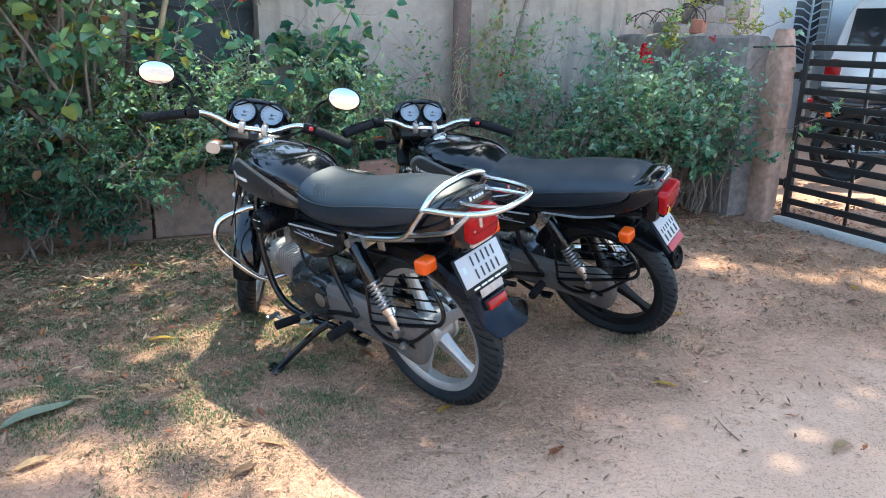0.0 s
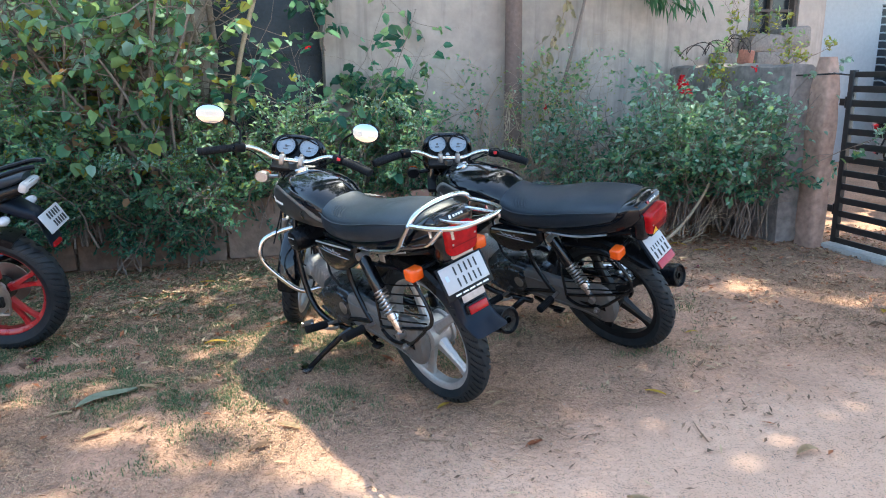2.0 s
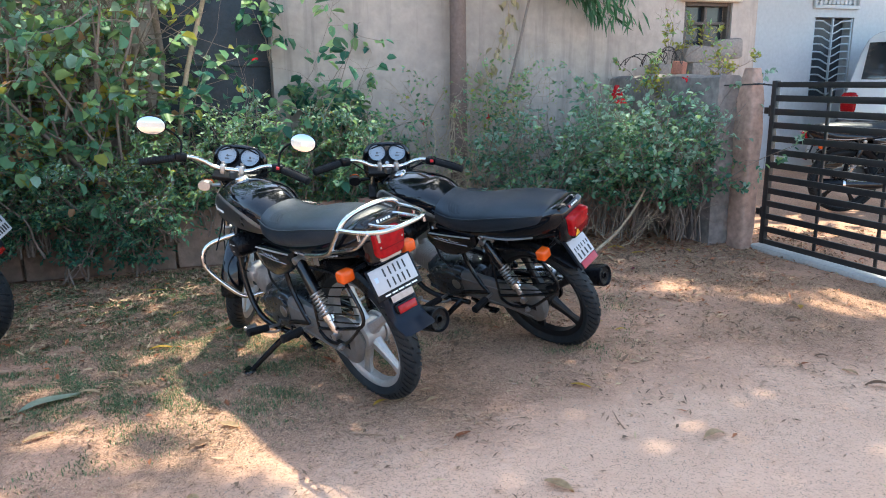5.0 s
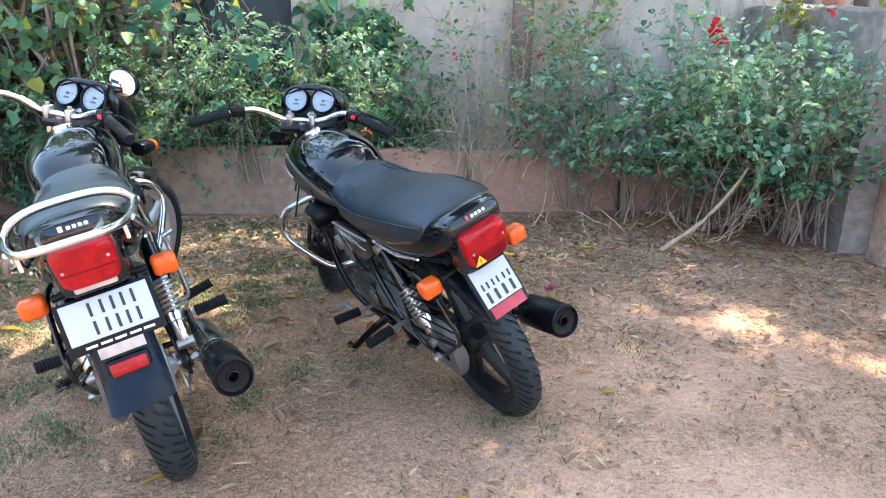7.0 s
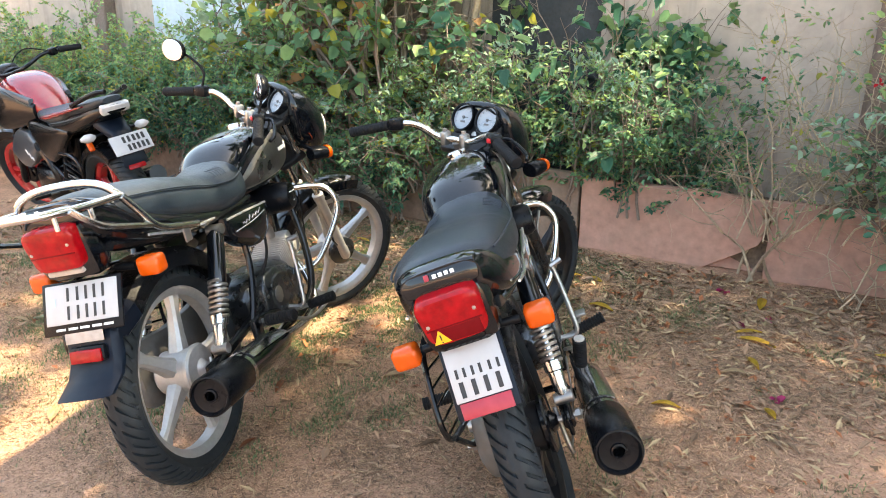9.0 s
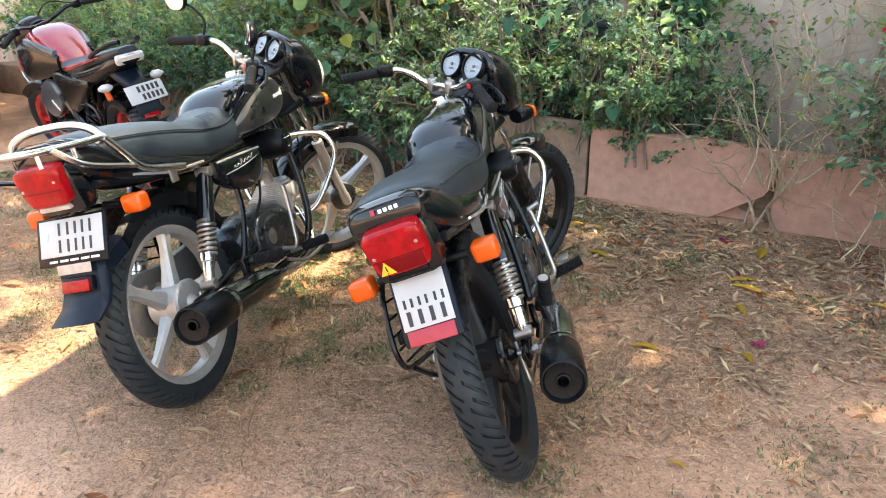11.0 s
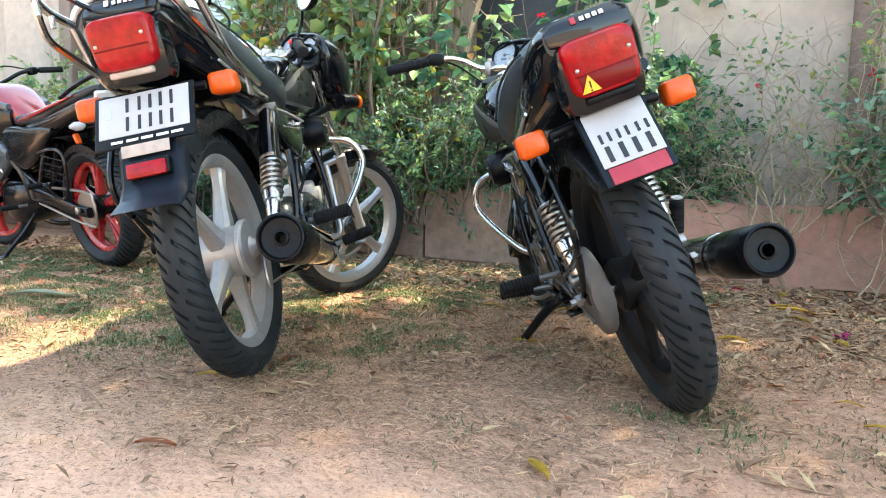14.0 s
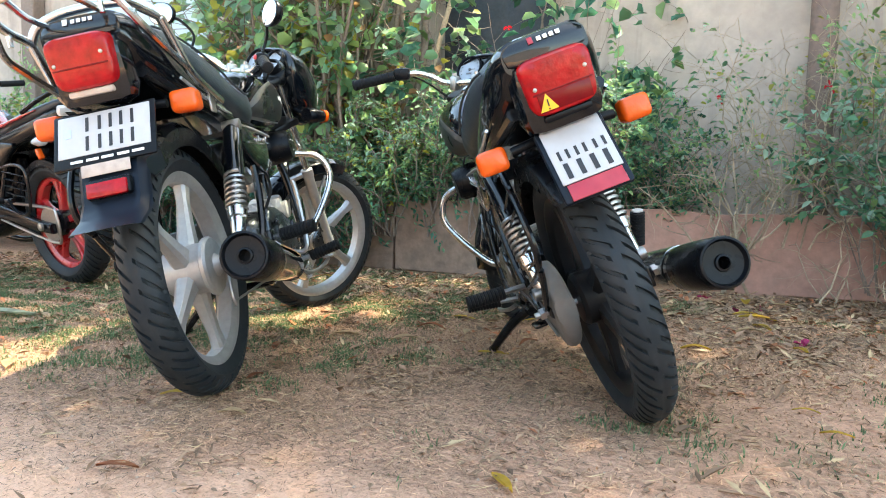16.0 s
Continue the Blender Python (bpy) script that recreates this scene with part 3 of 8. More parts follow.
# ---- motorcycles ----
def tyre_mesh(centre, R, hw, height, pitches=60, sweep=0.17, depth=0.0085):
    """A tyre about the y axis: a plain centre rib and parallel slanted grooves out to both shoulders."""
    bm = fresh()
    rc = R - height * 0.60
    fr = (0.0, 0.30, 0.62, 0.645, 0.955, 0.98)
    phis = [-140, -115, -94, -88, -78, -74, -60, -46, -32, -20, -10, -5, 5, 10, 20, 32, 46, 60, 74, 78, 88, 94, 115, 140]
    cx, cy, cz = centre
    rows = []
    for k in range(pitches):
        long_ = k % 2 == 0
        for f in fr:
            row = []
            for ph in phis:
                a = abs(ph)
                shift = sweep * max(-78, min(78, ph)) / 78 + (math.pi / pitches if ph > 0 else 0)
                th = 2 * math.pi * (k + f) / pitches + shift
                cut = f > 0.63 and f < 0.97 and (9 < a < 76 if long_ else 30 < a < 80)
                groove = depth if cut else 0.0012 if 4 < a < 10 else 0.0
                p = radians(ph)
                r = rc + (height * 0.60 - groove) * math.cos(p) if a < 92 else rc + height * 0.60 * math.cos(p)
                y = (hw - groove * 0.6) * math.sin(p) if a < 92 else hw * math.sin(p) + math.copysign(0.0015 if a < 100 else 0, ph)
                row.append(bm.verts.new((cx + r * math.sin(th), cy + y, cz + r * math.cos(th))))
            rows.append(row)
    n = len(rows)
    for i in range(n):
        a, b = rows[i], rows[(i + 1) % n]
        for j in range(len(phis) - 1):
            bm.faces.new((a[j], b[j], b[j + 1], a[j + 1]))
    return bm


def wheel(parent, name, centre, R, hw, mat, xf=None, spokes=5, twin=False, tyre_mat=None, height=0.066, label="", hub_mat=None, turned=0.0):
    """Cast rim with spokes as the part; tyre and hub as its sub-parts."""
    cx, cy, cz = centre
    rim_r = R - height
    bm = fresh()
    ring = [(-0.030, rim_r + 0.012), (-0.033, rim_r + 0.006), (-0.030, rim_r - 0.012), (-0.018, rim_r - 0.026), (0.018, rim_r - 0.026),
            (0.030, rim_r - 0.012), (0.033, rim_r + 0.006), (0.030, rim_r + 0.012), (0.020, rim_r), (0.0, rim_r - 0.010), (-0.020, rim_r)]
    lathe(bm, ring, centre, (0, 1, 0), 56, closed=True)
    w = part(name, bm, mat, parent, label, xf)
    for k in range(spokes):
        base = 2 * math.pi * k / spokes + turned
        for off in ((-0.16, 0.16) if twin else (0.0,)):
            a0, a1 = base + off * 0.3, base + off
            sb = fresh()
            rows = []
            for f, sw, d in ((0.0, 0.030, 0.026), (0.35, 0.021, 0.019), (0.75, 0.017, 0.014), (1.0, 0.026, 0.016)):
                if twin:
                    sw *= 0.62
                r = 0.045 + (rim_r - 0.022 - 0.045) * f
                a = a0 + (a1 - a0) * f
                c = Vector((cx + r * math.sin(a), cy, cz + r * math.cos(a)))
                t = Vector((math.cos(a), 0, -math.sin(a)))
                y = Vector((0, 1, 0))
                rows.append([c + t * sw * u + y * d * v for u, v in ((-1, -0.55), (-0.6, -1), (0.6, -1), (1, -0.55), (1, 0.55), (0.6, 1), (-0.6, 1), (-1, 0.55))])
            skin(sb, rows)
            part("spoke", sb, mat, w, "", xf)
    part("tyre", tyre_mesh(centre, R, hw, height), tyre_mat or TYRE, w, "", xf, angle=28)
    bm = fresh()
    lathe(bm, [(-0.055, 0.02), (-0.055, 0.055), (-0.045, 0.064), (0.045, 0.064), (0.055, 0.055), (0.055, 0.02)], centre, (0, 1, 0), 28)
    part("hub", bm, hub_mat or mat, w, "", xf)
    return w


def plate_bars(bm, rows, width, height, origin, right, up, out):
    """Plain blocks for the two lines on a plate: rows of (v centre, block height, [u centres], block width)."""
    for v, h, us, bw in rows:
        for u in us:
            c = origin + right * (u * width) + up * (v * height) + out * 0.0012
            hu, hv = right * bw * width / 2, up * h * height / 2
            q = [bm.verts.new(c + s * hu + t * hv) for s, t in ((-1, -1), (1, -1), (1, 1), (-1, 1))]
            r = [bm.verts.new(p.co - out * 0.001) for p in q]
            bm.faces.new(q)
            for i in range(4):
                bm.faces.new((q[i], r[i], r[(i + 1) % 4], q[(i + 1) % 4]))
    return bm


def slab_on(bm, origin, right, up, out, w, h, t, bevel=0.003):
    m = Matrix((right, up, out)).transposed()
    return rbox(bm, origin, (w, h, t), bevel, m)


def blinker(parent, mat, base, tip, size, xf=None, lens_mat=None):
    """Indicator: stalk, housing and coloured lens (its axis runs from base to tip)."""
    bm = fresh()
    base, tip = Vector(base), Vector(tip)
    tube(bm, [base, base.lerp(tip, 0.55)], 0.010, 10, 1)
    d = (tip - base).normalized()
    st = part("indicator", bm, PLASTIC, parent, "", xf)
    bm = fresh()
    rbox(bm, tip, size, 0.012, None, 3)
    part("lens", bm, lens_mat or ORANGE_LENS, st, "orange indicator lens", xf)
    return st


def shock(parent, top, bottom, dark=True):
    top, bottom = Vector(top), Vector(bottom)
    d = bottom - top
    L = d.length
    a = d.normalized()
    bm = fresh()
    lathe(bm, [(0.0, 0.012), (0.02, 0.025), (L * 0.42, 0.0268), (L * 0.46, 0.026)], top, a, 18)
    body = part("shock_absorber", bm, PAINT, parent, "black shock cover over a chrome spring")
    bm = fresh()
    side = a.orthogonal().normalized()
    up = a.cross(side)
    turns, n = 7.0, 84
    pts = [top + a * (L * 0.44 + (L * 0.30) * i / n) + (side * math.cos(2 * math.pi * turns * i / n) + up * math.sin(2 * math.pi * turns * i / n)) * 0.0255 for i in range(n + 1)]
    tube(bm, pts, 0.0052, 6, 1)
    part("spring", bm, STEEL, body)
    bm = fresh()
    lathe(bm, [(L * 0.40, 0.012), (L * 0.72, 0.013), (L * 0.73, 0.027), (L * 0.80, 0.025), (L * 0.81, 0.020), (L * 0.97, 0.018), (L, 0.010)], top, a, 16)
    part("damper", bm, CHROME, body)
    for p in (top, bottom):
        bm = fresh()
        lathe(bm, [(-0.026, 0.010), (-0.024, 0.016), (0.024, 0.016), (0.026, 0.010)], p, (0, 1, 0), 14)
        part("mount", bm, STEEL, body)
    return body


def peg(parent, root, tip, r=0.015, xf=None):
    root, tip = Vector(root), Vector(tip)
    d = tip - root
    bm = fresh()
    tube(bm, [root, root.lerp(tip, 0.45)], 0.008, 8, 1)
    p = part("footpeg", bm, STEEL, parent)
    bm = fresh()
    prof, L = [], d.length
    n = 11
    for i in range(n):
        h = L * (0.36 + 0.64 * i / n)
        s = L * 0.64 / n
        prof += [(h, r * 0.84), (h + s * 0.15, r), (h + s * 0.7, r), (h + s * 0.85, r * 0.84)]
    lathe(bm, prof, root, d, 14)
    part("rubber", bm, RUBBER, p, "ribbed black rubber")
    return p


RAKE, HEAD = 0.44, 1.434


def steering(angle):
    axis = Vector((-math.sin(RAKE), 0, math.cos(RAKE)))
    o = Matrix.Translation((HEAD, 0, 0))
    return o @ Matrix.Rotation(angle, 4, axis) @ o.inverted()


def commuter(m, label, steer, silver, carrier, mirrors, foot):
    """A black air-cooled commuter motorcycle; x ahead, y to its left, origin under the rear axle."""
    bike = thing("motorcycle", m, label, "motorcycle", "parked black motorcycles")
    S = steering(steer)
    rim_mat = ALLOY if silver else BLACK_ALLOY

    # wheels
    R, RT, ax_ = 0.312, 0.319, 0.102      # axle height, tyre radius, axle place
    wheel(bike, "rear_wheel", (ax_, 0, R), RT, 0.046, rim_mat, label="silver five-spoke alloy wheel" if silver else "black five-spoke alloy wheel", height=0.069, turned=0.3)
    fx = 1.405
    wheel(bike, "front_wheel", (fx, 0, 0.308), 0.314, 0.041, rim_mat, S, label="silver five-spoke alloy wheel" if silver else "black five-spoke alloy wheel", height=0.066, turned=0.9)

    # rear drum, brake arm and rod on the right
    bm = fresh()
    lathe(bm, [(0.045, 0.03), (0.05, 0.074), (0.060, 0.076), (0.066, 0.070), (0.069, 0.030), (0.078, 0.022), (0.085, 0.016), (0.087, 0.008)], (ax_, 0, R), (0, -1, 0), 28)
    drum = part("brake_drum", bm, ALLOY if silver else FRAME, bike)
    bm = fresh()
    tube(bm, [(ax_ + 0.03, -0.085, R + 0.02), (ax_, -0.09, R - 0.08), (ax_ + 0.01, -0.092, R - 0.11)], 0.006, 8, 3)
    tube(bm, [(ax_ + 0.01, -0.092, R - 0.10), (0.30, -0.12, R - 0.08), (0.55, -0.13, R - 0.06)], 0.0035, 6, 3)
    part("brake_arm", bm, STEEL, drum)
    bm = fresh()
    tube(bm, [(ax_, -0.16, R), (ax_, 0.16, R)], 0.008, 8, 1)
    for s in (-1, 1):
        lathe(bm, [(0, 0.015), (0.012, 0.015), (0.014, 0.008)], (ax_, s * 0.135, R), (0, s, 0), 6)
    part("axle", bm, STEEL, bike)

    # swing arm
    for s in (-1, 1):
        bm = fresh()
        tube(bm, [(0.52, s * 0.085, 0.335), (0.32, s * 0.10, 0.325), (ax_ - 0.035, s * 0.115, R)], 0.016, 10, 3)
        rbox(bm, (ax_ - 0.01, s * 0.115, R), (0.09, 0.012, 0.05), 0.006)
        part("swing_arm", bm, FRAME, bike)

    # chain case on the left
    bm = fresh()
    rows = []
    for x, z, hh in ((0.56, 0.345, 0.03), (0.54, 0.345, 0.072), (0.45, 0.345, 0.082), (0.32, 0.338, 0.078), (0.16, 0.330, 0.080), (0.07, 0.325, 0.092),
                     (0.0, 0.322, 0.100), (-0.055, 0.320, 0.082), (-0.085, 0.318, 0.030)):
        rows.append((ax_ - 0.008 + x * 0.84, z, hh * 1.06))
    rows = smooth_rows(rows, 3)
    skin(bm, [oval(x, z, 0.024, max(hh, 0.008), 3.2, 20, yc=0.098) for x, z, hh in rows])
    case = part("chain_case", bm, CHAINCASE, bike, "dusty grey pressed steel chain cover")
    bm = fresh()
    tube(bm, [(0.53, 0.1235, 0.392), (0.39, 0.1235, 0.384), (0.22, 0.1235, 0.378), (0.12, 0.1235, 0.392)], 0.004, 6, 4)
    tube(bm, [(0.53, 0.1235, 0.298), (0.39, 0.1235, 0.290), (0.22, 0.1235, 0.272), (0.10, 0.1235, 0.250)], 0.004, 6, 4)
    part("bead", bm, CHAINCASE, case)

    # shocks
    for s in (-1, 1):
        sy = 0.130 if silver else 0.118
        shock(bike, (0.290, s * sy, 0.672), (0.125, s * sy, 0.355))

    # frame tubes
    bm = fresh()
    tube(bm, [(1.02, 0, 0.80), (0.99, 0, 0.62), (0.97, 0, 0.42), (0.90, 0, 0.24)], 0.018, 10, 4)
    part("down_tube", bm, FRAME, bike)
    for s in (-1, 1):
        bm = fresh()
        tube(bm, [(1.015, s * 0.03, 0.74), (1.0, s * 0.075, 0.60), (0.975, s * 0.105, 0.44), (0.92, s * 0.118, 0.29), (0.80, s * 0.118, 0.222), (0.55, s * 0.11, 0.222)], 0.0145, 10, 5)
        part("cradle_tube", bm, FRAME, bike)
    for s in (-1, 1):
        bm = fresh()
        tube(bm, [(0.62, s * 0.10, 0.70), (0.30, s * 0.115, 0.70), (0.05, s * 0.11, 0.725), (-0.14, s * 0.09, 0.76)], 0.013, 8, 4)
        part("subframe_tube", bm, FRAME, bike)
        bm = fresh()
        tube(bm, [(0.46, s * 0.115, 0.68), (0.46, s * 0.12, 0.52), (0.40, s * 0.125, 0.40), (0.36, s * 0.125, 0.345)], 0.011, 8, 4)
        tube(bm, [(0.36, s * 0.125, 0.345), (0.55, s * 0.12, 0.300), (0.74, s * 0.11, 0.215)], 0.011, 8, 4)
        part("peg_bracket", bm, FRAME, bike)
        if s > 0 or silver:
            peg(bike, (0.335, s * 0.13, 0.345), (0.319, s * 0.292, 0.359), 0.0190)
        else:
            pg = peg(bike, (0.300, -0.168, 0.300), (0.262, -0.200, 0.432), 0.0190)
            bm = fresh()
            lathe(bm, [(0.0, 0.015), (0.003, 0.014)], (0.262, -0.200, 0.433), (-0.28, -0.24, 1), 16)
            part("end_cap", bm, PALE_STRIPE, pg)
        peg(bike, (0.70, s * 0.12, 0.245), (0.701, s * 0.282, 0.277), 0.0185)
    bm = fresh()
    tube(bm, [(1.005, 0, 0.86), (0.70, 0, 0.74), (0.45, 0, 0.71)], 0.022, 10, 3)
    tube(bm, [(1.045, 0, 0.74), (0.985, 0, 0.885)], 0.028, 12, 1)
    part("backbone", bm, FRAME, bike)

    # engine: crankcase, covers, finned cylinder sloping forward, head
    bm = fresh()
    skin(bm, [oval(x, z, hw, hh, 3.2, 24) for x, z, hw, hh in smooth_rows(
        [(0.47, 0.34, 0.06, 0.05), (0.51, 0.34, 0.09, 0.085), (0.62, 0.335, 0.10, 0.105), (0.74, 0.33, 0.10, 0.105), (0.83, 0.335, 0.085, 0.08), (0.865, 0.34, 0.05, 0.05)], 3)])
    eng = part("crankcase", bm, ENGINE, bike, "dusty cast aluminium engine case")
    for s in (-1, 1):
        bm = fresh()
        rings = []
        for h, k in ((0.0, 1.0), (0.024, 0.985), (0.030, 0.95), (0.036, 0.80), (0.037, 0.775), (0.043, 0.745), (0.049, 0.36), (0.049, 0.2)):
            ring = []
            for j in range(12):
                a = 2 * math.pi * (j + 0.35) / 12
                cx = math.copysign(abs(math.cos(a)) ** 0.70, math.cos(a)) * 0.160 * k
                cz = math.copysign(abs(math.sin(a)) ** 0.80, math.sin(a)) * (0.100 - 0.10 * cx) * k
                ring.append(Vector((0.665 + cx, s * (0.085 + h), 0.335 + cz - 0.10 * cx)))
            rings.append(ring)
        skin(bm, rings)
        bmesh.ops.bevel(bm, geom=[e for e in bm.edges], offset=0.0018, segments=1, affect="EDGES", profile=0.6)
        part("engine_cover", bm, ENGINE, eng, angle=20)
        for k, (ux, uz, w, h, tl) in enumerate(((0.775, 0.365, 0.060, 0.026, 28), (0.765, 0.292, 0.070, 0.016, -14), (0.70, 0.325, 0.050, 0.010, 6), (0.60, 0.298, 0.060, 0.014, 10), (0.555, 0.395, 0.040, 0.018, -30))):
            bm = fresh()
            rbox(bm, (ux, s * 0.128, uz), (w, 0.012, h), 0.004, (0, tl, 0))
            part("cover_rib", bm, ENGINE, eng)
        bm = fresh()
        for k in range(4):
            rbox(bm, (0.690 - 0.017 * k, s * 0.1345, 0.348), (0.011, 0.002, 0.012), 0.0006, None, 1)
        part("marking", bm, INK, eng)
        bm = fresh()
        lathe(bm, [(0.0, 0.030), (0.012, 0.030), (0.016, 0.020)], (0.585, s * 0.120, 0.350), (0, s, 0), 20)
        part("cap", bm, STEEL, eng)
        for j in range(7):
            a = 2 * math.pi * (j + 0.3) / 7
            bm = fresh()
            lathe(bm, [(0, 0.008), (0.010, 0.008), (0.012, 0.005)], (0.665 + 0.140 * math.cos(a), s * 0.108, 0.335 + 0.086 * math.sin(a) - 0.014 * math.cos(a)), (0, s, 0), 6)
            part("bolt", bm, STEEL, eng)
    bm = fresh()
    tilt = Vector((0.93, 0, 0.37)).normalized()
    turn_ = Matrix.Rotation(math.atan2(0.93, 0.37), 3, "Y")
    base = Vector((0.825, 0, 0.375))
    lathe(bm, [(0, 0.045), (0.17, 0.045)], base, tilt, 20)
    cyl = part("cylinder", bm, ENGINE, bike, "finned alloy cylinder")
    for k in range(9):
        bm = fresh()
        rbox(bm, base + tilt * (0.012 + 0.0135 * k), (0.118, 0.128, 0.0042), 0.0015, turn_, 1)
        part("fin", bm, FIN, cyl)
    bm = fresh()
    rbox(bm, base + tilt * 0.155, (0.115, 0.120, 0.055), 0.014, turn_)
    for s in (-1, 1):
        lathe(bm, [(0, 0.032), (0.018, 0.032), (0.022, 0.022)], base + tilt * 0.155 + Vector((0, s * 0.058, 0)), (0, s, 0), 16)
    part("cylinder_head", bm, FIN, eng)
    bm = fresh()
    tube(bm, [base + tilt * 0.13 + Vector((-0.03, 0, 0.06)), (0.90, 0, 0.53), (0.80, 0, 0.555), (0.70, 0, 0.56)], 0.021, 10, 3)
    lathe(bm, [(-0.045, 0.020), (-0.03, 0.026), (0.035, 0.026), (0.045, 0.018)], (0.815, 0, 0.555), (0, 0, 1), 14)
    part("carburettor", bm, STEEL, eng)
    bm = fresh()
    tube(bm, [base + tilt * 0.155 + Vector((0, 0.07, 0.01)), (0.96, 0.10, 0.50), (0.90, 0.05, 0.62), (0.85, 0.02, 0.70)], 0.0035, 6, 5)
    tube(bm, [(0.60, 0.10, 0.43), (0.66, 0.11, 0.50), (0.72, 0.07, 0.58), (0.74, 0.04, 0.68)], 0.006, 6, 5)
    tube(bm, [(0.55, -0.10, 0.43), (0.60, -0.12, 0.50), (0.68, -0.09, 0.58), (0.72, -0.05, 0.68)], 0.005, 6, 5)
    part("hose", bm, RUBBER, eng)

    # air canister under the tank, its round caps showing on both sides
    bm = fresh()
    lathe(bm, [(-0.172, 0.020), (-0.168, 0.044), (-0.152, 0.054), (-0.10, 0.058), (0.10, 0.058), (0.152, 0.054), (0.168, 0.044), (0.172, 0.020)], (0.835, 0, 0.645), (0, 1, 0), 24)
    can = part("air_canister", bm, PLASTIC, bike)
    bm = fresh()
    for s in (-1, 1):
        for k, (u, v) in enumerate(((-0.014, 0.016), (0.014, 0.016), (0.0, -0.018))):
            rbox(bm, (0.835 + u, s * 0.1712, 0.645 + v), (0.022 if v > 0 else 0.018, 0.002, 0.004), 0.0005, None, 1)
    part("marking", bm, PALE_INK, can)

    # exhaust on the right
    bm = fresh()
    tube(bm, [(0.955, -0.02, 0.40), (0.985, -0.05, 0.35), (0.965, -0.09, 0.25), (0.88, -0.12, 0.195), (0.76, -0.135, 0.19), (0.62, -0.155, 0.205), (0.46, -0.175, 0.240)],
         0.0165, 12, 6)
    part("exhaust_pipe", bm, CHROME, bike, "chrome exhaust header pipe")
    tip, front = Vector((-0.135, -0.214, 0.329)), Vector((0.47, -0.178, 0.238))
    ax = (tip - front).normalized()
    L = (tip - front).length
    bm = fresh()
    lathe(bm, [(-0.02, 0.016), (0.03, 0.024), (0.11, 0.042), (L * 0.48, 0.047), (L * 0.70, 0.049)], front, ax, 28)
    muf = part("silencer", bm, PAINT, bike, "black silencer with a chrome heat shield")
    bm = fresh()
    lathe(bm, [(L * 0.69, 0.049), (L * 0.70, 0.054), (L * 0.82, 0.0555), (L - 0.005, 0.0558), (L, 0.0530), (L + 0.001, 0.0490), (L - 0.004, 0.0465), (L - 0.009, 0.0440), (L - 0.011, 0.0300), (L - 0.011, 0.0190),
               (L - 0.006, 0.0175), (L - 0.005, 0.0135), (L - 0.05, 0.0125)], front, ax, 36)
    part("end_cap", bm, PLASTIC, muf)
    bm = fresh()
    lathe(bm, [(L * 0.66, 0.050), (L * 0.665, 0.0525), (L * 0.70, 0.0525), (L * 0.705, 0.050)], front, ax, 28)
    part("band", bm, CHROME, muf)
    bm = fresh()
    side = ax.cross(Vector((0, 0, 1))).normalized()
    up = side.cross(ax)
    rings = []
    for f, r in ((0.10, 0.034), (0.16, 0.046), (0.30, 0.052), (0.60, 0.0545), (0.64, 0.054)):
        arc = [radians(a) for a in range(-28, 150, 14)]
        outer = [front + ax * (L * f) + (-side * math.cos(a) * -1 + up * math.sin(a)) * r for a in arc]
        inner = [front + ax * (L * f) + (-side * math.cos(a) * -1 + up * math.sin(a)) * (r - 0.003) for a in reversed(arc)]
        rings.append(outer + inner)
    skin(bm, rings)
    part("heat_shield", bm, CHROME, muf)
    bm = fresh()
    rbox(bm, (0.30, -0.165, 0.315), (0.05, 0.02, 0.11), 0.006)
    part("hanger", bm, FRAME, muf)

    # kick lever, brake pedal, gear pedal
    bm = fresh()
    tube(bm, [(0.63, -0.12, 0.285), (0.63, -0.185, 0.285), (0.645, -0.19, 0.36), (0.665, -0.185, 0.47), (0.668, -0.18, 0.515)], 0.0085, 8, 4)
    tube(bm, [(0.668, -0.175, 0.515), (0.675, -0.215, 0.525)], 0.010, 8, 1)
    part("kick_lever", bm, STEEL, bike)
    bm = fresh()
    tube(bm, [(0.64, -0.13, 0.235), (0.72, -0.165, 0.20), (0.83, -0.19, 0.21), (0.88, -0.20, 0.225)], 0.007, 8, 4)
    rbox(bm, (0.885, -0.205, 0.235), (0.05, 0.045, 0.012), 0.005)
    part("brake_pedal", bm, STEEL, bike)
    bm = fresh()
    tube(bm, [(0.66, 0.14, 0.235), (0.70, 0.16, 0.222), (0.82, 0.175, 0.205), (0.875, 0.18, 0.215)], 0.007, 8, 4)
    tube(bm, [(0.875, 0.165, 0.215), (0.875, 0.225, 0.222)], 0.012, 8, 1)
    part("gear_pedal", bm, STEEL, bike)

    # stands
    bm = fresh()
    fy, fz = foot
    tube(bm, [(0.60, 0.105, 0.225), (0.64, 0.17, 0.19), (0.72, fy, fz + 0.012)], [0.017, 0.015, 0.012], 8, 4)
    rbox(bm, (0.735, fy + 0.01, fz + 0.007), (0.075, 0.05, 0.012), 0.005, (math.degrees(-math.atan2(fz, fy)), 0, 0))
    part("side_stand", bm, FRAME, bike)
    bm = fresh()
    for s in (-1, 1):
        tube(bm, [(0.54, s * 0.09, 0.240), (0.46, s * 0.10, 0.215), (0.37, s * 0.12, 0.225)], 0.011, 8, 4)
        rbox(bm, (0.36, s * 0.125, 0.227), (0.05, 0.04, 0.012), 0.005)
    tube(bm, [(0.45, -0.10, 0.215), (0.45, 0.10, 0.215)], 0.011, 8, 1)
    part("centre_stand", bm, FRAME, bike)

    # chrome leg guard
    bm = fresh()
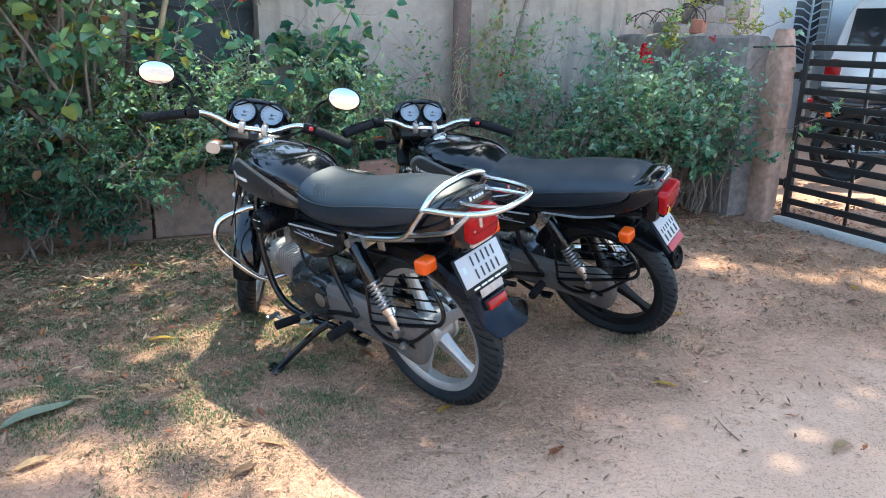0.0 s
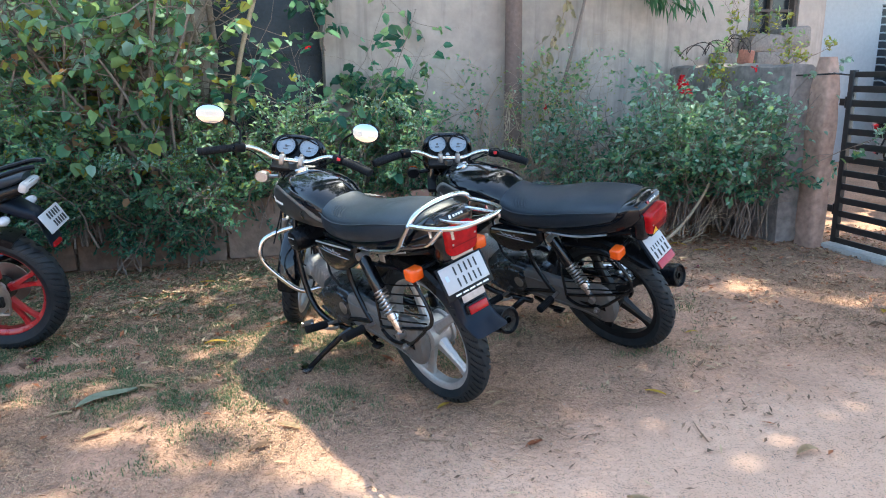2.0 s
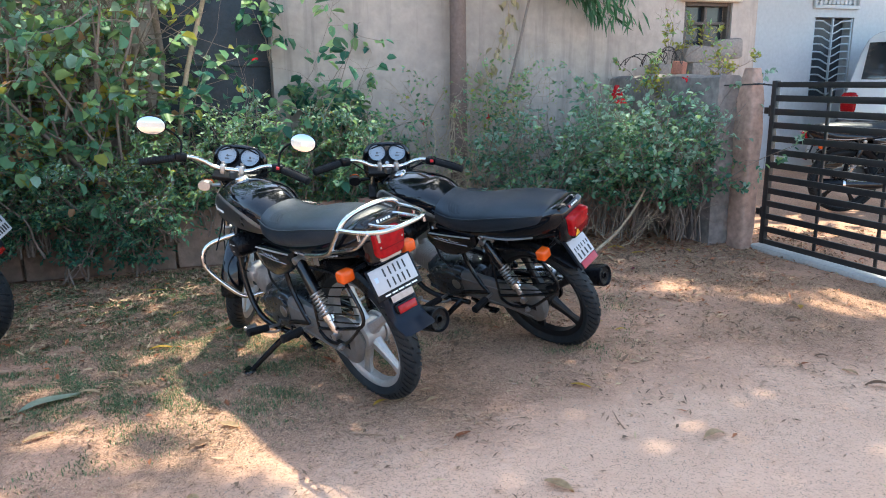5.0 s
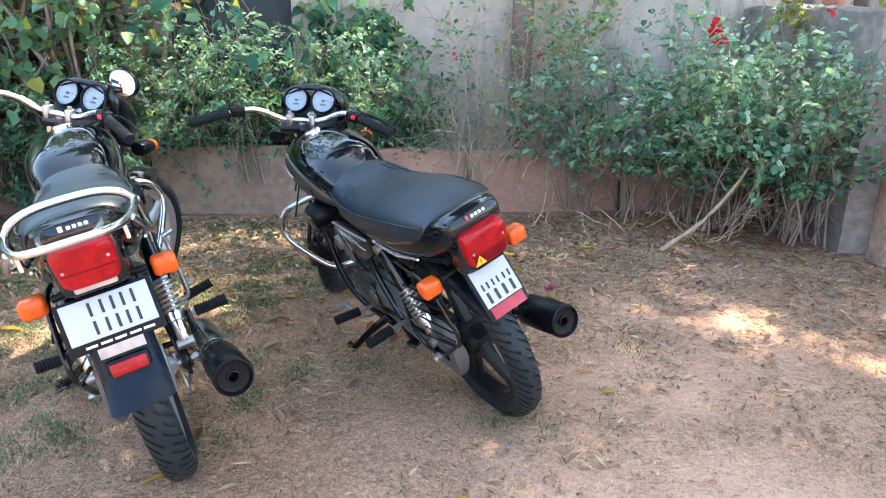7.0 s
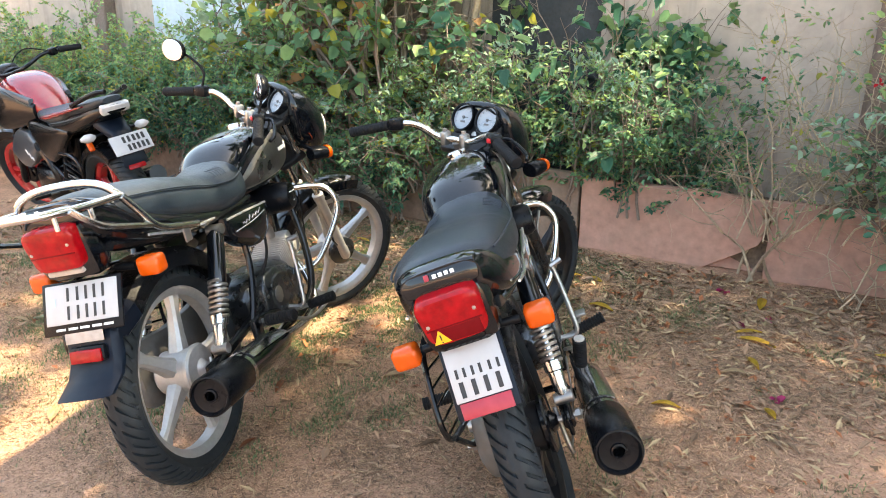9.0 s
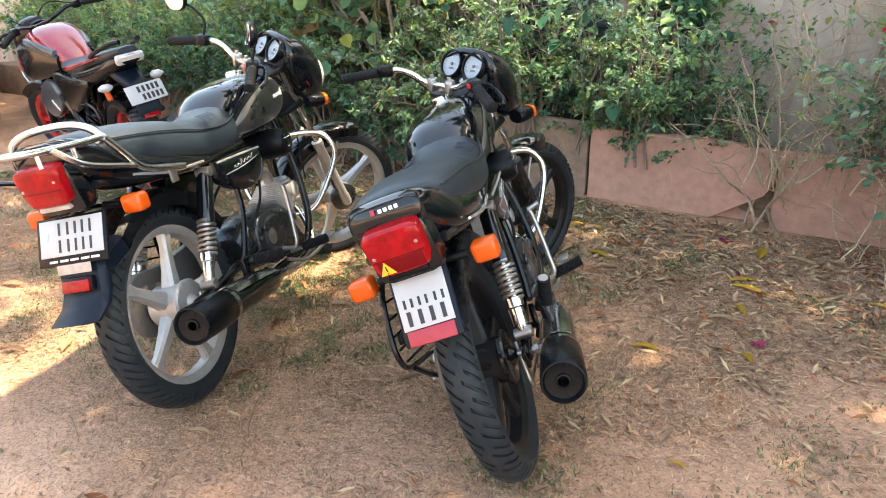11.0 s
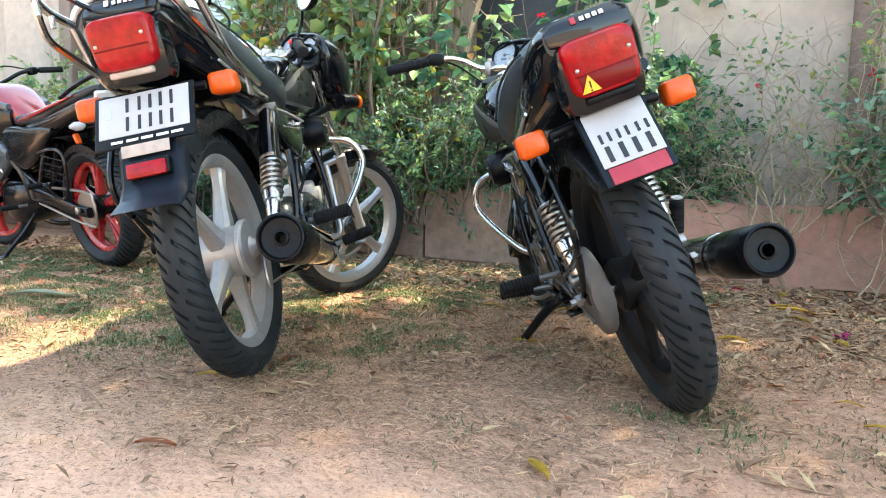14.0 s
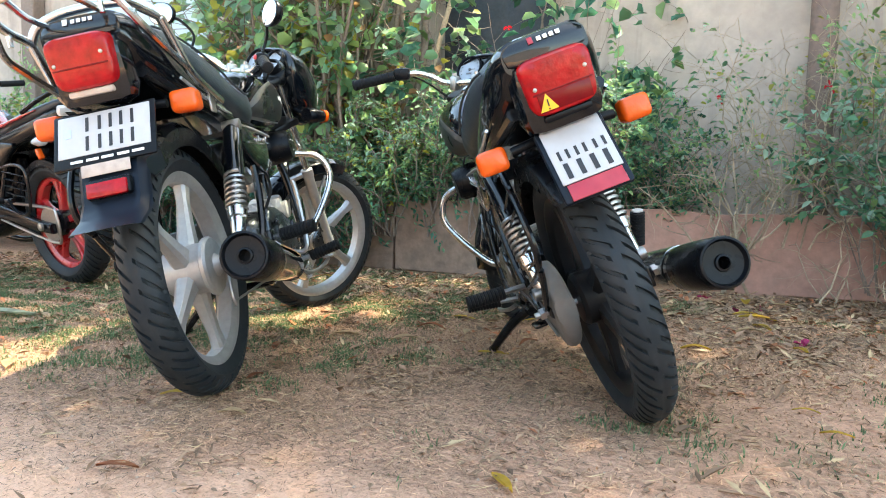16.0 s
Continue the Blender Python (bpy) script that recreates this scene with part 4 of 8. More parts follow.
    for s in (-1, 1):
        tube(bm, [(1.005, s * 0.015, 0.632), (1.05, s * 0.08, 0.638), (1.095, s * 0.185, 0.620), (1.108, s * 0.228, 0.566), (1.100, s * 0.226, 0.500),
                  (1.045, s * 0.170, 0.390), (1.005, s * 0.115, 0.325), (0.965, s * 0.03, 0.318)], 0.0125, 10, 6)
    part("leg_guard", bm, CHROME, bike, "bent chrome leg guard")

    # tank
    bm = fresh()
    rows = smooth_rows([(0.485, 0.742, 0.050, 0.022, 2.2), (0.54, 0.765, 0.095, 0.056, 2.4), (0.64, 0.795, 0.132, 0.098, 2.6), (0.76, 0.808, 0.146, 0.110, 2.6),
                        (0.88, 0.814, 0.146, 0.112, 2.5), (0.98, 0.815, 0.128, 0.102, 2.4), (1.05, 0.815, 0.092, 0.080, 2.2), (1.085, 0.812, 0.045, 0.042, 2.0)], 4)
    skin(bm, [oval(x, z, hw, hh, p, 40) for x, z, hw, hh, p in rows])
    tank = part("fuel_tank", bm, PAINT, bike, "glossy black fuel tank with grey side graphics")
    bm = fresh()
    lathe(bm, [(0, 0.036), (0.010, 0.036), (0.016, 0.030), (0.018, 0.01)], (0.90, 0, 0.922), (0.12, 0, 1), 24)
    part("filler_cap", bm, CHROME, tank)

    def tank_at(x, ang):
        """A point of the tank's flank: x along, ang the angle up from level."""
        for a, b in zip(rows, rows[1:]):
            if a[0] <= x <= b[0]:
                f = (x - a[0]) / (b[0] - a[0])
                r = a + (b - a) * f
                c, s = math.cos(ang), math.sin(ang)
                return Vector((x, abs(c) ** (2 / r[4]) * r[2], r[1] + math.copysign(abs(s) ** (2 / r[4]), s) * r[3]))
        return Vector((x, 0, 0.8))

    def flank(s, border, lift):
        """A leaf-shaped panel laid on the tank's side."""
        bm = fresh()
        n, grid = 22, []
        for i in range(n + 1):
            f = i / n
            x = 0.52 + 0.03 * (1 - border) + (0.52 - 0.05 * (1 - border)) * f
            top = (-0.30 + 1.15 * f ** 0.75) if f < 0.8 else (-0.30 + 1.15 * 0.8 ** 0.75) * (1 - ((f - 0.8) / 0.2) ** 2 * 0.9)
            bot = -0.62 - 0.12 * math.sin(math.pi * f)
            if f > 0.8:
                bot += 0.62 * ((f - 0.8) / 0.2) ** 2
            top, bot = top - 0.11 * (1 - border), bot + 0.09 * (1 - border)
            if top < bot:
                top = bot = (top + bot) / 2
            grid.append([tank_at(x, bot + (top - bot) * j / 5) for j in range(6)])
        made = []
        for row in grid:
            made.append([bm.verts.new((p.x, s * (p.y + lift), p.z + lift * 0.3)) for p in row])
        for a, b in zip(made, made[1:]):
            for j in range(5):
                bm.faces.new((a[j], a[j + 1], b[j + 1], b[j]))
        bmesh.ops.solidify(bm, geom=bm.faces[:], thickness=0.0015)
        return bm

    for s in (-1, 1):
        edge = part("tank_graphic", flank(s, 1, 0.0015), PALE_STRIPE, tank, "pale outline of the tank graphic")
        part("tank_panel", flank(s, 0, 0.0040), GREY_GRAPHIC, tank, "dark grey tank graphic panel")
        bm = fresh()
        # plain badge: a small emblem and a bar, in white
        e = tank_at(0.925, 0.02)
        for dx, dz, w, h in ((0.042, 0.006, 0.007, 0.028), (0.029, 0.003, 0.007, 0.022), (0.006, 0.001, 0.016, 0.013), (-0.014, 0.0, 0.016, 0.013), (-0.034, -0.001, 0.014, 0.013), (-0.053, -0.002, 0.016, 0.013)):
            q = tank_at(0.925 + dx, 0.02)
            rbox(bm, (0.925 + dx, s * (q.y + 0.0045), e.z + dz), (w, 0.0025, h), 0.0008, (0, -12 if w < 0.01 else 3, -s * 12 * (dx + 0.02) / 0.06), 1)
        part("badge", bm, PALE_INK, tank, "small white badge shapes")
        # chrome lower garnish
        bm = fresh()
        tube(bm, [(x, s * (tank_at(x, -0.95).y + 0.002), tank_at(x, -0.95).z) for x in (0.62, 0.74, 0.86, 0.96)], 0.004, 6, 4)
        part("trim", bm, PAINT, tank)

    # side panels with a flowing pale mark
    for s in (-1, 1):
        bm = fresh()
        out = [(0.345, 0.690), (0.50, 0.688), (0.64, 0.680), (0.70, 0.640), (0.66, 0.575), (0.56, 0.545), (0.45, 0.570), (0.36, 0.625)]
        ring = [(p.x, p.z) for p in catmull([(x, 0, z) for x, z in out + out[:1]], 4)[:-1]]
        cx, cz = 0.52, 0.63
        rows2 = [[Vector((cx + (x - cx) * k, s * y, cz + (z - cz) * k)) for x, z in ring] for k, y in ((0.98, 0.10), (1.0, 0.118), (0.95, 0.130), (0.80, 0.136), (0.4, 0.139))]
        skin(bm, rows2)
        pan = part("side_panel", bm, PAINT, bike, "black side panel with silver script stroke")
        bm = fresh()
        pts = [(0.60 - 0.0062 * i, s * 0.1405, 0.653 + 0.0045 * math.sin(i * 1.5) + (0.009 if i in (0, 14) else 0) - 0.0005 * i) for i in range(24)]
        tube(bm, pts, 0.0017, 6, 3)
        tube(bm, [(0.63, s * 0.140, 0.644), (0.52, s * 0.1405, 0.634), (0.40, s * 0.1385, 0.632)], 0.0022, 6, 3)
        part("marking", bm, WHITE_STRIPE, pan)
        bm = fresh()
        tube(bm, [(0.66, s * 0.136, 0.668), (0.50, s * 0.138, 0.676), (0.37, s * 0.134, 0.680)], 0.004, 6, 4)
        part("piping", bm, PALE_STRIPE, pan)

    # seat
    bm = fresh()
    seat_rows = smooth_rows([(0.712, 0.880, 0.760, 0.040), (0.690, 0.884, 0.725, 0.078), (0.61, 0.856, 0.697, 0.114), (0.49, 0.828, 0.690, 0.134), (0.34, 0.838, 0.705, 0.143),
                             (0.22, 0.862, 0.726, 0.146), (0.09, 0.882, 0.750, 0.142), (-0.03, 0.890, 0.778, 0.131), (-0.095, 0.888, 0.800, 0.116), (-0.128, 0.872, 0.826, 0.086)], 4)
    rings = []
    for x, zt, zb, hw in seat_rows:
        ring = []
        for j in range(36):
            a = 2 * math.pi * j / 36
            c, s_ = math.cos(a), math.sin(a)
            y = math.copysign(abs(c) ** 0.62, c) * hw
            zc, hh = (zt + zb) / 2, (zt - zb) / 2
            z = zc + math.copysign(abs(s_) ** 0.72, s_) * hh
            crown = 0.010 * (1 - (y / hw) ** 2) if s_ > 0 else 0
            y *= 1 - 0.06 * max(0, s_)
            ring.append(Vector((x, y, z + crown - 0.006)))
        rings.append(ring)
    skin(bm, rings)
    seat = part("seat", bm, VINYL, bike, "long black vinyl seat")
    bm = fresh()
    for s in (-1, 1):
        tube(bm, [(x, s * (hw * 0.985 + 0.001), (zt + zb) / 2 + (zt - zb) * 0.20) for x, zt, zb, hw in seat_rows[4:-3:2]], 0.0030, 6, 2)
        for k in range(5):
            x = 0.44 + 0.018 * k
            tube(bm, [(x, s * 0.070, 0.8335), (x - 0.012, s * 0.098, 0.8255), (x - 0.03, s * 0.118, 0.812)], 0.0018, 5, 3)
    part("piping", bm, VINYL, seat)

    # tail body, tail lamp
    bm = fresh()
    rows3 = smooth_rows([(0.36, 0.700, 0.125, 0.030), (0.20, 0.728, 0.135, 0.040), (0.06, 0.756, 0.136, 0.052), (-0.06, 0.796, 0.126, 0.066), (-0.145, 0.832, 0.105, 0.060),
                         (-0.188, 0.852, 0.085, 0.034)], 4)
    skin(bm, [oval(x, z, hw, hh, 3.4, 28) for x, z, hw, hh in rows3])
    tail = part("tail_body", bm, PAINT, bike, "black tail cowl")
    bm = fresh()
    for s in (-1, 1):
        tube(bm, [(0.30, s * 0.134, 0.705), (0.12, s * 0.139, 0.718), (-0.04, s * 0.135, 0.752)], [0.004, 0.006, 0.004], 6, 4)
    part("trim", bm, WHITE_STRIPE, tail, "silver side strip")
    back, upv, rightv = Vector((-0.97, 0, 0.24)).normalized(), Vector((0.24, 0, 0.97)).normalized(), Vector((0, -1, 0))
    bm = fresh()
    slab_on(bm, Vector((-0.168, 0, 0.858)) , rightv, upv, back, 0.176, 0.064, 0.060, 0.027)
    cowl = part("tail_badge_panel", bm, PAINT, tail)
    bm = fresh()
    c = Vector((-0.168, 0, 0.866)) + back * 0.0302
    for k in range(4):
        slab_on(bm, c + rightv * (-0.006 + 0.0125 * k), rightv, upv, back, 0.0085, 0.0085, 0.002, 0.0006)
    part("badge", bm, PALE_INK, cowl)
    bm = fresh()
    slab_on(bm, c - rightv * 0.023 + upv * 0.001, rightv, upv, back, 0.010, 0.013, 0.002, 0.0006)
    part("emblem", bm, STICKER_RED if not silver else PALE_INK, cowl)
    lb, lu = Vector((-0.985, 0, -0.17)).normalized(), Vector((-0.17, 0, 0.985)).normalized()
    bm = fresh()
    slab_on(bm, Vector((-0.160, 0, 0.775)), rightv, lu, lb, 0.170, 0.152, 0.082, 0.036)
    lamp = part("tail_lamp", bm, PAINT, bike, "rear lamp housing with red lens")
    bm = fresh()
    rings = []
    for h, k in ((-0.030, 0.98), (0.010, 1.0), (0.018, 0.965), (0.0225, 0.90), (0.0245, 0.70), (0.0250, 0.3)):
        ring = []
        for j in range(40):
            q = 2 * math.pi * j / 40
            cu = math.copysign(abs(math.cos(q)) ** 0.38, math.cos(q)) * 0.068 * k
            cv = math.copysign(abs(math.sin(q)) ** 0.38, math.sin(q)) * 0.055 * k
            ring.append(Vector((-0.201, 0, 0.788)) + rightv * cu * (1.0 + 0.9 * cv) + lu * cv + lb * h)
        rings.append(ring)
    skin(bm, rings)
    lens = part("lens", bm, RED_LENS, lamp, "glossy red tail lens")
    bm = fresh()
    slab_on(bm, Vector((-0.201, 0, 0.788)) + lb * 0.0245 - lu * 0.010, rightv, lu, lb, 0.118, 0.0035, 0.003, 0.001)
    part("rib", bm, RED_DEEP, lens)
    if not silver:
        bm = fresh()
        slab_on(bm, Vector((-0.201, 0, 0.788)) + lb * 0.0238 - lu * 0.029, rightv, lu, lb, 0.104, 0.034, 0.003, 0.0014)
        part("lower_lens", bm, RED_DEEP, lens, "darker red lower lens")
    bm = fresh()
    slab_on(bm, Vector((-0.187, 0, 0.728)), rightv, lu, lb, 0.096, 0.014, 0.036, 0.005)
    part("number_lamp", bm, PAPER if silver else PLASTIC, lamp)
    for u, v in ((-0.052, 0.0), (0.050, 0.012)):
        bm = fresh()
        lathe(bm, [(0, 0.004), (0.002, 0.004), (0.003, 0.002)], Vector((-0.201, 0, 0.788)) + lb * 0.0240 + rightv * u + lu * v, lb, 8)
        part("screw", bm, STEEL, lamp)
    if not silver:
        bm = fresh()
        o = Vector((-0.201, 0, 0.788)) + lb * 0.0264 - rightv * 0.036 - lu * 0.030
        tri_ = [o + rightv * 0.018 * a + lu * 0.018 * b for a, b in ((-1, -0.75), (1, -0.75), (0, 1))]
        q = [bm.verts.new(p) for p in tri_] + [bm.verts.new(p - lb * 0.001) for p in tri_]
        bm.faces.new(q[:3])
        for i in range(3):
            bm.faces.new((q[i], q[3 + i], q[3 + (i + 1) % 3], q[(i + 1) % 3]))
        st = part("warning_sticker", bm, STICKER_YELLOW, lamp, "yellow warning triangle sticker", flat=True)
        bm = fresh()
        slab_on(bm, o + lb * 0.0008 + lu * 0.001, rightv, lu, lb, 0.003, 0.013, 0.001, 0.0003)
        slab_on(bm, o + lb * 0.0008 - lu * 0.0105, rightv, lu, lb, 0.003, 0.003, 0.001, 0.0003)
        part("marking", bm, INK, lamp)

    # rear mudguard, plate, indicators
    bm = fresh()
    arc = []
    for a in range(-62, 41, 6):
        r = 0.366
        arc.append((ax_ - r * math.sin(radians(a)), r * math.cos(radians(a)) + R))
    arc = arc[::1]
    if silver:
        drop = [(-0.196, 0.585), (-0.212, 0.545), (-0.224, 0.500), (-0.250, 0.466), (-0.305, 0.440)]
    else:
        drop = [(-0.205, 0.570), (-0.222, 0.545)]
    rail = [p for p in arc if p[1] > 0.60 or p[0] > 0] + drop
    rings = []
    for i, (x, z) in enumerate(rail):
        n = len(rail)
        w = 0.070 + 0.006 * (i / n)
        skirt = 0.060 if (i < n - 4 or not silver) else 0.030
        d = Vector((-x, 0, R - z)).normalized() if i < n - 4 else Vector((0.9, 0, -0.1)).normalized()
        c = Vector((x, 0, z))
        prof = [(-w, skirt), (-w * 0.98, 0.018), (-w * 0.80, 0.003), (0, 0), (w * 0.80, 0.003), (w * 0.98, 0.018), (w, skirt)]
        outer = [c + Vector((0, y, 0)) + d * t for y, t in prof]
        inner = [c + Vector((0, y * 0.96, 0)) + d * (t + 0.004) for y, t in reversed(prof)]
        rings.append(outer + inner)
    cut = len(rings) - len(drop) + 1
    skin(bm, rings[:cut])
    guard = part("rear_mudguard", bm, PLASTIC, bike, "black plastic rear mudguard")
    if silver:
        bm = fresh()
        skin(bm, rings[cut - 2:])
        part("mudguard_flap", bm, FENDER, guard, "slate grey flared mudguard flap", Matrix.Translation((-0.0015, 0, 0)))
    if silver:
        po, pu = Vector((-0.186, 0, 0.642)), Vector((0.40, 0, 0.917)).normalized()
        pb = Vector((-0.917, 0, 0.40)).normalized()
        bm = fresh()
        slab_on(bm, po - pb * 0.003 - pu * 0.006, rightv, pu, pb, 0.222, 0.130, 0.008, 0.006)
        holder = part("plate_holder", bm, PLASTIC, bike)
        bm = fresh()
        slab_on(bm, po + pu * 0.003 + pb * 0.0015, rightv, pu, pb, 0.200, 0.098, 0.003, 0.0012)
        part("number_plate", bm, PLATE, holder, "white plate with two dark rows")
        bm = fresh()
        plate_bars(bm, [(0.23, 0.34, [-0.18, -0.045, 0.075, 0.19, 0.31], 0.034), (-0.23, 0.34, [-0.18, -0.045, 0.075, 0.19, 0.31], 0.034)], 0.200, 0.098,
                   po + pu * 0.003 + pb * 0.003, rightv, pu, pb)
        part("marking", bm, INK, holder, flat=True)
        bm = fresh()
        plate_bars(bm, [(0.0, 1.0, [-0.30, -0.13, 0.03, 0.20, 0.36], 0.13)], 0.200, 0.006, po - pu * 0.0585 + pb * 0.002, rightv, pu, pb)
        part("caption", bm, PALE_INK, holder, flat=True)
        bm = fresh()
        plate_bars(bm, [(0.0, 1.0, [0.0], 1.0)], 0.014, 0.020, po + pu * 0.010 + pb * 0.003 - rightv * 0.078, rightv, pu, pb)
        part("emblem", bm, material("pale_blue_print", (0.45, 0.58, 0.72), 0.4), holder, flat=True)
        ru, rb = Vector((0.26, 0, 0.966)).normalized(), Vector((-0.966, 0, 0.26)).normalized()
        bm = fresh()
        slab_on(bm, Vector((-0.218, 0, 0.566)), rightv, ru, rb, 0.105, 0.026, 0.002, 0.0005)
        part("sticker", bm, PAPER, guard, "torn pale paper sticker")
        bm = fresh()
        slab_on(bm, Vector((-0.222, 0, 0.524)), rightv, ru, rb, 0.100, 0.040, 0.022, 0.008)
        part("reflector_base", bm, PLASTIC, guard)
        bm = fresh()
        slab_on(bm, Vector((-0.234, 0, 0.522)), rightv, ru, rb, 0.086, 0.032, 0.010, 0.003)
        part("reflector", bm, RED_LENS, guard, "red reflector")
    else:
        pu, pb = Vector((0.46, 0, 0.888)).normalized(), Vector((-0.888, 0, 0.46)).normalized()
        po = Vector((-0.190, 0, 0.650))
        bm = fresh()
        slab_on(bm, po - pb * 0.012 - pu * 0.012, rightv, pu, pb, 0.140, 0.162, 0.016, 0.006)
        holder = part("plate_holder", bm, FENDER, bike)
        bm = fresh()
        slab_on(bm, po + pu * 0.002, rightv, pu, pb, 0.122, 0.118, 0.004, 0.0015)
        part("number_plate", bm, PLATE, holder, "white plate with two dark rows")
        bm = fresh()
        plate_bars(bm, [(0.02, 0.17, [-0.36, -0.22, -0.07, 0.07, 0.24, 0.39], 0.048), (-0.27, 0.28, [-0.33, -0.11, 0.11, 0.33], 0.080)], 0.122, 0.118,
                   po + pb * 0.002, rightv, pu, pb)
        part("marking", bm, INK, holder, flat=True)
        bm = fresh()
        slab_on(bm, po - pu * 0.076, rightv, pu, pb, 0.112, 0.034, 0.004, 0.0015)
        part("red_strip", bm, STICKER_RED, holder, "red strip below the plate")
    for s in (-1, 1):
        st = blinker(bike, PLASTIC, (-0.10, s * 0.06, 0.696), (-0.096, s * 0.154, 0.688), (0.050, 0.062, 0.050))

    # steered front end
    axis = Vector((-math.sin(RAKE), 0, math.cos(RAKE)))
    for s in (-1, 1):
        low = Vector((fx, s * 0.082, 0.308))
        bm = fresh()
        lathe(bm, [(-0.03, 0.018), (-0.02, 0.022), (0.02, 0.023), (0.03, 0.0205), (0.30, 0.0205), (0.31, 0.024), (0.335, 0.024), (0.34, 0.016)], low, axis, 18)
        leg = part("fork_leg", bm, ALLOY if silver else ENGINE, bike, "silver telescopic fork leg", S)
        bm = fresh()
        lathe(bm, [(0.33, 0.0145), (0.72, 0.0145)], low, axis, 14)
        part("stanchion", bm, CHROME, leg, "", S)
    bm = fresh()
    for h, w in ((0.52, 0.05), (0.69, 0.045)):
        c = Vector((fx, 0, 0.308)) + axis * h - Vector((0.012, 0, 0))
        rbox(bm, c - Vector((0.03, 0, 0)), (0.120, 0.215, 0.028), 0.010, Matrix.Rotation(-RAKE, 3, "Y"))
    part("fork_clamp", bm, BLACK_ALLOY, bike, "", S)
    bm = fresh()
    lathe(bm, [(0.045, 0.02), (0.05, 0.062), (0.068, 0.064), (0.076, 0.05), (0.08, 0.02)], (fx, 0, 0.308), (0, -1, 0), 26)
    tube(bm, [(fx + 0.02, -0.085, 0.33), (fx - 0.05, -0.088, 0.36), (fx - 0.08, -0.09, 0.42)], 0.005, 6, 3)
    part("front_drum", bm, ENGINE, bike, "", S)
    bm = fresh()
    rings = []
    for a in range(-17, 102, 7):
        r = 0.345
        c = Vector((fx + -r * math.sin(radians(a)), 0, 0.308 + r * math.cos(radians(a))))
        d = (Vector((fx, 0, 0.308)) - c).normalized()
        k = 1.0 - 0.30 * max(0, (-a - 3) / 14) - 0.2 * max(0, (a - 80) / 20)
        prof = [(-0.062 * k, 0.055), (-0.060 * k, 0.018), (-0.042 * k, 0.002), (0, -0.004), (0.042 * k, 0.002), (0.060 * k, 0.018), (0.062 * k, 0.055)]
        rings.append([c + Vector((0, y, 0)) + d * t for y, t in prof] + [c + Vector((0, y * 0.95, 0)) + d * (t + 0.003) for y, t in reversed(prof)])
    skin(bm, rings)
    mud = part("front_mudguard", bm, PAINT, bike, "glossy black front mudguard", S)
    for s in (-1, 1):
        bm = fresh()
        tube(bm, [(fx - 0.03, s * 0.066, 0.585), (fx - 0.06, s * 0.075, 0.52), (fx - 0.06, s * 0.085, 0.47)], 0.006, 6, 3)
        part("stay", bm, STEEL, mud, "", S)
    # headlamp cowl
    bm = fresh()
    rows4 = smooth_rows([(1.118, 0.985, 0.118, 0.060, 2.4), (1.130, 0.985, 0.132, 0.080, 2.6), (1.15, 0.958, 0.136, 0.108, 2.8), (1.205, 0.925, 0.132, 0.124, 2.8),
                         (1.255, 0.895, 0.116, 0.116, 2.6), (1.290, 0.880, 0.090, 0.092, 2.3), (1.303, 0.875, 0.070, 0.070, 2.2)], 4)
    skin(bm, [oval(x, z, hw, hh, p, 32) for x, z, hw, hh, p in rows4])
    cowl = part("headlamp_cowl", bm, PAINT, bike, "glossy black headlamp cowl", S)
    bm = fresh()
    lathe(bm, [(0, 0.068), (0.012, 0.066), (0.024, 0.052), (0.030, 0.02)], (1.300, 0, 0.876), (1, 0, -0.1), 28)
    part("headlamp_lens", bm, CLEAR_LENS, cowl, "", S)
    bm = fresh()
    rings = []
    for i in range(15):
        a = math.pi * i / 14
        y, z = math.cos(a) * 0.128, 0.975 + math.sin(a) * 0.085
        rings.append([Vector((1.108, y, z)), Vector((1.195, y * 0.98, z - 0.012)), Vector((1.195, y * 0.95, z - 0.022)), Vector((1.111, y * 0.955, z - 0.006))])
    skin(bm, rings)
    part("visor", bm, PLASTIC, cowl, "", S)
    face = Vector((-0.88, 0, 0.475)).normalized()
    bm = fresh()
    rbox(bm, (1.128, 0, 0.985), (0.05, 0.222, 0.125), 0.026, Matrix((face, (0, 1, 0), face.cross(Vector((0, 1, 0))))).transposed(), 3)
    console = part("instrument_console", bm, PLASTIC, bike, "", S)
    for s in (-1, 1):
        c = Vector((1.128, s * 0.056, 0.998)) + face * 0.026
        bm = fresh()
        lathe(bm, [(-0.03, 0.050), (0.012, 0.052), (0.016, 0.050), (0.016, 0.046), (0.006, 0.045)], c, face, 30, cap=False)
        ring = part("dial_bezel", bm, PLASTIC, console, "", S)
        bm = fresh()
        lathe(bm, [(0.002, 0.046), (0.006, 0.0455)], c, face, 30)
        part("dial", bm, DIAL, console, "pale blue-grey dial face", S)
        bm = fresh()
        fr, fu = Vector((0, -1, 0)), face.cross(Vector((0, -1, 0))) * -1
        fu = Vector((0, 1, 0)).cross(face) * -1
        if fu.z < 0:
            fu = -fu
        for k in range(11):
            a = radians(-120 + 24 * k)
            p = c + face * 0.0068 + (fr * math.sin(a) + fu * math.cos(a)) * 0.036
            t = (fr * math.sin(a) + fu * math.cos(a))
            slab_on(bm, p, t, face.cross(t), face, 0.006, 0.0018, 0.0008, 0.0002)
        slab_on(bm, c + face * 0.0075 + fr * 0.008, fr, fu, face, 0.030, 0.0022, 0.0008, 0.0002)
        lathe(bm, [(0.006, 0.006), (0.010, 0.005)], c, face, 10)
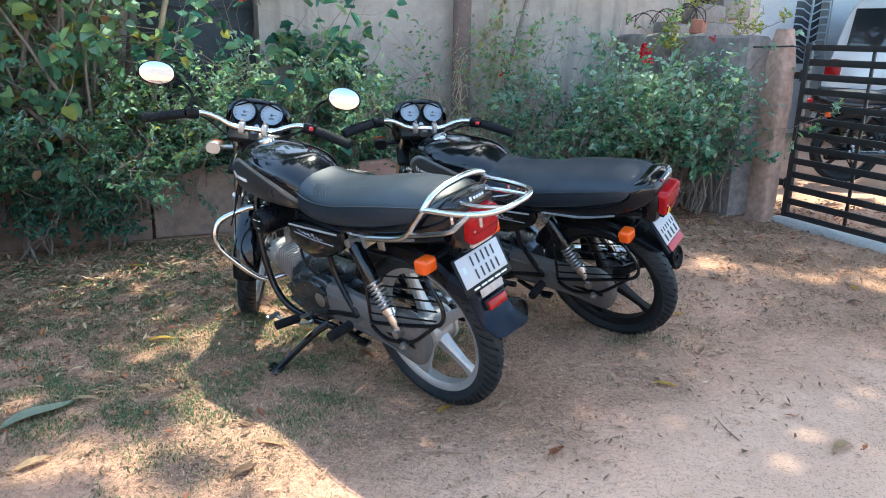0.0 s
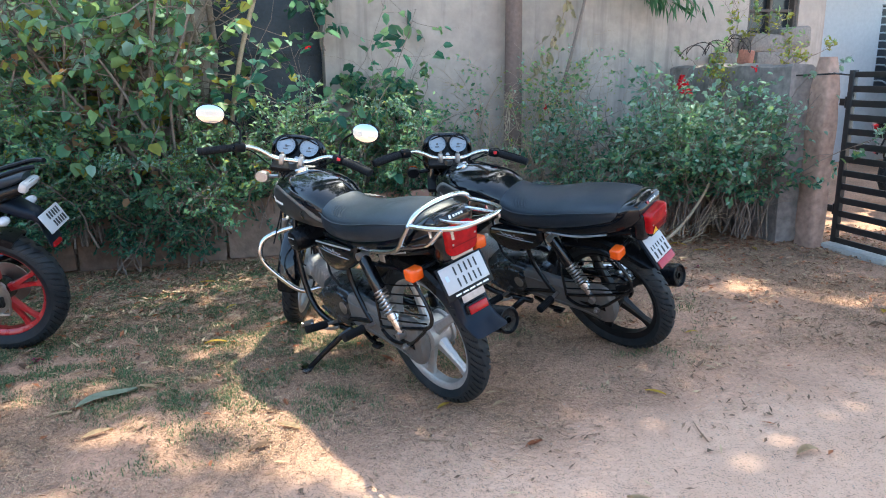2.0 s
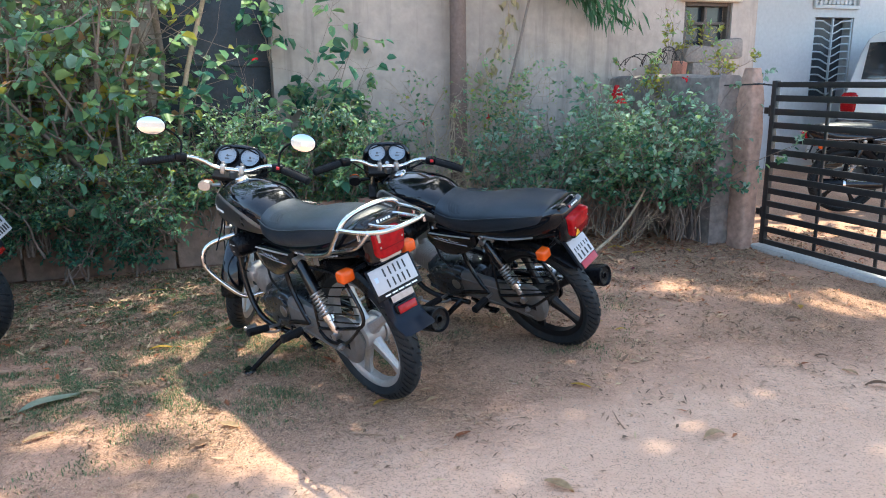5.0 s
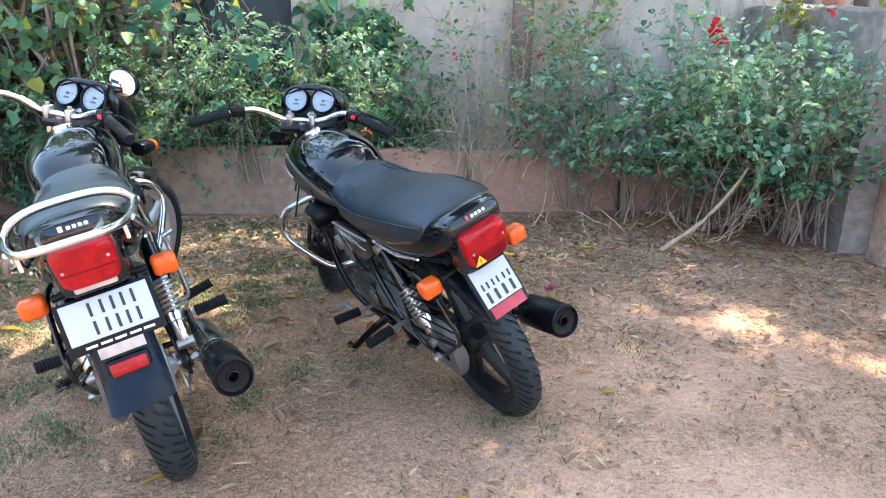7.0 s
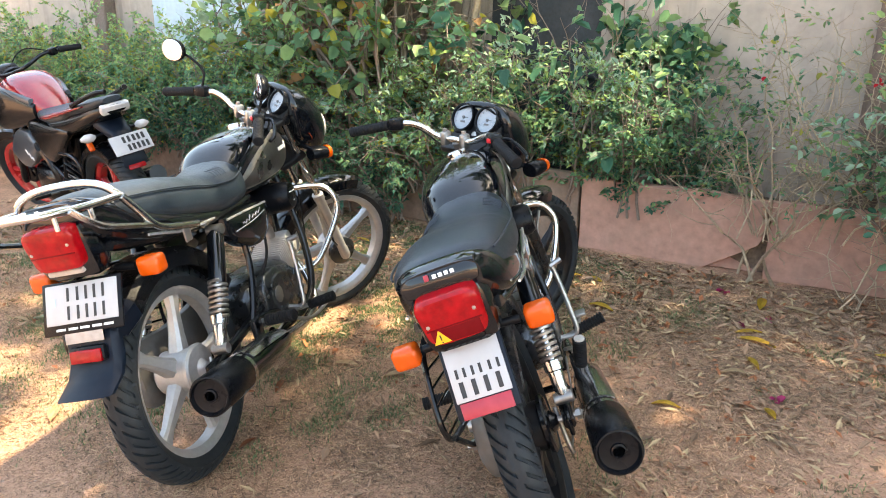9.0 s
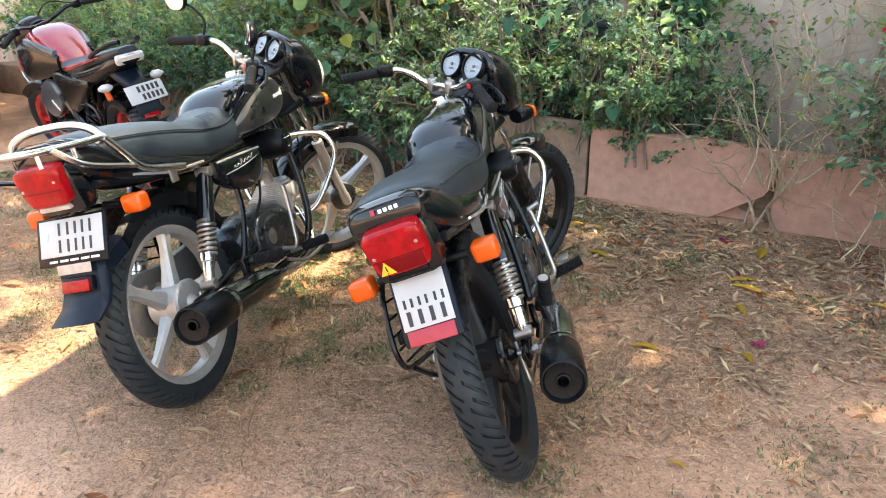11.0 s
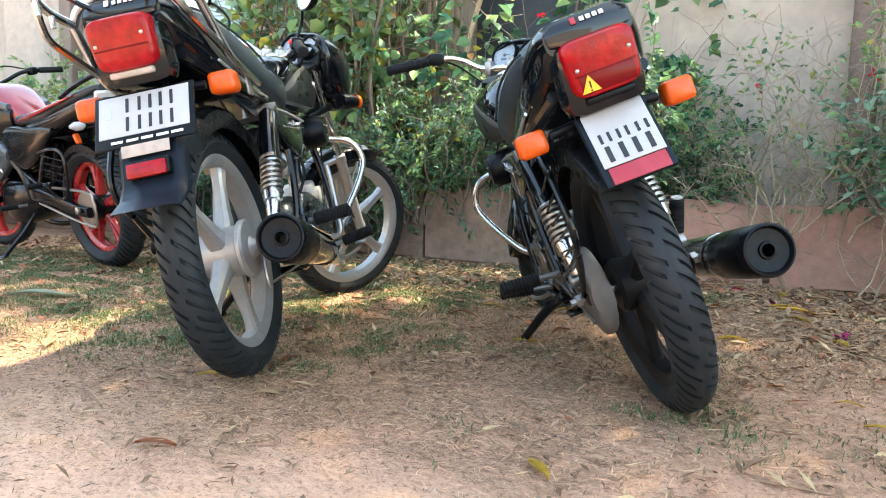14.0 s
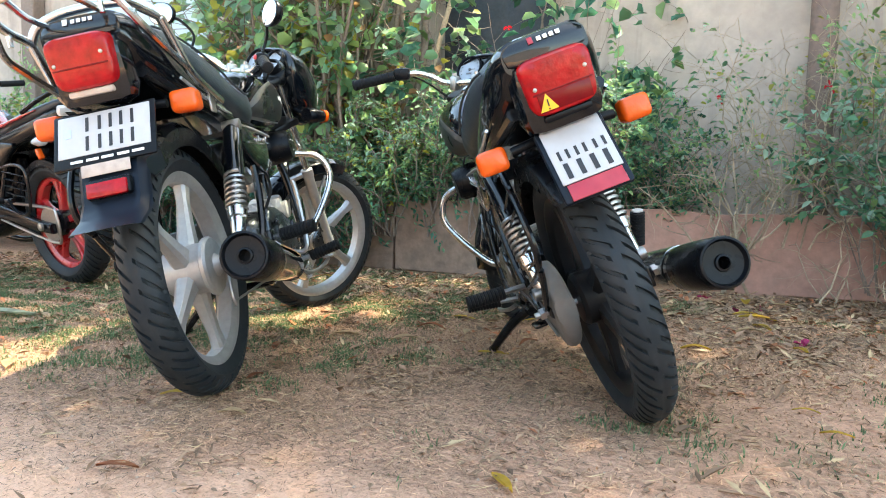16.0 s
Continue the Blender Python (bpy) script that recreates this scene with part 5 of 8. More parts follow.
        slab_on(bm, c + face * 0.0068 - fu * 0.016, fr, fu, face, 0.022, 0.007, 0.0008, 0.0002)
        part("marking", bm, DIAL_MARK, console, "", S)
    bm = fresh()
    lathe(bm, [(0, 0.013), (0.020, 0.013), (0.022, 0.008)], Vector((1.105, 0, 0.950)), face, 14)
    part("ignition_lock", bm, STEEL, console, "", S)
    # handlebar
    bm = fresh()
    half = [(0.985, 0.0, 0.965), (0.985, 0.055, 0.965), (0.985, 0.095, 0.973), (0.975, 0.145, 0.996), (0.953, 0.195, 1.009), (0.915, 0.255, 1.003), (0.848, 0.372, 0.982)]
    tube(bm, [(x, -y, z) for x, y, z in reversed(half[1:])] + half, 0.0112, 10, 5)
    bar = part("handlebar", bm, CHROME, bike, "bent chrome handlebar", S)
    bm = fresh()
    for s in (-1, 1):
        rbox(bm, (0.987, s * 0.045, 0.965), (0.038, 0.026, 0.050), 0.008, None)
        lathe(bm, [(0, 0.008), (0.010, 0.008)], (0.985, s * 0.045, 0.990), (0, 0, 1), 8)
    lathe(bm, [(-0.02, 0.020), (0.012, 0.022), (0.018, 0.012)], (1.002, 0, 0.945), (-0.38, 0, 0.92), 6)
    part("bar_clamp", bm, STEEL, bar, "", S)
    for s in (-1, 1):
        a, b = Vector((0.911, s * 0.257, 1.0030)), Vector((0.842, s * 0.384, 0.979))
        d = b - a
        bm = fresh()
        prof = [(0, 0.0185)]
        n = 12
        for i in range(n):
            h = d.length * (0.06 + 0.92 * i / n)
            w = d.length * 0.92 / n
            prof += [(h, 0.0165), (h + w * 0.1, 0.0178), (h + w * 0.75, 0.0178), (h + w * 0.88, 0.0165)]
        prof += [(d.length, 0.0200), (d.length + 0.008, 0.017), (d.length + 0.010, 0.006)]
        lathe(bm, prof, a, d, 16)
        part("grip", bm, RUBBER, bar, "ribbed black rubber grip", S)
        bm = fresh()
        t = d.normalized()
        rbox(bm, a - t * 0.030, (0.046, 0.056, 0.044), 0.012, (0, 0, s * 28))
        tube(bm, [a - t * 0.02 + Vector((0.022, 0, 0.0)), a + t * 0.02 + Vector((0.055, 0, 0.006)), b - t * 0.02 + Vector((0.062, 0, 0.004)), b + t * 0.015 + Vector((0.045, 0, 0))], 0.0062, 8, 4)
        lever = part("switch_block", bm, PLASTIC, bar, "", S)
        if s < 0:
            bm = fresh()
            rbox(bm, a - t * 0.028 + Vector((-0.024, 0, 0.004)), (0.012, 0.018, 0.016), 0.004)
            part("button", bm, material("red_button", (0.6, 0.02, 0.03), 0.35), lever, "red switch button", S)
        if mirrors:
            foot_ = a - t * 0.03 + Vector((0, 0, 0.015))
            head = Vector((0.868, s * 0.350, 1.150))
            bm = fresh()
            tube(bm, [foot_, foot_ + Vector((0.012, s * 0.004, 0.06)), head + Vector((0.04, -s * 0.075, -0.022)), head + Vector((0.018, -s * 0.03, -0.006))], 0.0052, 8, 5)
            part("mirror_stem", bm, PLASTIC, bar, "", S)
            bm = fresh()
            nrm = Vector((-0.93, -s * 0.25, 0.10)).normalized()
            sx = nrm.cross(Vector((0, 0, 1))).normalized()
            sz = sx.cross(nrm)
            rings = []
            for h, k in ((-0.026, 0.45), (-0.022, 0.75), (-0.010, 0.96), (0.0, 1.0), (0.004, 0.985)):
                rings.append([head + nrm * h + (sx * math.copysign(abs(math.cos(q)) ** 0.95, math.cos(q)) * 0.066 + sz * math.copysign(abs(math.sin(q)) ** 0.95, math.sin(q)) * 0.044) * k
                              for q in (2 * math.pi * j / 28 for j in range(28))])
            skin(bm, rings)
            part("mirror", bm, PLASTIC, bar, "", S)
            bm = fresh()
            rings = []
            for h, k in ((0.0040, 0.90), (0.0062, 0.92), (0.0066, 0.90)):
                rings.append([head + nrm * h + (sx * math.copysign(abs(math.cos(q)) ** 0.95, math.cos(q)) * 0.066 + sz * math.copysign(abs(math.sin(q)) ** 0.95, math.sin(q)) * 0.044) * k
                              for q in (2 * math.pi * j / 28 for j in range(28))])
            skin(bm, rings)
            part("mirror_glass", bm, MIRROR, bar, "oval mirror glass", S)
    for s in (-1, 1):
        bm = fresh()
        tube(bm, [(1.175, s * 0.10, 0.845), (1.195, s * 0.155, 0.832)], 0.010, 8, 1)
        rings = [oval(x, 0.830, w, h, 2.4, 16, yc=s * 0.185) for x, w, h in ((1.165, 0.030, 0.024), (1.175, 0.034, 0.027), (1.205, 0.034, 0.027), (1.235, 0.028, 0.022))]
        skin(bm, rings)
        st = part("front_indicator", bm, STEEL if silver and s > 0 else PLASTIC, cowl, "", S)
        bm = fresh()
        skin(bm, [oval(x, 0.830, w, h, 2.4, 16, yc=s * 0.185) for x, w, h in ((1.236, 0.030, 0.025), (1.250, 0.029, 0.024), (1.256, 0.018, 0.015))])
        part("indicator_lens", bm, ORANGE_LENS, cowl, "orange indicator lens", S)
    # cables
    bm = fresh()
    for pts in ([(0.90, 0.25, 1.02), (0.985, 0.19, 0.985), (1.02, 0.12, 0.93), (1.03, 0.05, 0.88), (1.03, 0.04, 0.75), (0.98, 0.06, 0.55)],
                [(0.90, -0.25, 1.02), (0.985, -0.19, 0.985), (1.02, -0.12, 0.93), (1.06, -0.05, 0.88), (1.16, -0.07, 0.70), (1.20, -0.085, 0.45)],
                [(0.91, -0.24, 1.01), (0.98, -0.15, 0.965), (1.01, -0.06, 0.915), (1.01, 0.02, 0.86), (0.90, 0.02, 0.70)],
                [(1.06, 0.02, 0.93), (1.10, 0.04, 0.82), (1.19, 0.08, 0.60), (1.25, 0.07, 0.36)]):
        tube(bm, pts, 0.0035, 6, 6)
    part("control_cable", bm, RUBBER, bike, "", S)

    # guard rail with bars on the left, black enamel
    inward = Matrix.Translation((0.045, -0.046, -0.022))
    bm = fresh()
    loop = [(0.24, 0.155, 0.655), (0.12, 0.168, 0.672), (0.0, 0.178, 0.688), (-0.085, 0.182, 0.672), (-0.145, 0.184, 0.595), (-0.168, 0.184, 0.530), (-0.135, 0.184, 0.478), (-0.03, 0.180, 0.440), (0.12, 0.176, 0.395), (0.24, 0.172, 0.365)]
    tube(bm, loop, 0.0075, 8, 5)
    tube(bm, [(0.24, 0.172, 0.352), (0.20, 0.174, 0.328), (0.14, 0.176, 0.322), (0.03, 0.178, 0.352), (-0.06, 0.178, 0.418), (-0.11, 0.180, 0.462)], 0.0075, 8, 5)
    rail_ = part("side_guard", bm, FRAME, bike, "black tubular guard beside the rear wheel", inward)
    for k in range(5):
        z = 0.435 + 0.040 * k
        bm = fresh()
        tube(bm, [(0.23, 0.170, z - 0.03), (0.05, 0.178, z + 0.012), (-0.150 + (0.012 * abs(k - 2)), 0.184, z + 0.055)], 0.0034, 6, 3)
        part("bar", bm, FRAME, rail_, "", inward)
    bm = fresh()
    tube(bm, [(0.24, 0.158, 0.650), (0.235, 0.168, 0.50), (0.24, 0.172, 0.36)], 0.006, 6, 4)
    part("post", bm, FRAME, rail_, "", inward)

    # chrome carrier behind the seat
    if carrier:
        bm = fresh()
        for s in (-1, 1):
            tube(bm, [(0.100, s * 0.152, 0.752), (0.02, s * 0.153, 0.767), (-0.055, s * 0.153, 0.784), (-0.100, s * 0.152, 0.806), (-0.140, s * 0.149, 0.852), (-0.182, s * 0.145, 0.900)], 0.0105, 10, 5)
            tube(bm, [(-0.100, s * 0.152, 0.804), (-0.20, s * 0.151, 0.828), (-0.278, s * 0.149, 0.850), (-0.315, s * 0.140, 0.875), (-0.345, s * 0.126, 0.906)], 0.0080, 8, 5)
        # hoop behind the seat, and the flat rack
        tube(bm, [(-0.182, 0.145, 0.900), (-0.192, 0.118, 0.930), (-0.194, 0.07, 0.946), (-0.194, 0, 0.950), (-0.194, -0.07, 0.946), (-0.192, -0.118, 0.930), (-0.182, -0.145, 0.900)], 0.0105, 10, 5)
        tube(bm, [(-0.185, 0.143, 0.902), (-0.30, 0.131, 0.905), (-0.385, 0.103, 0.911), (-0.425, 0.060, 0.917), (-0.434, 0, 0.919), (-0.425, -0.060, 0.917), (-0.385, -0.103, 0.911), (-0.30, -0.131, 0.905), (-0.185, -0.143, 0.902)], 0.0092, 10, 5)
        near = Matrix.Translation((0.068, 0, -0.030))
        rack = part("carrier", bm, CHROME, bike, "chrome rear carrier rack", near)
        bm = fresh()
        tube(bm, [(-0.420, 0.050, 0.917), (-0.33, 0.064, 0.909), (-0.255, 0.060, 0.906), (-0.238, 0.03, 0.905), (-0.238, -0.03, 0.905), (-0.255, -0.060, 0.906), (-0.33, -0.064, 0.909), (-0.420, -0.050, 0.917)], 0.0068, 8, 5)
        part("bar", bm, CHROME, rack, "", near)
        for s in (-1, 1):
            for x, y in ((-0.285, 0.132), (-0.375, 0.107)):
                bm = fresh()
                tube(bm, [(x, s * y, 0.905), (x, s * y, 0.872)], 0.0055, 8, 1)
                part("hook", bm, CHROME, rack, "", near)
        for s in (-1, 1):
            bm = fresh()
            rbox(bm, (0.045, s * 0.146, 0.742), (0.035, 0.006, 0.050), 0.003)
            part("bracket", bm, STEEL, rack, "", near)
    return bike


def bike_pose(x, y, heading, lean):
    return Matrix.Translation((x, y, 0)) @ Matrix.Rotation(radians(heading), 4, "Z") @ Matrix.Rotation(radians(-lean), 4, "X")


commuter(bike_pose(-0.042, 2.077, 139.7, 12.9), "glossy black motorcycle with chrome carrier, silver wheels and mirrors", -0.78, True, True, True, (0.31, 0.071))
second_bike = commuter(bike_pose(0.730, 2.8175, 144.2, 22.3), "glossy black motorcycle with black wheels, leaning on its stand", -0.78, False, False, False, (0.26, 0.098))

# ---- red-wheeled motorcycle ----
RED_PAINT = material("red_paint", (0.25, 0.004, 0.012), 0.16, coat=0.8, dust=0.05, scale=6)
RED_ALLOY = material("red_alloy_paint", (0.42, 0.006, 0.014), 0.25, coat=0.4, dust=0.12, scale=8)
DULL_BLACK = material("satin_black_panel", (0.004, 0.005, 0.006), 0.22, spec=0.15, coat=0.3, dust=0.008, dust_color=(0.20, 0.15, 0.10), scale=5)
SLATE = material("slate_blue_panel", (0.028, 0.045, 0.062), 0.3, coat=0.4, dust=0.08, scale=6)


def sport(m, label):
    """A naked sport motorcycle: x ahead, y to its left, origin under the rear axle."""
    bike = thing("motorcycle", m, label, "motorcycle", "parked motorcycles")
    R = 0.325
    S = Matrix.Translation((1.45, 0, 0)) @ Matrix.Rotation(0.35, 4, Vector((-0.43, 0, 0.90))) @ Matrix.Translation((-1.45, 0, 0))
    wheel(bike, "rear_wheel", (0, 0, R), R, 0.066, RED_ALLOY, spokes=5, twin=True, height=0.088, label="glossy red alloy wheel", hub_mat=FRAME)
    wheel(bike, "front_wheel", (1.325, 0, 0.300), 0.300, 0.050, RED_ALLOY, S, spokes=5, twin=True, height=0.068, label="glossy red alloy wheel", hub_mat=FRAME, turned=0.4)
    for s in (-1, 1):
        bm = fresh()
        rows = smooth_rows([(0.52, 0.39, 0.022, 0.045), (0.30, 0.365, 0.022, 0.036), (0.08, 0.325, 0.02, 0.030), (-0.06, 0.312, 0.018, 0.026)], 3)
        skin(bm, [oval(x, z, hw, hh, 3.5, 14, yc=s * 0.105) for x, z, hw, hh in rows])
        part("swing_arm", bm, FRAME, bike)
        bm = fresh()
        lathe(bm, [(0, 0.02), (0.012, 0.02), (0.016, 0.012)], (0, s * 0.13, R), (0, s, 0), 10)
        part("axle_nut", bm, STEEL, bike)
    bm = fresh()
    lathe(bm, [(0, 0.03), (0.004, 0.088), (0.010, 0.088), (0.014, 0.03)], (0, 0.078, R), (0, 1, 0), 30)
    part("sprocket", bm, STEEL, bike)
    bm = fresh()
    tube(bm, [(0.60, 0.088, 0.43), (0.0, 0.088, R + 0.088), (-0.075, 0.088, R + 0.05), (-0.075, 0.088, R - 0.05), (0.0, 0.088, R - 0.088), (0.60, 0.088, 0.35)], 0.008, 6, 3)
    part("chain", bm, STEEL, bike)
    bm = fresh()
    lathe(bm, [(0, 0.045), (0.003, 0.11), (0.007, 0.11), (0.010, 0.045)], (0, -0.085, R), (0, -1, 0), 30)
    part("brake_disc", bm, STEEL, bike)
    bm = fresh()
    tube(bm, [(0.44, 0, 0.40), (0.36, 0, 0.66)], 0.045, 12, 1)
    part("shock_absorber", bm, FRAME, bike)
    # engine block
    bm = fresh()
    skin(bm, [oval(x, z, hw, hh, 3.4, 22) for x, z, hw, hh in smooth_rows([(0.50, 0.36, 0.09, 0.08), (0.62, 0.34, 0.15, 0.12), (0.80, 0.33, 0.15, 0.13), (0.93, 0.35, 0.11, 0.10), (0.97, 0.35, 0.05, 0.05)], 3)])
    part("engine", bm, FRAME, bike, "black engine block")
    bm = fresh()
    rbox(bm, (0.90, 0, 0.53), (0.10, 0.10, 0.20), 0.02, (0, 20, 0))
    cyl = part("cylinder", bm, FRAME, bike)
    for k in range(8):
        bm = fresh()
        rbox(bm, (0.88 + 0.008 * k, 0, 0.45 + 0.02 * k), (0.15, 0.15, 0.006), 0.002, (0, 20, 0), 1)
        part("fin", bm, FRAME, cyl)
    bm = fresh()
    tube(bm, [(0.96, -0.02, 0.48), (1.04, -0.05, 0.38), (1.0, -0.07, 0.22), (0.75, -0.12, 0.16), (0.50, -0.16, 0.22)], 0.018, 10, 5)
    tube(bm, [(0.50, -0.16, 0.22), (0.25, -0.20, 0.33), (-0.05, -0.21, 0.42)], [0.03, 0.05, 0.05], 16, 3)
    part("exhaust", bm, FRAME, bike)
    # frame
    for s in (-1, 1):
        bm = fresh()
        tube(bm, [(1.02, s * 0.03, 0.80), (0.80, s * 0.12, 0.66), (0.55, s * 0.13, 0.52), (0.50, s * 0.12, 0.36)], 0.022, 8, 4)
        part("frame_spar", bm, FRAME, bike)
        peg(bike, (0.55, s * 0.14, 0.33), (0.55, s * 0.28, 0.335))
        peg(bike, (0.20, s * 0.15, 0.46), (0.20, s * 0.27, 0.46))
        bm = fresh()
        tube(bm, [(0.50, s * 0.13, 0.50), (0.32, s * 0.15, 0.45), (0.19, s * 0.15, 0.455)], 0.012, 8, 3)
        tube(bm, [(0.32, s * 0.15, 0.45), (0.26, s * 0.12, 0.62), (0.20, s * 0.10, 0.70)], 0.012, 8, 3)
        part("peg_bracket", bm, FRAME, bike)
    # tank with flared shrouds
    bm = fresh()
    rows = smooth_rows([(0.50, 0.775, 0.06, 0.04), (0.58, 0.80, 0.10, 0.075), (0.72, 0.845, 0.135, 0.115), (0.86, 0.870, 0.155, 0.120), (0.98, 0.865, 0.150, 0.105), (1.07, 0.845, 0.11, 0.075), (1.10, 0.835, 0.05, 0.04)], 4)
    skin(bm, [oval(x, z, hw, hh, 2.7, 32) for x, z, hw, hh in rows])
    tank = part("fuel_tank", bm, RED_PAINT, bike, "red fuel tank")
    for s in (-1, 1):
        bm = fresh()
        out = smooth_rows([(0.58, 0.790, 0.050, 0.118), (0.70, 0.800, 0.085, 0.152), (0.86, 0.800, 0.115, 0.190), (1.00, 0.785, 0.110, 0.205), (1.09, 0.760, 0.07, 0.190), (1.12, 0.74, 0.03, 0.18)], 3)
        skin(bm, [oval(x, z, 0.030, hh, 2.6, 18, yc=s * (y - 0.030)) for x, z, hh, y in out])
        part("tank_shroud", bm, DULL_BLACK, tank, "satin black tank shroud")
        bm = fresh()
        out = smooth_rows([(0.60, 0.850, 0.022, 0.115), (0.76, 0.885, 0.026, 0.150), (0.94, 0.905, 0.026, 0.160), (1.05, 0.890, 0.018, 0.130)], 3)
        skin(bm, [oval(x, z, 0.016, hh, 2.4, 14, yc=s * (y - 0.012)) for x, z, hh, y in out])
        part("tank_stripe", bm, SLATE, tank, "slate blue stripe")
        bm = fresh()
        skin(bm, [oval(x, z, 0.030, hh, 2.8, 16, yc=s * 0.135) for x, z, hh in smooth_rows([(0.62, 0.60, 0.03), (0.72, 0.59, 0.09), (0.86, 0.56, 0.12), (0.98, 0.53, 0.10), (1.06, 0.52, 0.03)], 3)])
        cowl = part("engine_cowl", bm, SLATE, bike, "dark slate engine cowl")
        bm = fresh()
        tube(bm, [(0.80 - 0.012 * i, s * 0.167, 0.56 + 0.010 * math.sin(i * 2.0) - 0.006 * i) for i in range(9)], 0.004, 6, 2)
        part("marking", bm, PALE_INK, cowl)
        bm = fresh()
        tube(bm, [(1.06, s * 0.195, 0.80), (1.08, s * 0.20, 0.72), (1.02, s * 0.198, 0.66)], 0.006, 6, 4)
        part("trim", bm, WHITE_STRIPE, tank)
        bm = fresh()
        for j, c in enumerate(((1.02, 0.80), (1.04, 0.755))):
            rbox(bm, (c[0], s * 0.207, c[1]), (0.030, 0.006, 0.030), 0.003, (0, 45, 0))
        part("emblem", bm, STICKER_RED, tank)
    # seat and tail
    bm = fresh()
    rows = smooth_rows([(0.60, 0.780, 0.09, 0.03), (0.50, 0.782, 0.125, 0.034), (0.34, 0.785, 0.135, 0.036), (0.20, 0.800, 0.120, 0.034), (0.10, 0.840, 0.105, 0.036), (-0.06, 0.870, 0.095, 0.034), (-0.20, 0.900, 0.075, 0.026), (-0.26, 0.915, 0.045, 0.014)], 4)
    skin(bm, [oval(x, z, hw, hh, 3.0, 24) for x, z, hw, hh in rows])
    part("seat", bm, VINYL, bike, "stepped black seat")
    bm = fresh()
    rows = smooth_rows([(0.55, 0.72, 0.10, 0.035), (0.36, 0.735, 0.13, 0.055), (0.16, 0.760, 0.125, 0.060), (-0.04, 0.805, 0.11, 0.055), (-0.20, 0.850, 0.085, 0.040), (-0.28, 0.872, 0.05, 0.02)], 4)
    skin(bm, [oval(x, z, hw, hh, 3.0, 24) for x, z, hw, hh in rows])
    tail = part("tail_body", bm, DULL_BLACK, bike, "dark angular tail body")
    for s in (-1, 1):
        bm = fresh()
        skin(bm, [oval(x, z, 0.020, hh, 3.2, 18, yc=s * y) for x, z, hh, y in smooth_rows([(0.70, 0.70, 0.03, 0.120), (0.62, 0.665, 0.085, 0.132), (0.48, 0.640, 0.115, 0.136), (0.34, 0.655, 0.090, 0.130), (0.22, 0.700, 0.045, 0.118), (0.14, 0.725, 0.012, 0.105)], 3)])
        part("side_panel", bm, DULL_BLACK, bike, "satin black side panel")
        bm = fresh()
        skin(bm, [oval(x, z, 0.012, hh, 2.4, 12, yc=s * y) for x, z, hh, y in smooth_rows([(0.46, 0.780, 0.007, 0.122), (0.34, 0.797, 0.014, 0.130), (0.18, 0.828, 0.011, 0.118), (0.0, 0.864, 0.008, 0.104), (-0.10, 0.884, 0.004, 0.09)], 3)])
        part("tail_stripe", bm, RED_PAINT, tail, "red tail flash")
        bm = fresh()
        tube(bm, [(0.02, s * 0.10, 0.88), (-0.14, s * 0.100, 0.925), (-0.27, s * 0.075, 0.962), (-0.33, s * 0.05, 0.968)], 0.012, 8, 4)
        part("grab_rail", bm, PLASTIC, bike)
    bm = fresh()
    rbox(bm, (-0.262, 0, 0.872), (0.04, 0.150, 0.050), 0.014, (0, -25, 0))
    part("tail_lamp", bm, CLEAR_LENS, bike, "clear LED tail lamp")
    # plate hanger
    bm = fresh()
    skin(bm, [oval(x, z, hw, hh, 3.0, 16) for x, z, hw, hh in smooth_rows([(-0.12, 0.80, 0.08, 0.04), (-0.20, 0.755, 0.065, 0.035), (-0.275, 0.715, 0.05, 0.026), (-0.300, 0.66, 0.06, 0.018), (-0.325, 0.585, 0.065, 0.010)], 3)])
    part("plate_hanger", bm, FENDER, bike)
    pb, pu, rv = Vector((-0.88, 0, 0.47)).normalized(), Vector((0.47, 0, 0.88)).normalized(), Vector((0, -1, 0))
    po = Vector((-0.338, 0, 0.700))
    bm = fresh()
    slab_on(bm, po, rv, pu, pb, 0.200, 0.100, 0.004, 0.0015)
    part("number_plate", bm, PLATE, bike, "white plate with two dark rows")
    bm = fresh()
    plate_bars(bm, [(0.22, 0.32, [-0.16, -0.03, 0.10, 0.22, 0.34], 0.07), (-0.22, 0.32, [-0.10, 0.02, 0.14, 0.26, 0.38], 0.07)], 0.200, 0.100, po + pb * 0.0022, rv, pu, pb)
    part("marking", bm, INK, bike, flat=True)
    bm = fresh()
    slab_on(bm, Vector((-0.325, 0, 0.578)), rv, pu, pb, 0.09, 0.030, 0.010, 0.004)
    part("reflector", bm, RED_LENS, bike, "red reflector")
    for s in (-1, 1):
        bm = fresh()
        tube(bm, [(-0.17, s * 0.05, 0.745), (-0.180, s * 0.12, 0.740)], 0.008, 8, 1)
        st = part("indicator", bm, PLASTIC, bike)
        bm = fresh()
        rows = [[Vector((-0.182, s * y, 0.742)) + Vector((math.cos(a) * w, 0, math.sin(a) * h)) for a in (2 * math.pi * j / 14 for j in range(14))] for y, w, h in ((0.105, 0.008, 0.008), (0.125, 0.024, 0.022), (0.155, 0.024, 0.022), (0.180, 0.008, 0.008))]
        skin(bm, rows)
        part("lens", bm, CLEAR_LENS, st, "clear indicator lens")
    bm = fresh()
    slab_on(bm, Vector((-0.09, 0.11, 0.68)), rv, pu, pb, 0.03, 0.055, 0.02, 0.008)
    part("side_reflector", bm, ORANGE_LENS, bike, "orange reflector")
    # hugger and side guard
    bm = fresh()
    rings = []
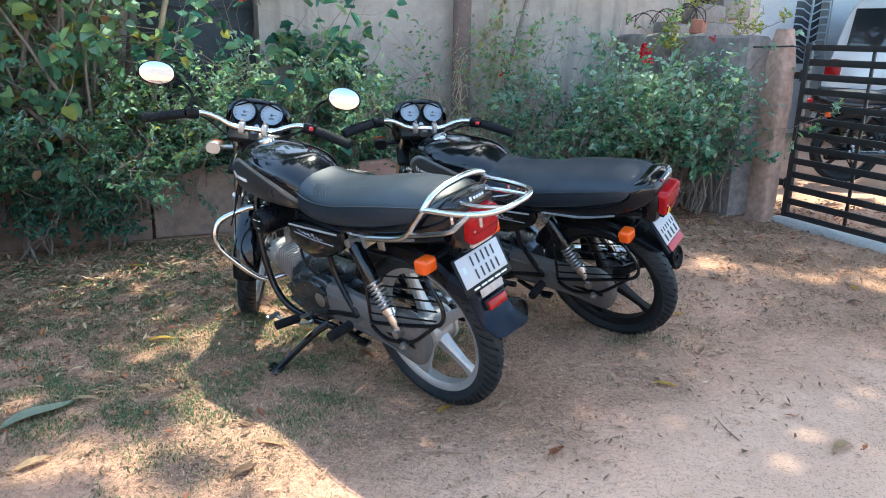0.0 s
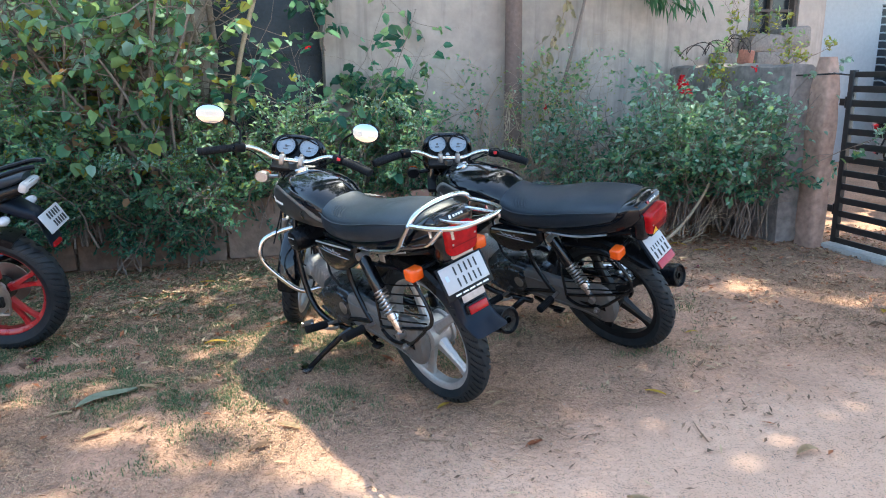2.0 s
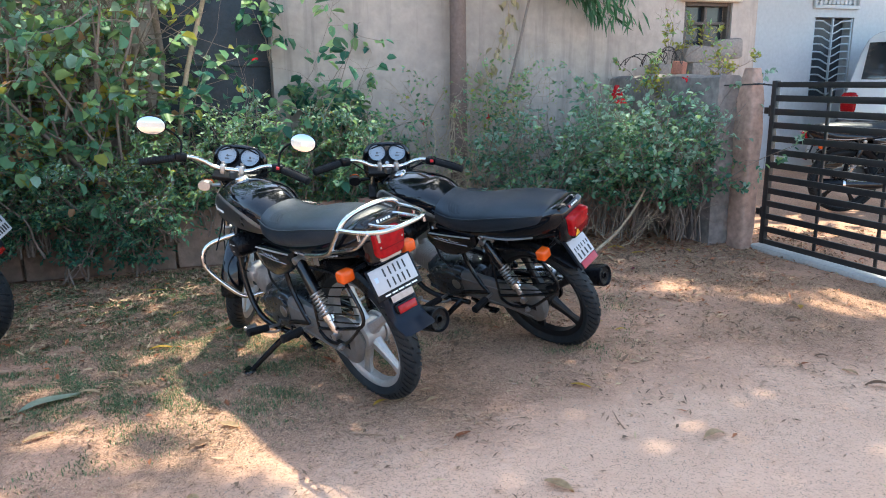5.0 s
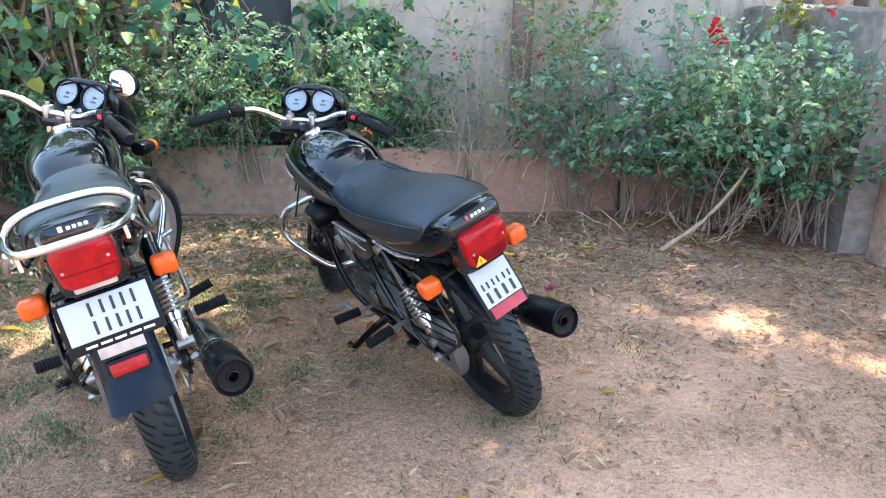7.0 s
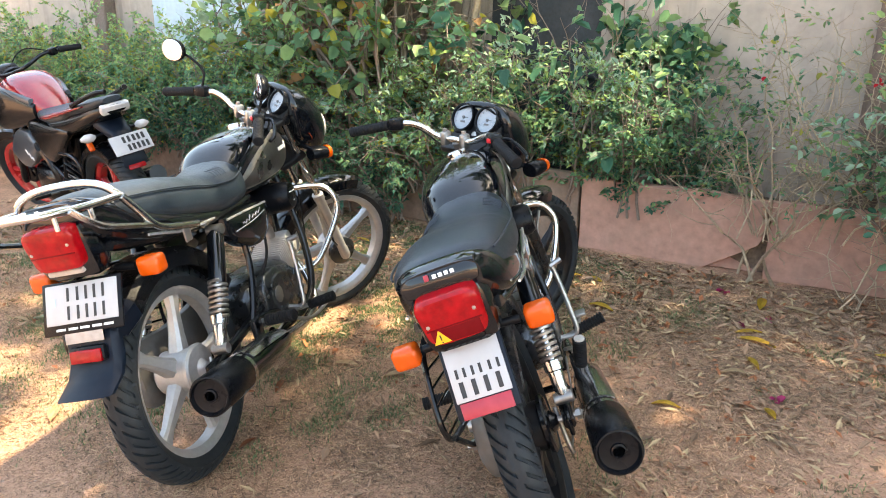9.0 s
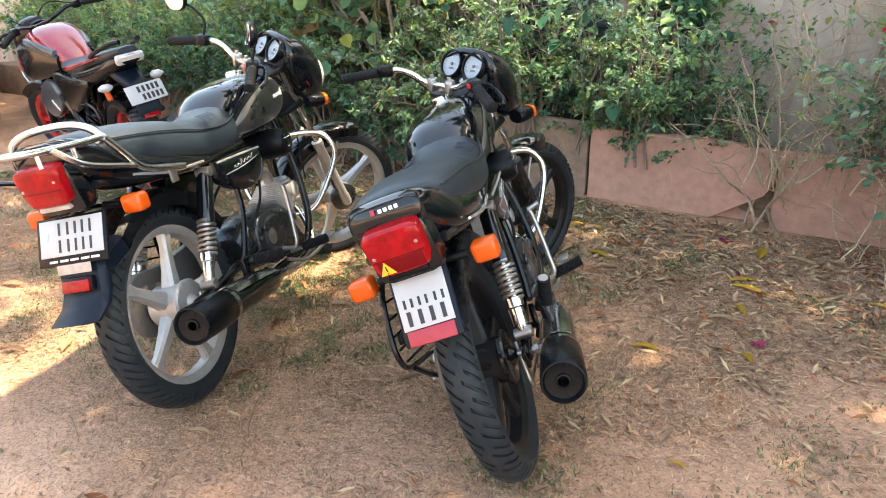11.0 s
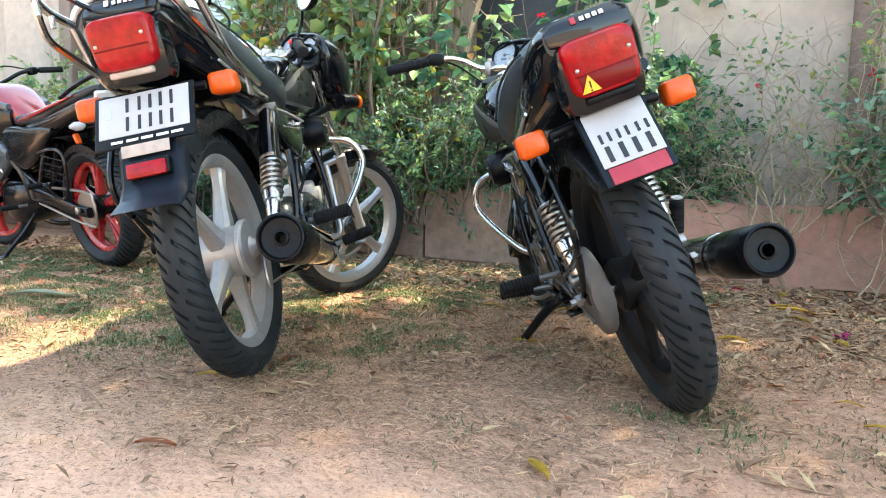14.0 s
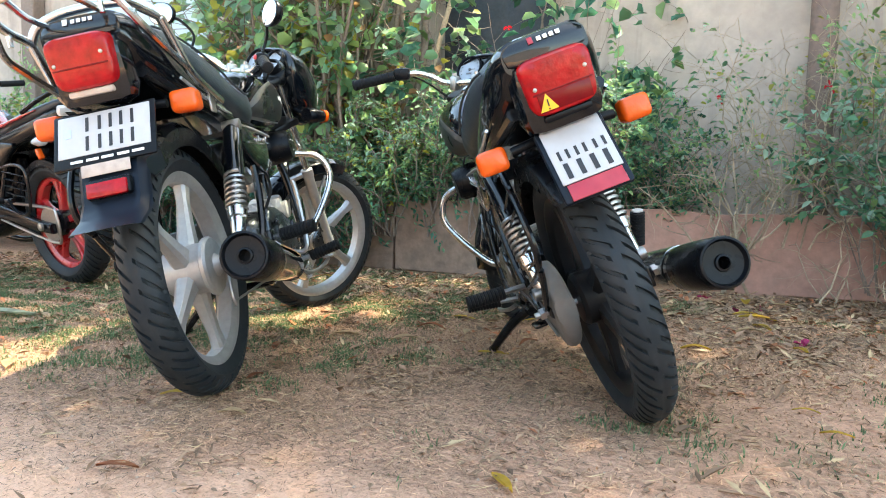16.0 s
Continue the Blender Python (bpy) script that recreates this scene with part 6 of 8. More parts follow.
    for a in range(-30, 71, 8):
        r = 0.335
        c = Vector((r * math.sin(radians(a)), 0, R + r * math.cos(radians(a))))
        d = (Vector((0, 0, R)) - c).normalized()
        prof = [(-0.075, 0.045), (-0.07, 0.012), (0, 0), (0.07, 0.012), (0.075, 0.045)]
        rings.append([c + Vector((0, y, 0)) + d * t for y, t in prof] + [c + Vector((0, y * 0.95, 0)) + d * (t + 0.004) for y, t in reversed(prof)])
    skin(bm, rings)
    part("rear_hugger", bm, PLASTIC, bike)
    bm = fresh()
    tube(bm, [(0.22, 0.17, 0.62), (0.02, 0.19, 0.64), (-0.08, 0.19, 0.60), (-0.05, 0.19, 0.42), (0.08, 0.185, 0.40), (0.20, 0.17, 0.46)], 0.008, 8, 5)
    rail = part("side_guard", bm, FRAME, bike)
    for k in range(4):
        bm = fresh()
        tube(bm, [(0.19, 0.172, 0.50 + 0.035 * k), (-0.06, 0.19, 0.48 + 0.035 * k)], 0.004, 6, 1)
        part("bar", bm, FRAME, rail)
    # stand
    bm = fresh()
    tube(bm, [(0.52, 0.12, 0.28), (0.56, 0.19, 0.18), (0.60, 0.29, 0.075)], 0.012, 8, 3)
    rbox(bm, (0.61, 0.30, 0.074), (0.07, 0.05, 0.012), 0.004, (-13, 0, 0))
    part("side_stand", bm, FRAME, bike)
    # front end
    ax = Vector((-0.43, 0, 0.90)).normalized()
    for s in (-1, 1):
        bm = fresh()
        low = Vector((1.31, s * 0.095, 0.30))
        lathe(bm, [(-0.03, 0.02), (0.0, 0.026), (0.34, 0.026), (0.345, 0.019), (0.70, 0.019)], low, ax, 14)
        part("fork_leg", bm, FRAME, bike, "", S)
    bm = fresh()
    rings = []
    for a in range(-40, 85, 8):
        r = 0.330
        c = Vector((1.325 - r * math.sin(radians(a)), 0, 0.30 + r * math.cos(radians(a))))
        d = (Vector((1.325, 0, 0.30)) - c).normalized()
        prof = [(-0.062, 0.06), (-0.06, 0.015), (0, -0.004), (0.06, 0.015), (0.062, 0.06)]
        rings.append([c + Vector((0, y, 0)) + d * t for y, t in prof] + [c + Vector((0, y * 0.95, 0)) + d * (t + 0.004) for y, t in reversed(prof)])
    skin(bm, rings)
    part("front_mudguard", bm, DULL_BLACK, bike, "", S)
    bm = fresh()
    skin(bm, [oval(x, z, hw, hh, 2.5, 22) for x, z, hw, hh in smooth_rows([(1.04, 0.95, 0.08, 0.05), (1.12, 0.93, 0.11, 0.10), (1.21, 0.88, 0.11, 0.11), (1.27, 0.84, 0.07, 0.07)], 3)])
    part("headlamp_cowl", bm, DULL_BLACK, bike, "", S)
    bm = fresh()
    half = [(0.985, 0, 0.985), (0.985, 0.08, 0.990), (0.955, 0.18, 1.020), (0.91, 0.26, 1.015), (0.86, 0.37, 0.995)]
    tube(bm, [(x, -y, z) for x, y, z in reversed(half[1:])] + half, 0.011, 8, 5)
    bar = part("handlebar", bm, FRAME, bike, "", S)
    for s in (-1, 1):
        bm = fresh()
        tube(bm, [(0.905, s * 0.268, 1.015), (0.852, s * 0.385, 0.994)], 0.018, 12, 1)
        tube(bm, [(0.95, s * 0.25, 1.02), (0.96, s * 0.30, 1.02), (0.915, s * 0.39, 1.00)], 0.007, 8, 4)
        part("grip", bm, RUBBER, bar, "", S)
        bm = fresh()
        rbox(bm, (0.925, s * 0.235, 1.018), (0.05, 0.045, 0.045), 0.01)
        part("switch_block", bm, PLASTIC, bar, "", S)
    bm = fresh()
    rbox(bm, (1.07, 0, 0.985), (0.05, 0.13, 0.07), 0.015, (0, 40, 0))
    part("instrument_console", bm, PLASTIC, bike, "", S)
    bm = fresh()
    for pts in ([(0.93, 0.22, 1.03), (1.05, 0.14, 1.06), (1.10, 0.04, 0.95), (1.05, 0.05, 0.80)], [(0.93, -0.22, 1.03), (1.05, -0.13, 1.07), (1.12, -0.04, 0.95), (1.20, -0.09, 0.62), (1.26, -0.09, 0.42)]):
        tube(bm, pts, 0.004, 6, 5)
    part("control_cable", bm, RUBBER, bike, "", S)
    return bike


sport(bike_pose(-2.40, 2.335, 195.5, 10.5), "red and black sport motorcycle with glossy red wheels")


# ---- cars ----
def car(m, label, paint, bumper, length, width, height, roof_from, roof_to, name="car"):
    """A car with its rear at x=0 and its nose at x=length; y to its left."""
    c = thing(name, m, label, "car", "parked cars")
    hw = width / 2
    belt = height * 0.58
    low = 0.24
    bm = fresh()
    rows = smooth_rows([(0.03, 0.58, hw * 0.84, 0.20, 4), (0.07, 0.60, hw * 0.93, 0.30, 4), (0.25, 0.60, hw * 0.99, 0.34, 4.5), (length * 0.35, 0.59, hw, 0.36, 5), (length * 0.62, 0.58, hw, 0.35, 5),
                        (length * 0.74, 0.57, hw * 0.98, 0.32, 4.5), (length * 0.9, 0.53, hw * 0.93, 0.25, 4), (length * 0.98, 0.50, hw * 0.80, 0.18, 3.5), (length, 0.49, hw * 0.60, 0.10, 3)], 4)
    skin(bm, [oval(x, z + (belt - 0.93), w, h, p, 40) for x, z, w, h, p in rows])
    part("body", bm, paint, c)
    bm = fresh()
    gh = height - belt
    rows = smooth_rows([(0.06, belt, hw * 0.86, 0.05, 4), (roof_from, belt + gh * 0.45, hw * 0.84, gh * 0.46, 4), (roof_from + 0.35, belt + gh * 0.50, hw * 0.83, gh * 0.50, 4), (roof_to - 0.2, belt + gh * 0.49, hw * 0.83, gh * 0.50, 4),
                        (roof_to + 0.1, belt + gh * 0.44, hw * 0.83, gh * 0.44, 4), (length * 0.72, belt, hw * 0.84, 0.06, 4)], 4)
    skin(bm, [oval(x, z, w, h, p, 40) for x, z, w, h, p in rows])
    part("cabin", bm, paint, c)
    tint = material("tinted_car_glass", (0.02, 0.025, 0.03), 0.05, coat=0.5)
    for s in (-1, 1):
        for a, b in ((roof_from + 0.18, (roof_from + roof_to) / 2 - 0.04), ((roof_from + roof_to) / 2 + 0.04, roof_to + 0.12)):
            bm = fresh()
            rbox(bm, ((a + b) / 2, s * hw * 0.845, belt + gh * 0.46), (b - a, 0.012, gh * 0.56), 0.02, (s * 9, 0, 0))
            part("side_window", bm, tint, c)
    bm = fresh()
    rbox(bm, (roof_from * 0.50 - 0.005, 0, belt + gh * 0.50), (0.02, width * 0.68, gh * 0.62), 0.01, (0, math.degrees(math.atan2(roof_from * 0.55, gh * 0.8)), 0))
    part("rear_window", bm, tint, c)
    bm = fresh()
    rbox(bm, ((roof_to + length * 0.72) / 2 + 0.06, 0, belt + gh * 0.50), (0.02, width * 0.70, gh * 0.85), 0.01, (0, -math.degrees(math.atan2(length * 0.72 - roof_to, gh)), 0))
    part("windscreen", bm, tint, c)
    # rear bumper
    bm = fresh()
    rows = []
    for i in range(17):
        a = -1 + 2 * i / 16
        y = a * hw * 0.985
        x = -0.055 + 0.10 * abs(a) ** 4 + 0.05 * abs(a) ** 12
        rows.append([Vector((x + dx, y * k, z)) for dx, k, z in ((0.0, 0.985, 0.745), (-0.05, 1, 0.72), (-0.075, 1.005, 0.62), (-0.075, 1.005, 0.46), (-0.05, 1, 0.33), (0.0, 0.985, 0.25), (0.30, 1.012, 0.25), (0.30, 1.012, 0.72))])
    skin(bm, rows)
    bp = part("rear_bumper", bm, bumper, c)
    for s in (-1, 1):
        bm = fresh()
        tube(bm, [(-0.132 + 0.10 * abs(a) ** 4, s * a * hw * 0.96, 0.36 + 0.05 * abs(a)) for a in (0.9, 0.6, 0.3)], [0.010, 0.007, 0.003], 6, 4)
        part("trim", bm, STEEL, bp)
    bm = fresh()
    tube(bm, [(-0.128 + 0.10 * abs(a) ** 4, a * hw * 0.96, 0.655) for a in (-0.85, -0.5, 0, 0.5, 0.85)], 0.012, 8, 4)
    part("ridge", bm, bumper, bp)
    bm = fresh()
    rbox(bm, (-0.136, -0.08, 0.47), (0.012, 0.50, 0.115), 0.003)
    part("number_plate", bm, PLATE, c, "white plate with a dark row")
    bm = fresh()
    for k in range(9):
        rbox(bm, (-0.1435, 0.12 - 0.05 * k, 0.47), (0.004, 0.030, 0.065), 0.001, None, 1)
    part("marking", bm, INK, c)
    for s in (-1, 1):
        bm = fresh()
        rows = [[Vector((x, s * (hw * 0.80 + w * math.copysign(abs(math.cos(a)) ** 0.5, math.cos(a)) * 0.5), 0.96 + math.copysign(abs(math.sin(a)) ** 0.5, math.sin(a)) * h)) for a in (2 * math.pi * j / 16 for j in range(16))] for x, w, h in ((0.13, 0.22, 0.15), (0.02, 0.20, 0.14), (-0.005, 0.15, 0.11))]
        skin(bm, rows)
        part("tail_lamp", bm, RED_LENS, c, "red tail lamp")
        for x in (length * 0.19, length * 0.80):
            bm = fresh()
            lathe(bm, [(-0.085, 0.15), (-0.085, 0.175), (0.0, 0.19), (0.07, 0.175), (0.075, 0.13), (0.06, 0.03)], (x, s * (hw - 0.10), 0.285), (0, s, 0), 28)
            wl = part("wheel", bm, STEEL, c)
            bm = fresh()
            lathe(bm, [(-0.09, 0.18), (-0.095, 0.25), (-0.07, 0.283), (0.06, 0.283), (0.085, 0.25), (0.08, 0.18)], (x, s * (hw - 0.10), 0.285), (0, s, 0), 36)
            part("tyre", bm, TYRE, wl)
            bm = fresh()
            tube(bm, [(x - 0.33, s * (hw + 0.004), 0.30), (x - 0.24, s * (hw + 0.006), 0.54), (x, s * (hw + 0.006), 0.64), (x + 0.24, s * (hw + 0.006), 0.54), (x + 0.33, s * (hw + 0.004), 0.30)], 0.016, 8, 5)
            part("wheel_arch", bm, paint, c)
        bm = fresh()
        rbox(bm, (roof_to - 0.05, s * (hw + 0.09), belt + 0.06), (0.12, 0.16, 0.12), 0.03)
        part("door_mirror", bm, paint, c)
        bm = fresh()
        rbox(bm, (length * 0.45, s * (hw - 0.004), belt - 0.13), (0.16, 0.02, 0.03), 0.008)
        part("door_handle", bm, paint, c)
    bm = fresh()
    rbox(bm, (length * 0.5, 0, 0.26), (length * 0.86, width * 0.86, 0.10), 0.03)
    part("underbody", bm, PLASTIC, c)
    return c


CAR_WHITE = material("white_car_paint", (0.72, 0.72, 0.73), 0.14, coat=0.7, vary=0.03, dust=0.06, scale=4)
CAR_DARK = material("dark_bumper_plastic", (0.010, 0.014, 0.020), 0.28, spec=0.35, dust=0.03, scale=6)
car(pose(-4.45, 0.62, 0, 0, 0, 183), "white hatchback with dark rear bumper, parked on the dirt", CAR_WHITE, CAR_DARK, 3.55, 1.62, 1.48, 0.45, 2.1)
car(WALL @ pose(7.7, 1.15, 0, 0, 0, 18), "white van parked before the house beyond the gate", CAR_WHITE, CAR_DARK, 4.0, 1.66, 1.90, 0.35, 2.9, "van")
copy_thing(second_bike, WALL @ pose(5.15, -0.25, 0, 0, -9, -35))

# ---- plants ----
def leaf_material(name, base, vary=0.35, rough=0.5):
    return material(name, base, rough, vary=0.12, scale=3, fine=30, island=vary, sub=0.50, spec=0.3)


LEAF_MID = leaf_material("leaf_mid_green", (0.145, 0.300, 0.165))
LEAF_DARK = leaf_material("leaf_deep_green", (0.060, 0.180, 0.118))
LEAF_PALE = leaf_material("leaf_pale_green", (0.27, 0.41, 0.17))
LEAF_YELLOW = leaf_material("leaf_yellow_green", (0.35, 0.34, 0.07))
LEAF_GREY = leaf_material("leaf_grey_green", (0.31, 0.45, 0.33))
LEAF_DRY = leaf_material("leaf_dry_brown", (0.30, 0.17, 0.085), 0.4, 0.8)
BARK = material("grey_brown_bark", (0.24, 0.185, 0.15), 0.9, vary=0.3, scale=14, fine=70, bump=0.003, bump_scale=60)
TWIG = material("pale_dry_twig", (0.42, 0.315, 0.215), 0.9, vary=0.3, scale=14, island=0.3)
FLOWER_RED = leaf_material("red_petal", (0.55, 0.010, 0.022), 0.25)


class Twigs:
    """Gathers thin three-sided stems into one mesh."""

    def __init__(self):
        self.v, self.f = [], []

    def add(self, pts, r0, r1, sides=4):
        base = len(self.v)
        n = len(pts)
        for i, p in enumerate(pts):
            d = (pts[min(i + 1, n - 1)] - pts[max(i - 1, 0)])
            if d.length < 1e-6:
                d = Vector((0, 0, 1))
            d.normalize()
            a = d.orthogonal().normalized()
            b = d.cross(a)
            r = r0 + (r1 - r0) * i / max(n - 1, 1)
            for k in range(sides):
                q = 2 * math.pi * k / sides
                self.v.append(p + (a * math.cos(q) + b * math.sin(q)) * r)
        for i in range(n - 1):
            for k in range(sides):
                self.f.append((base + i * sides + k, base + i * sides + (k + 1) % sides, base + (i + 1) * sides + (k + 1) % sides, base + (i + 1) * sides + k))

    def make(self, name, mat, parent):
        return raw(name, [tuple(v) for v in self.v], self.f, mat, parent, True)


def leaf_mesh(name, pos, direction, size, aspect, mat, parent, rng, droop=0.2, round_=False):
    """Folded leaves: one small mesh with each leaf its own island."""
    n = len(pos)
    if n == 0:
        return None
    pos = np.asarray(pos, float)
    d = np.asarray(direction, float) + rng.normal(0, 0.55, (n, 3))
    d[:, 2] -= droop
    d /= np.linalg.norm(d, axis=1)[:, None] + 1e-9
    up = rng.normal(0, 0.6, (n, 3)) + np.array([0, 0, 1.0])
    side = np.cross(d, up)
    side /= np.linalg.norm(side, axis=1)[:, None] + 1e-9
    nrm = np.cross(side, d)
    L = (size * rng.uniform(0.6, 1.35, n))[:, None]
    W = L * aspect * rng.uniform(0.8, 1.2, n)[:, None]
    fold = W * 0.35
    if round_:
        pts = [pos, pos + d * L * 0.30 + side * W * 0.46 + nrm * fold * 0.7, pos + d * L * 0.72 + side * W * 0.38 + nrm * fold * 0.6, pos + d * L - nrm * L * 0.10,
               pos + d * L * 0.72 - side * W * 0.38 + nrm * fold * 0.6, pos + d * L * 0.30 - side * W * 0.46 + nrm * fold * 0.7]
        quads = [(0, 1, 2, 3), (0, 3, 4, 5)]
    else:
        pts = [pos, pos + d * L * 0.45 + side * W * 0.5 + nrm * fold, pos + d * L - nrm * L * 0.12, pos + d * L * 0.45 - side * W * 0.5 + nrm * fold]
        quads = [(0, 1, 2), (0, 2, 3)]
    k = len(pts)
    verts = np.stack(pts, 1).reshape(-1, 3)
    base = (np.arange(n) * k)[:, None]
    q = len(quads[0])
    faces = np.concatenate([base + np.array(f)[None] for f in quads], 0)
    me = bpy.data.meshes.new(name)
    me.vertices.add(len(verts))
    me.vertices.foreach_set("co", verts.astype(np.float32).ravel())
    me.loops.add(faces.size)
    me.loops.foreach_set("vertex_index", faces.astype(np.int32).ravel())
    me.polygons.add(len(faces))
    me.polygons.foreach_set("loop_start", (np.arange(len(faces)) * q).astype(np.int32))
    me.update(calc_edges=True)
    me.materials.append(mat)
    ob = new(name, me)
    if parent is not None:
        ob.parent = parent
    return ob


def grow(base, way, length, rnd, wander=0.25, lift=0.0, steps=7):
    p, d = Vector(base), Vector(way).normalized()
    pts = [p.copy()]
    for _ in range(steps):
        d = (d + Vector((rnd.gauss(0, wander), rnd.gauss(0, wander), rnd.gauss(0, wander * 0.7) + lift))).normalized()
        p = p + d * (length / steps)
        pts.append(p.copy())
    return pts


def shrub(u, v, z, height, spread, seed, label, stems=9, shoots=7, leaves=26, size=0.035, aspect=0.5, mats=((LEAF_MID, 0.6), (LEAF_PALE, 0.25), (LEAF_DARK, 0.15)), lean=(0, 0, 0),
          wander=0.22, bare=0.15, name="shrub", category="shrub", round_=False, lift=0.02, group="hedge shrubs", stem_r=0.008, wood=None, droop=0.2, keep=None):
    """A many-stemmed shrub: stems, side shoots, and leaves along them. keep(p) may refuse a leaf's place."""
    rnd = random.Random(seed)
    rng = np.random.default_rng(seed)
    root = thing(name, WALL @ pose(u, -v, z), label, category, group)
    tw = Twigs()
    spots, ways = [], []
    for i in range(stems):
        a = rnd.uniform(0, 2 * math.pi)
        tilt = rnd.uniform(0.1, 1.0) * spread / max(height, 0.1)
        way = Vector((math.cos(a) * tilt + lean[0], math.sin(a) * tilt * 0.8 + lean[1], 1 + lean[2]))
        ln = height * rnd.uniform(0.65, 1.12) * math.sqrt(1 + tilt * tilt * 0.5)
        pts = grow((rnd.uniform(-1, 1) * spread * 0.25, rnd.uniform(-1, 1) * 0.10, 0), way, ln, rnd, wander, lift, 9)
        tw.add(pts, stem_r * rnd.uniform(0.7, 1.3), stem_r * 0.25)
        for j in range(shoots):
            f = rnd.uniform(0.22, 1.0)
            k = min(int(f * 9), 8)
            b = pts[k].lerp(pts[k + 1], rnd.random())
            sd = Vector((rnd.gauss(0, 1), rnd.gauss(0, 0.9), rnd.gauss(0.35, 0.55)))
            sp = grow(b, sd, height * rnd.uniform(0.14, 0.36), rnd, 0.30, lift, 5)
            tw.add(sp, stem_r * 0.35, stem_r * 0.12, 3)
            if rnd.random() < bare:
                continue
            for _ in range(int(leaves * rnd.uniform(0.5, 1.4))):
                g = rnd.uniform(0.1, 1.0) * 4.999
                q = sp[int(g)].lerp(sp[int(g) + 1], g % 1) + Vector((rnd.gauss(0, 0.012), rnd.gauss(0, 0.012), rnd.gauss(0, 0.012)))
                if keep and not keep(q):
                    continue
                spots.append(q)
                ways.append((sp[-1] - sp[0]).normalized() + Vector((rnd.gauss(0, 0.6), rnd.gauss(0, 0.6), rnd.gauss(0, 0.4))))
    tw.make("stem", wood or BARK, root)
    if spots:
        spots = np.array([tuple(p) for p in spots])
        ways = np.array([tuple(p) for p in ways])
        # leaf tones follow height, with scatter: palest material on top, darkest at the bottom
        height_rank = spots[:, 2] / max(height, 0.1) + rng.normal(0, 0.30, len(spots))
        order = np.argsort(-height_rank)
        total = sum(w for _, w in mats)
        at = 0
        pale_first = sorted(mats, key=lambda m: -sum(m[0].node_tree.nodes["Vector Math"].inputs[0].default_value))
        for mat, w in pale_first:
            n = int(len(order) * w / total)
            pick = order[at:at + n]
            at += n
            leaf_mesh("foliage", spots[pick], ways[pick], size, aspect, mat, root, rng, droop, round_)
    return root


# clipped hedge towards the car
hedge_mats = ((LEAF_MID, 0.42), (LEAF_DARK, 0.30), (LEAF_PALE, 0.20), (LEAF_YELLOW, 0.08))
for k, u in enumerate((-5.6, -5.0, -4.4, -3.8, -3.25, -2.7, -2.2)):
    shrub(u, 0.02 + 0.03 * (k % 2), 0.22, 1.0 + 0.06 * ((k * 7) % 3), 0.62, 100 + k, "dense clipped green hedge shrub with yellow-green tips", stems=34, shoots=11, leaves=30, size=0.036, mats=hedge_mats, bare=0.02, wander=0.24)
# climber on a cluster of old trunks
vine_mats = ((LEAF_MID, 0.26), (LEAF_GREY, 0.36), (LEAF_PALE, 0.26), (LEAF_DRY, 0.04), (LEAF_YELLOW, 0.08))
for k, (u, h, n) in enumerate(((-2.35, 1.9, 5), (-1.95, 2.6, 8), (-1.62, 2.75, 9), (-1.35, 2.5, 6))):
    shrub(u, 0.0, 0.25, h, 0.42, 130 + k, "tall climber with round grey-green leaves on old trunks", stems=n + 4, shoots=13, leaves=9, size=0.080, aspect=0.85, mats=vine_mats, round_=True, stem_r=0.016,
          category="climber", name="climber", wander=0.14, droop=0.7, bare=0.05)
# the old trunks themselves, a leaning bundle
for k, (u, v, lean_, h, r) in enumerate(((-1.50, 0.30, -0.34, 2.1, 0.040), (-1.42, 0.36, -0.26, 2.2, 0.034), (-1.36, 0.28, -0.16, 2.2, 0.030), (-1.30, 0.34, -0.05, 2.2, 0.036), (-1.22, 0.30, 0.03, 2.2, 0.026),
                                         (-1.58, 0.36, -0.42, 2.0, 0.028), (-1.12, 0.36, 0.06, 2.2, 0.030), (-1.45, 0.24, -0.22, 2.2, 0.022), (-1.02, 0.30, -0.08, 2.1, 0.020))):
    rk = random.Random(400 + k)
    tw = Twigs()
    tw.add(catmull([(lean_ * h * f + rk.gauss(0, 0.025), rk.gauss(0, 0.02), h * f) for f in (0, 0.2, 0.4, 0.6, 0.8, 1.0)], 4), r * 1.15, r * 0.7, 9)
    tr_ = thing("vine_trunk", WALL @ pose(u, v, 0.2), "old grey-brown woody vine trunk leaning by the wall", "trunk", "vine trunks")
    tw.make("stem", BARK, tr_)
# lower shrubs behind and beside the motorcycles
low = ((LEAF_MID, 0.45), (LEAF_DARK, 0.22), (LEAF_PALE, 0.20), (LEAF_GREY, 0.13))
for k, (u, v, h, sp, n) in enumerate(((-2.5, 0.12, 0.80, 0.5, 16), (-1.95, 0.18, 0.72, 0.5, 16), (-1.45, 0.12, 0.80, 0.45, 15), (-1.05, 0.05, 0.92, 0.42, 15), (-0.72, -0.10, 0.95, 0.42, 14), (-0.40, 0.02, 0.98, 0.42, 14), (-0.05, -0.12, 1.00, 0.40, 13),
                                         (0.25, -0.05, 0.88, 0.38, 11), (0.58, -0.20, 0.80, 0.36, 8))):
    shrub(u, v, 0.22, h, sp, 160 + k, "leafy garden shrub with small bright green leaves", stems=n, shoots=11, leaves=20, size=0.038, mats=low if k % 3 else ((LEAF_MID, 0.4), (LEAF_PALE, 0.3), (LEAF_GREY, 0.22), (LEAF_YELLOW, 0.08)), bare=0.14)
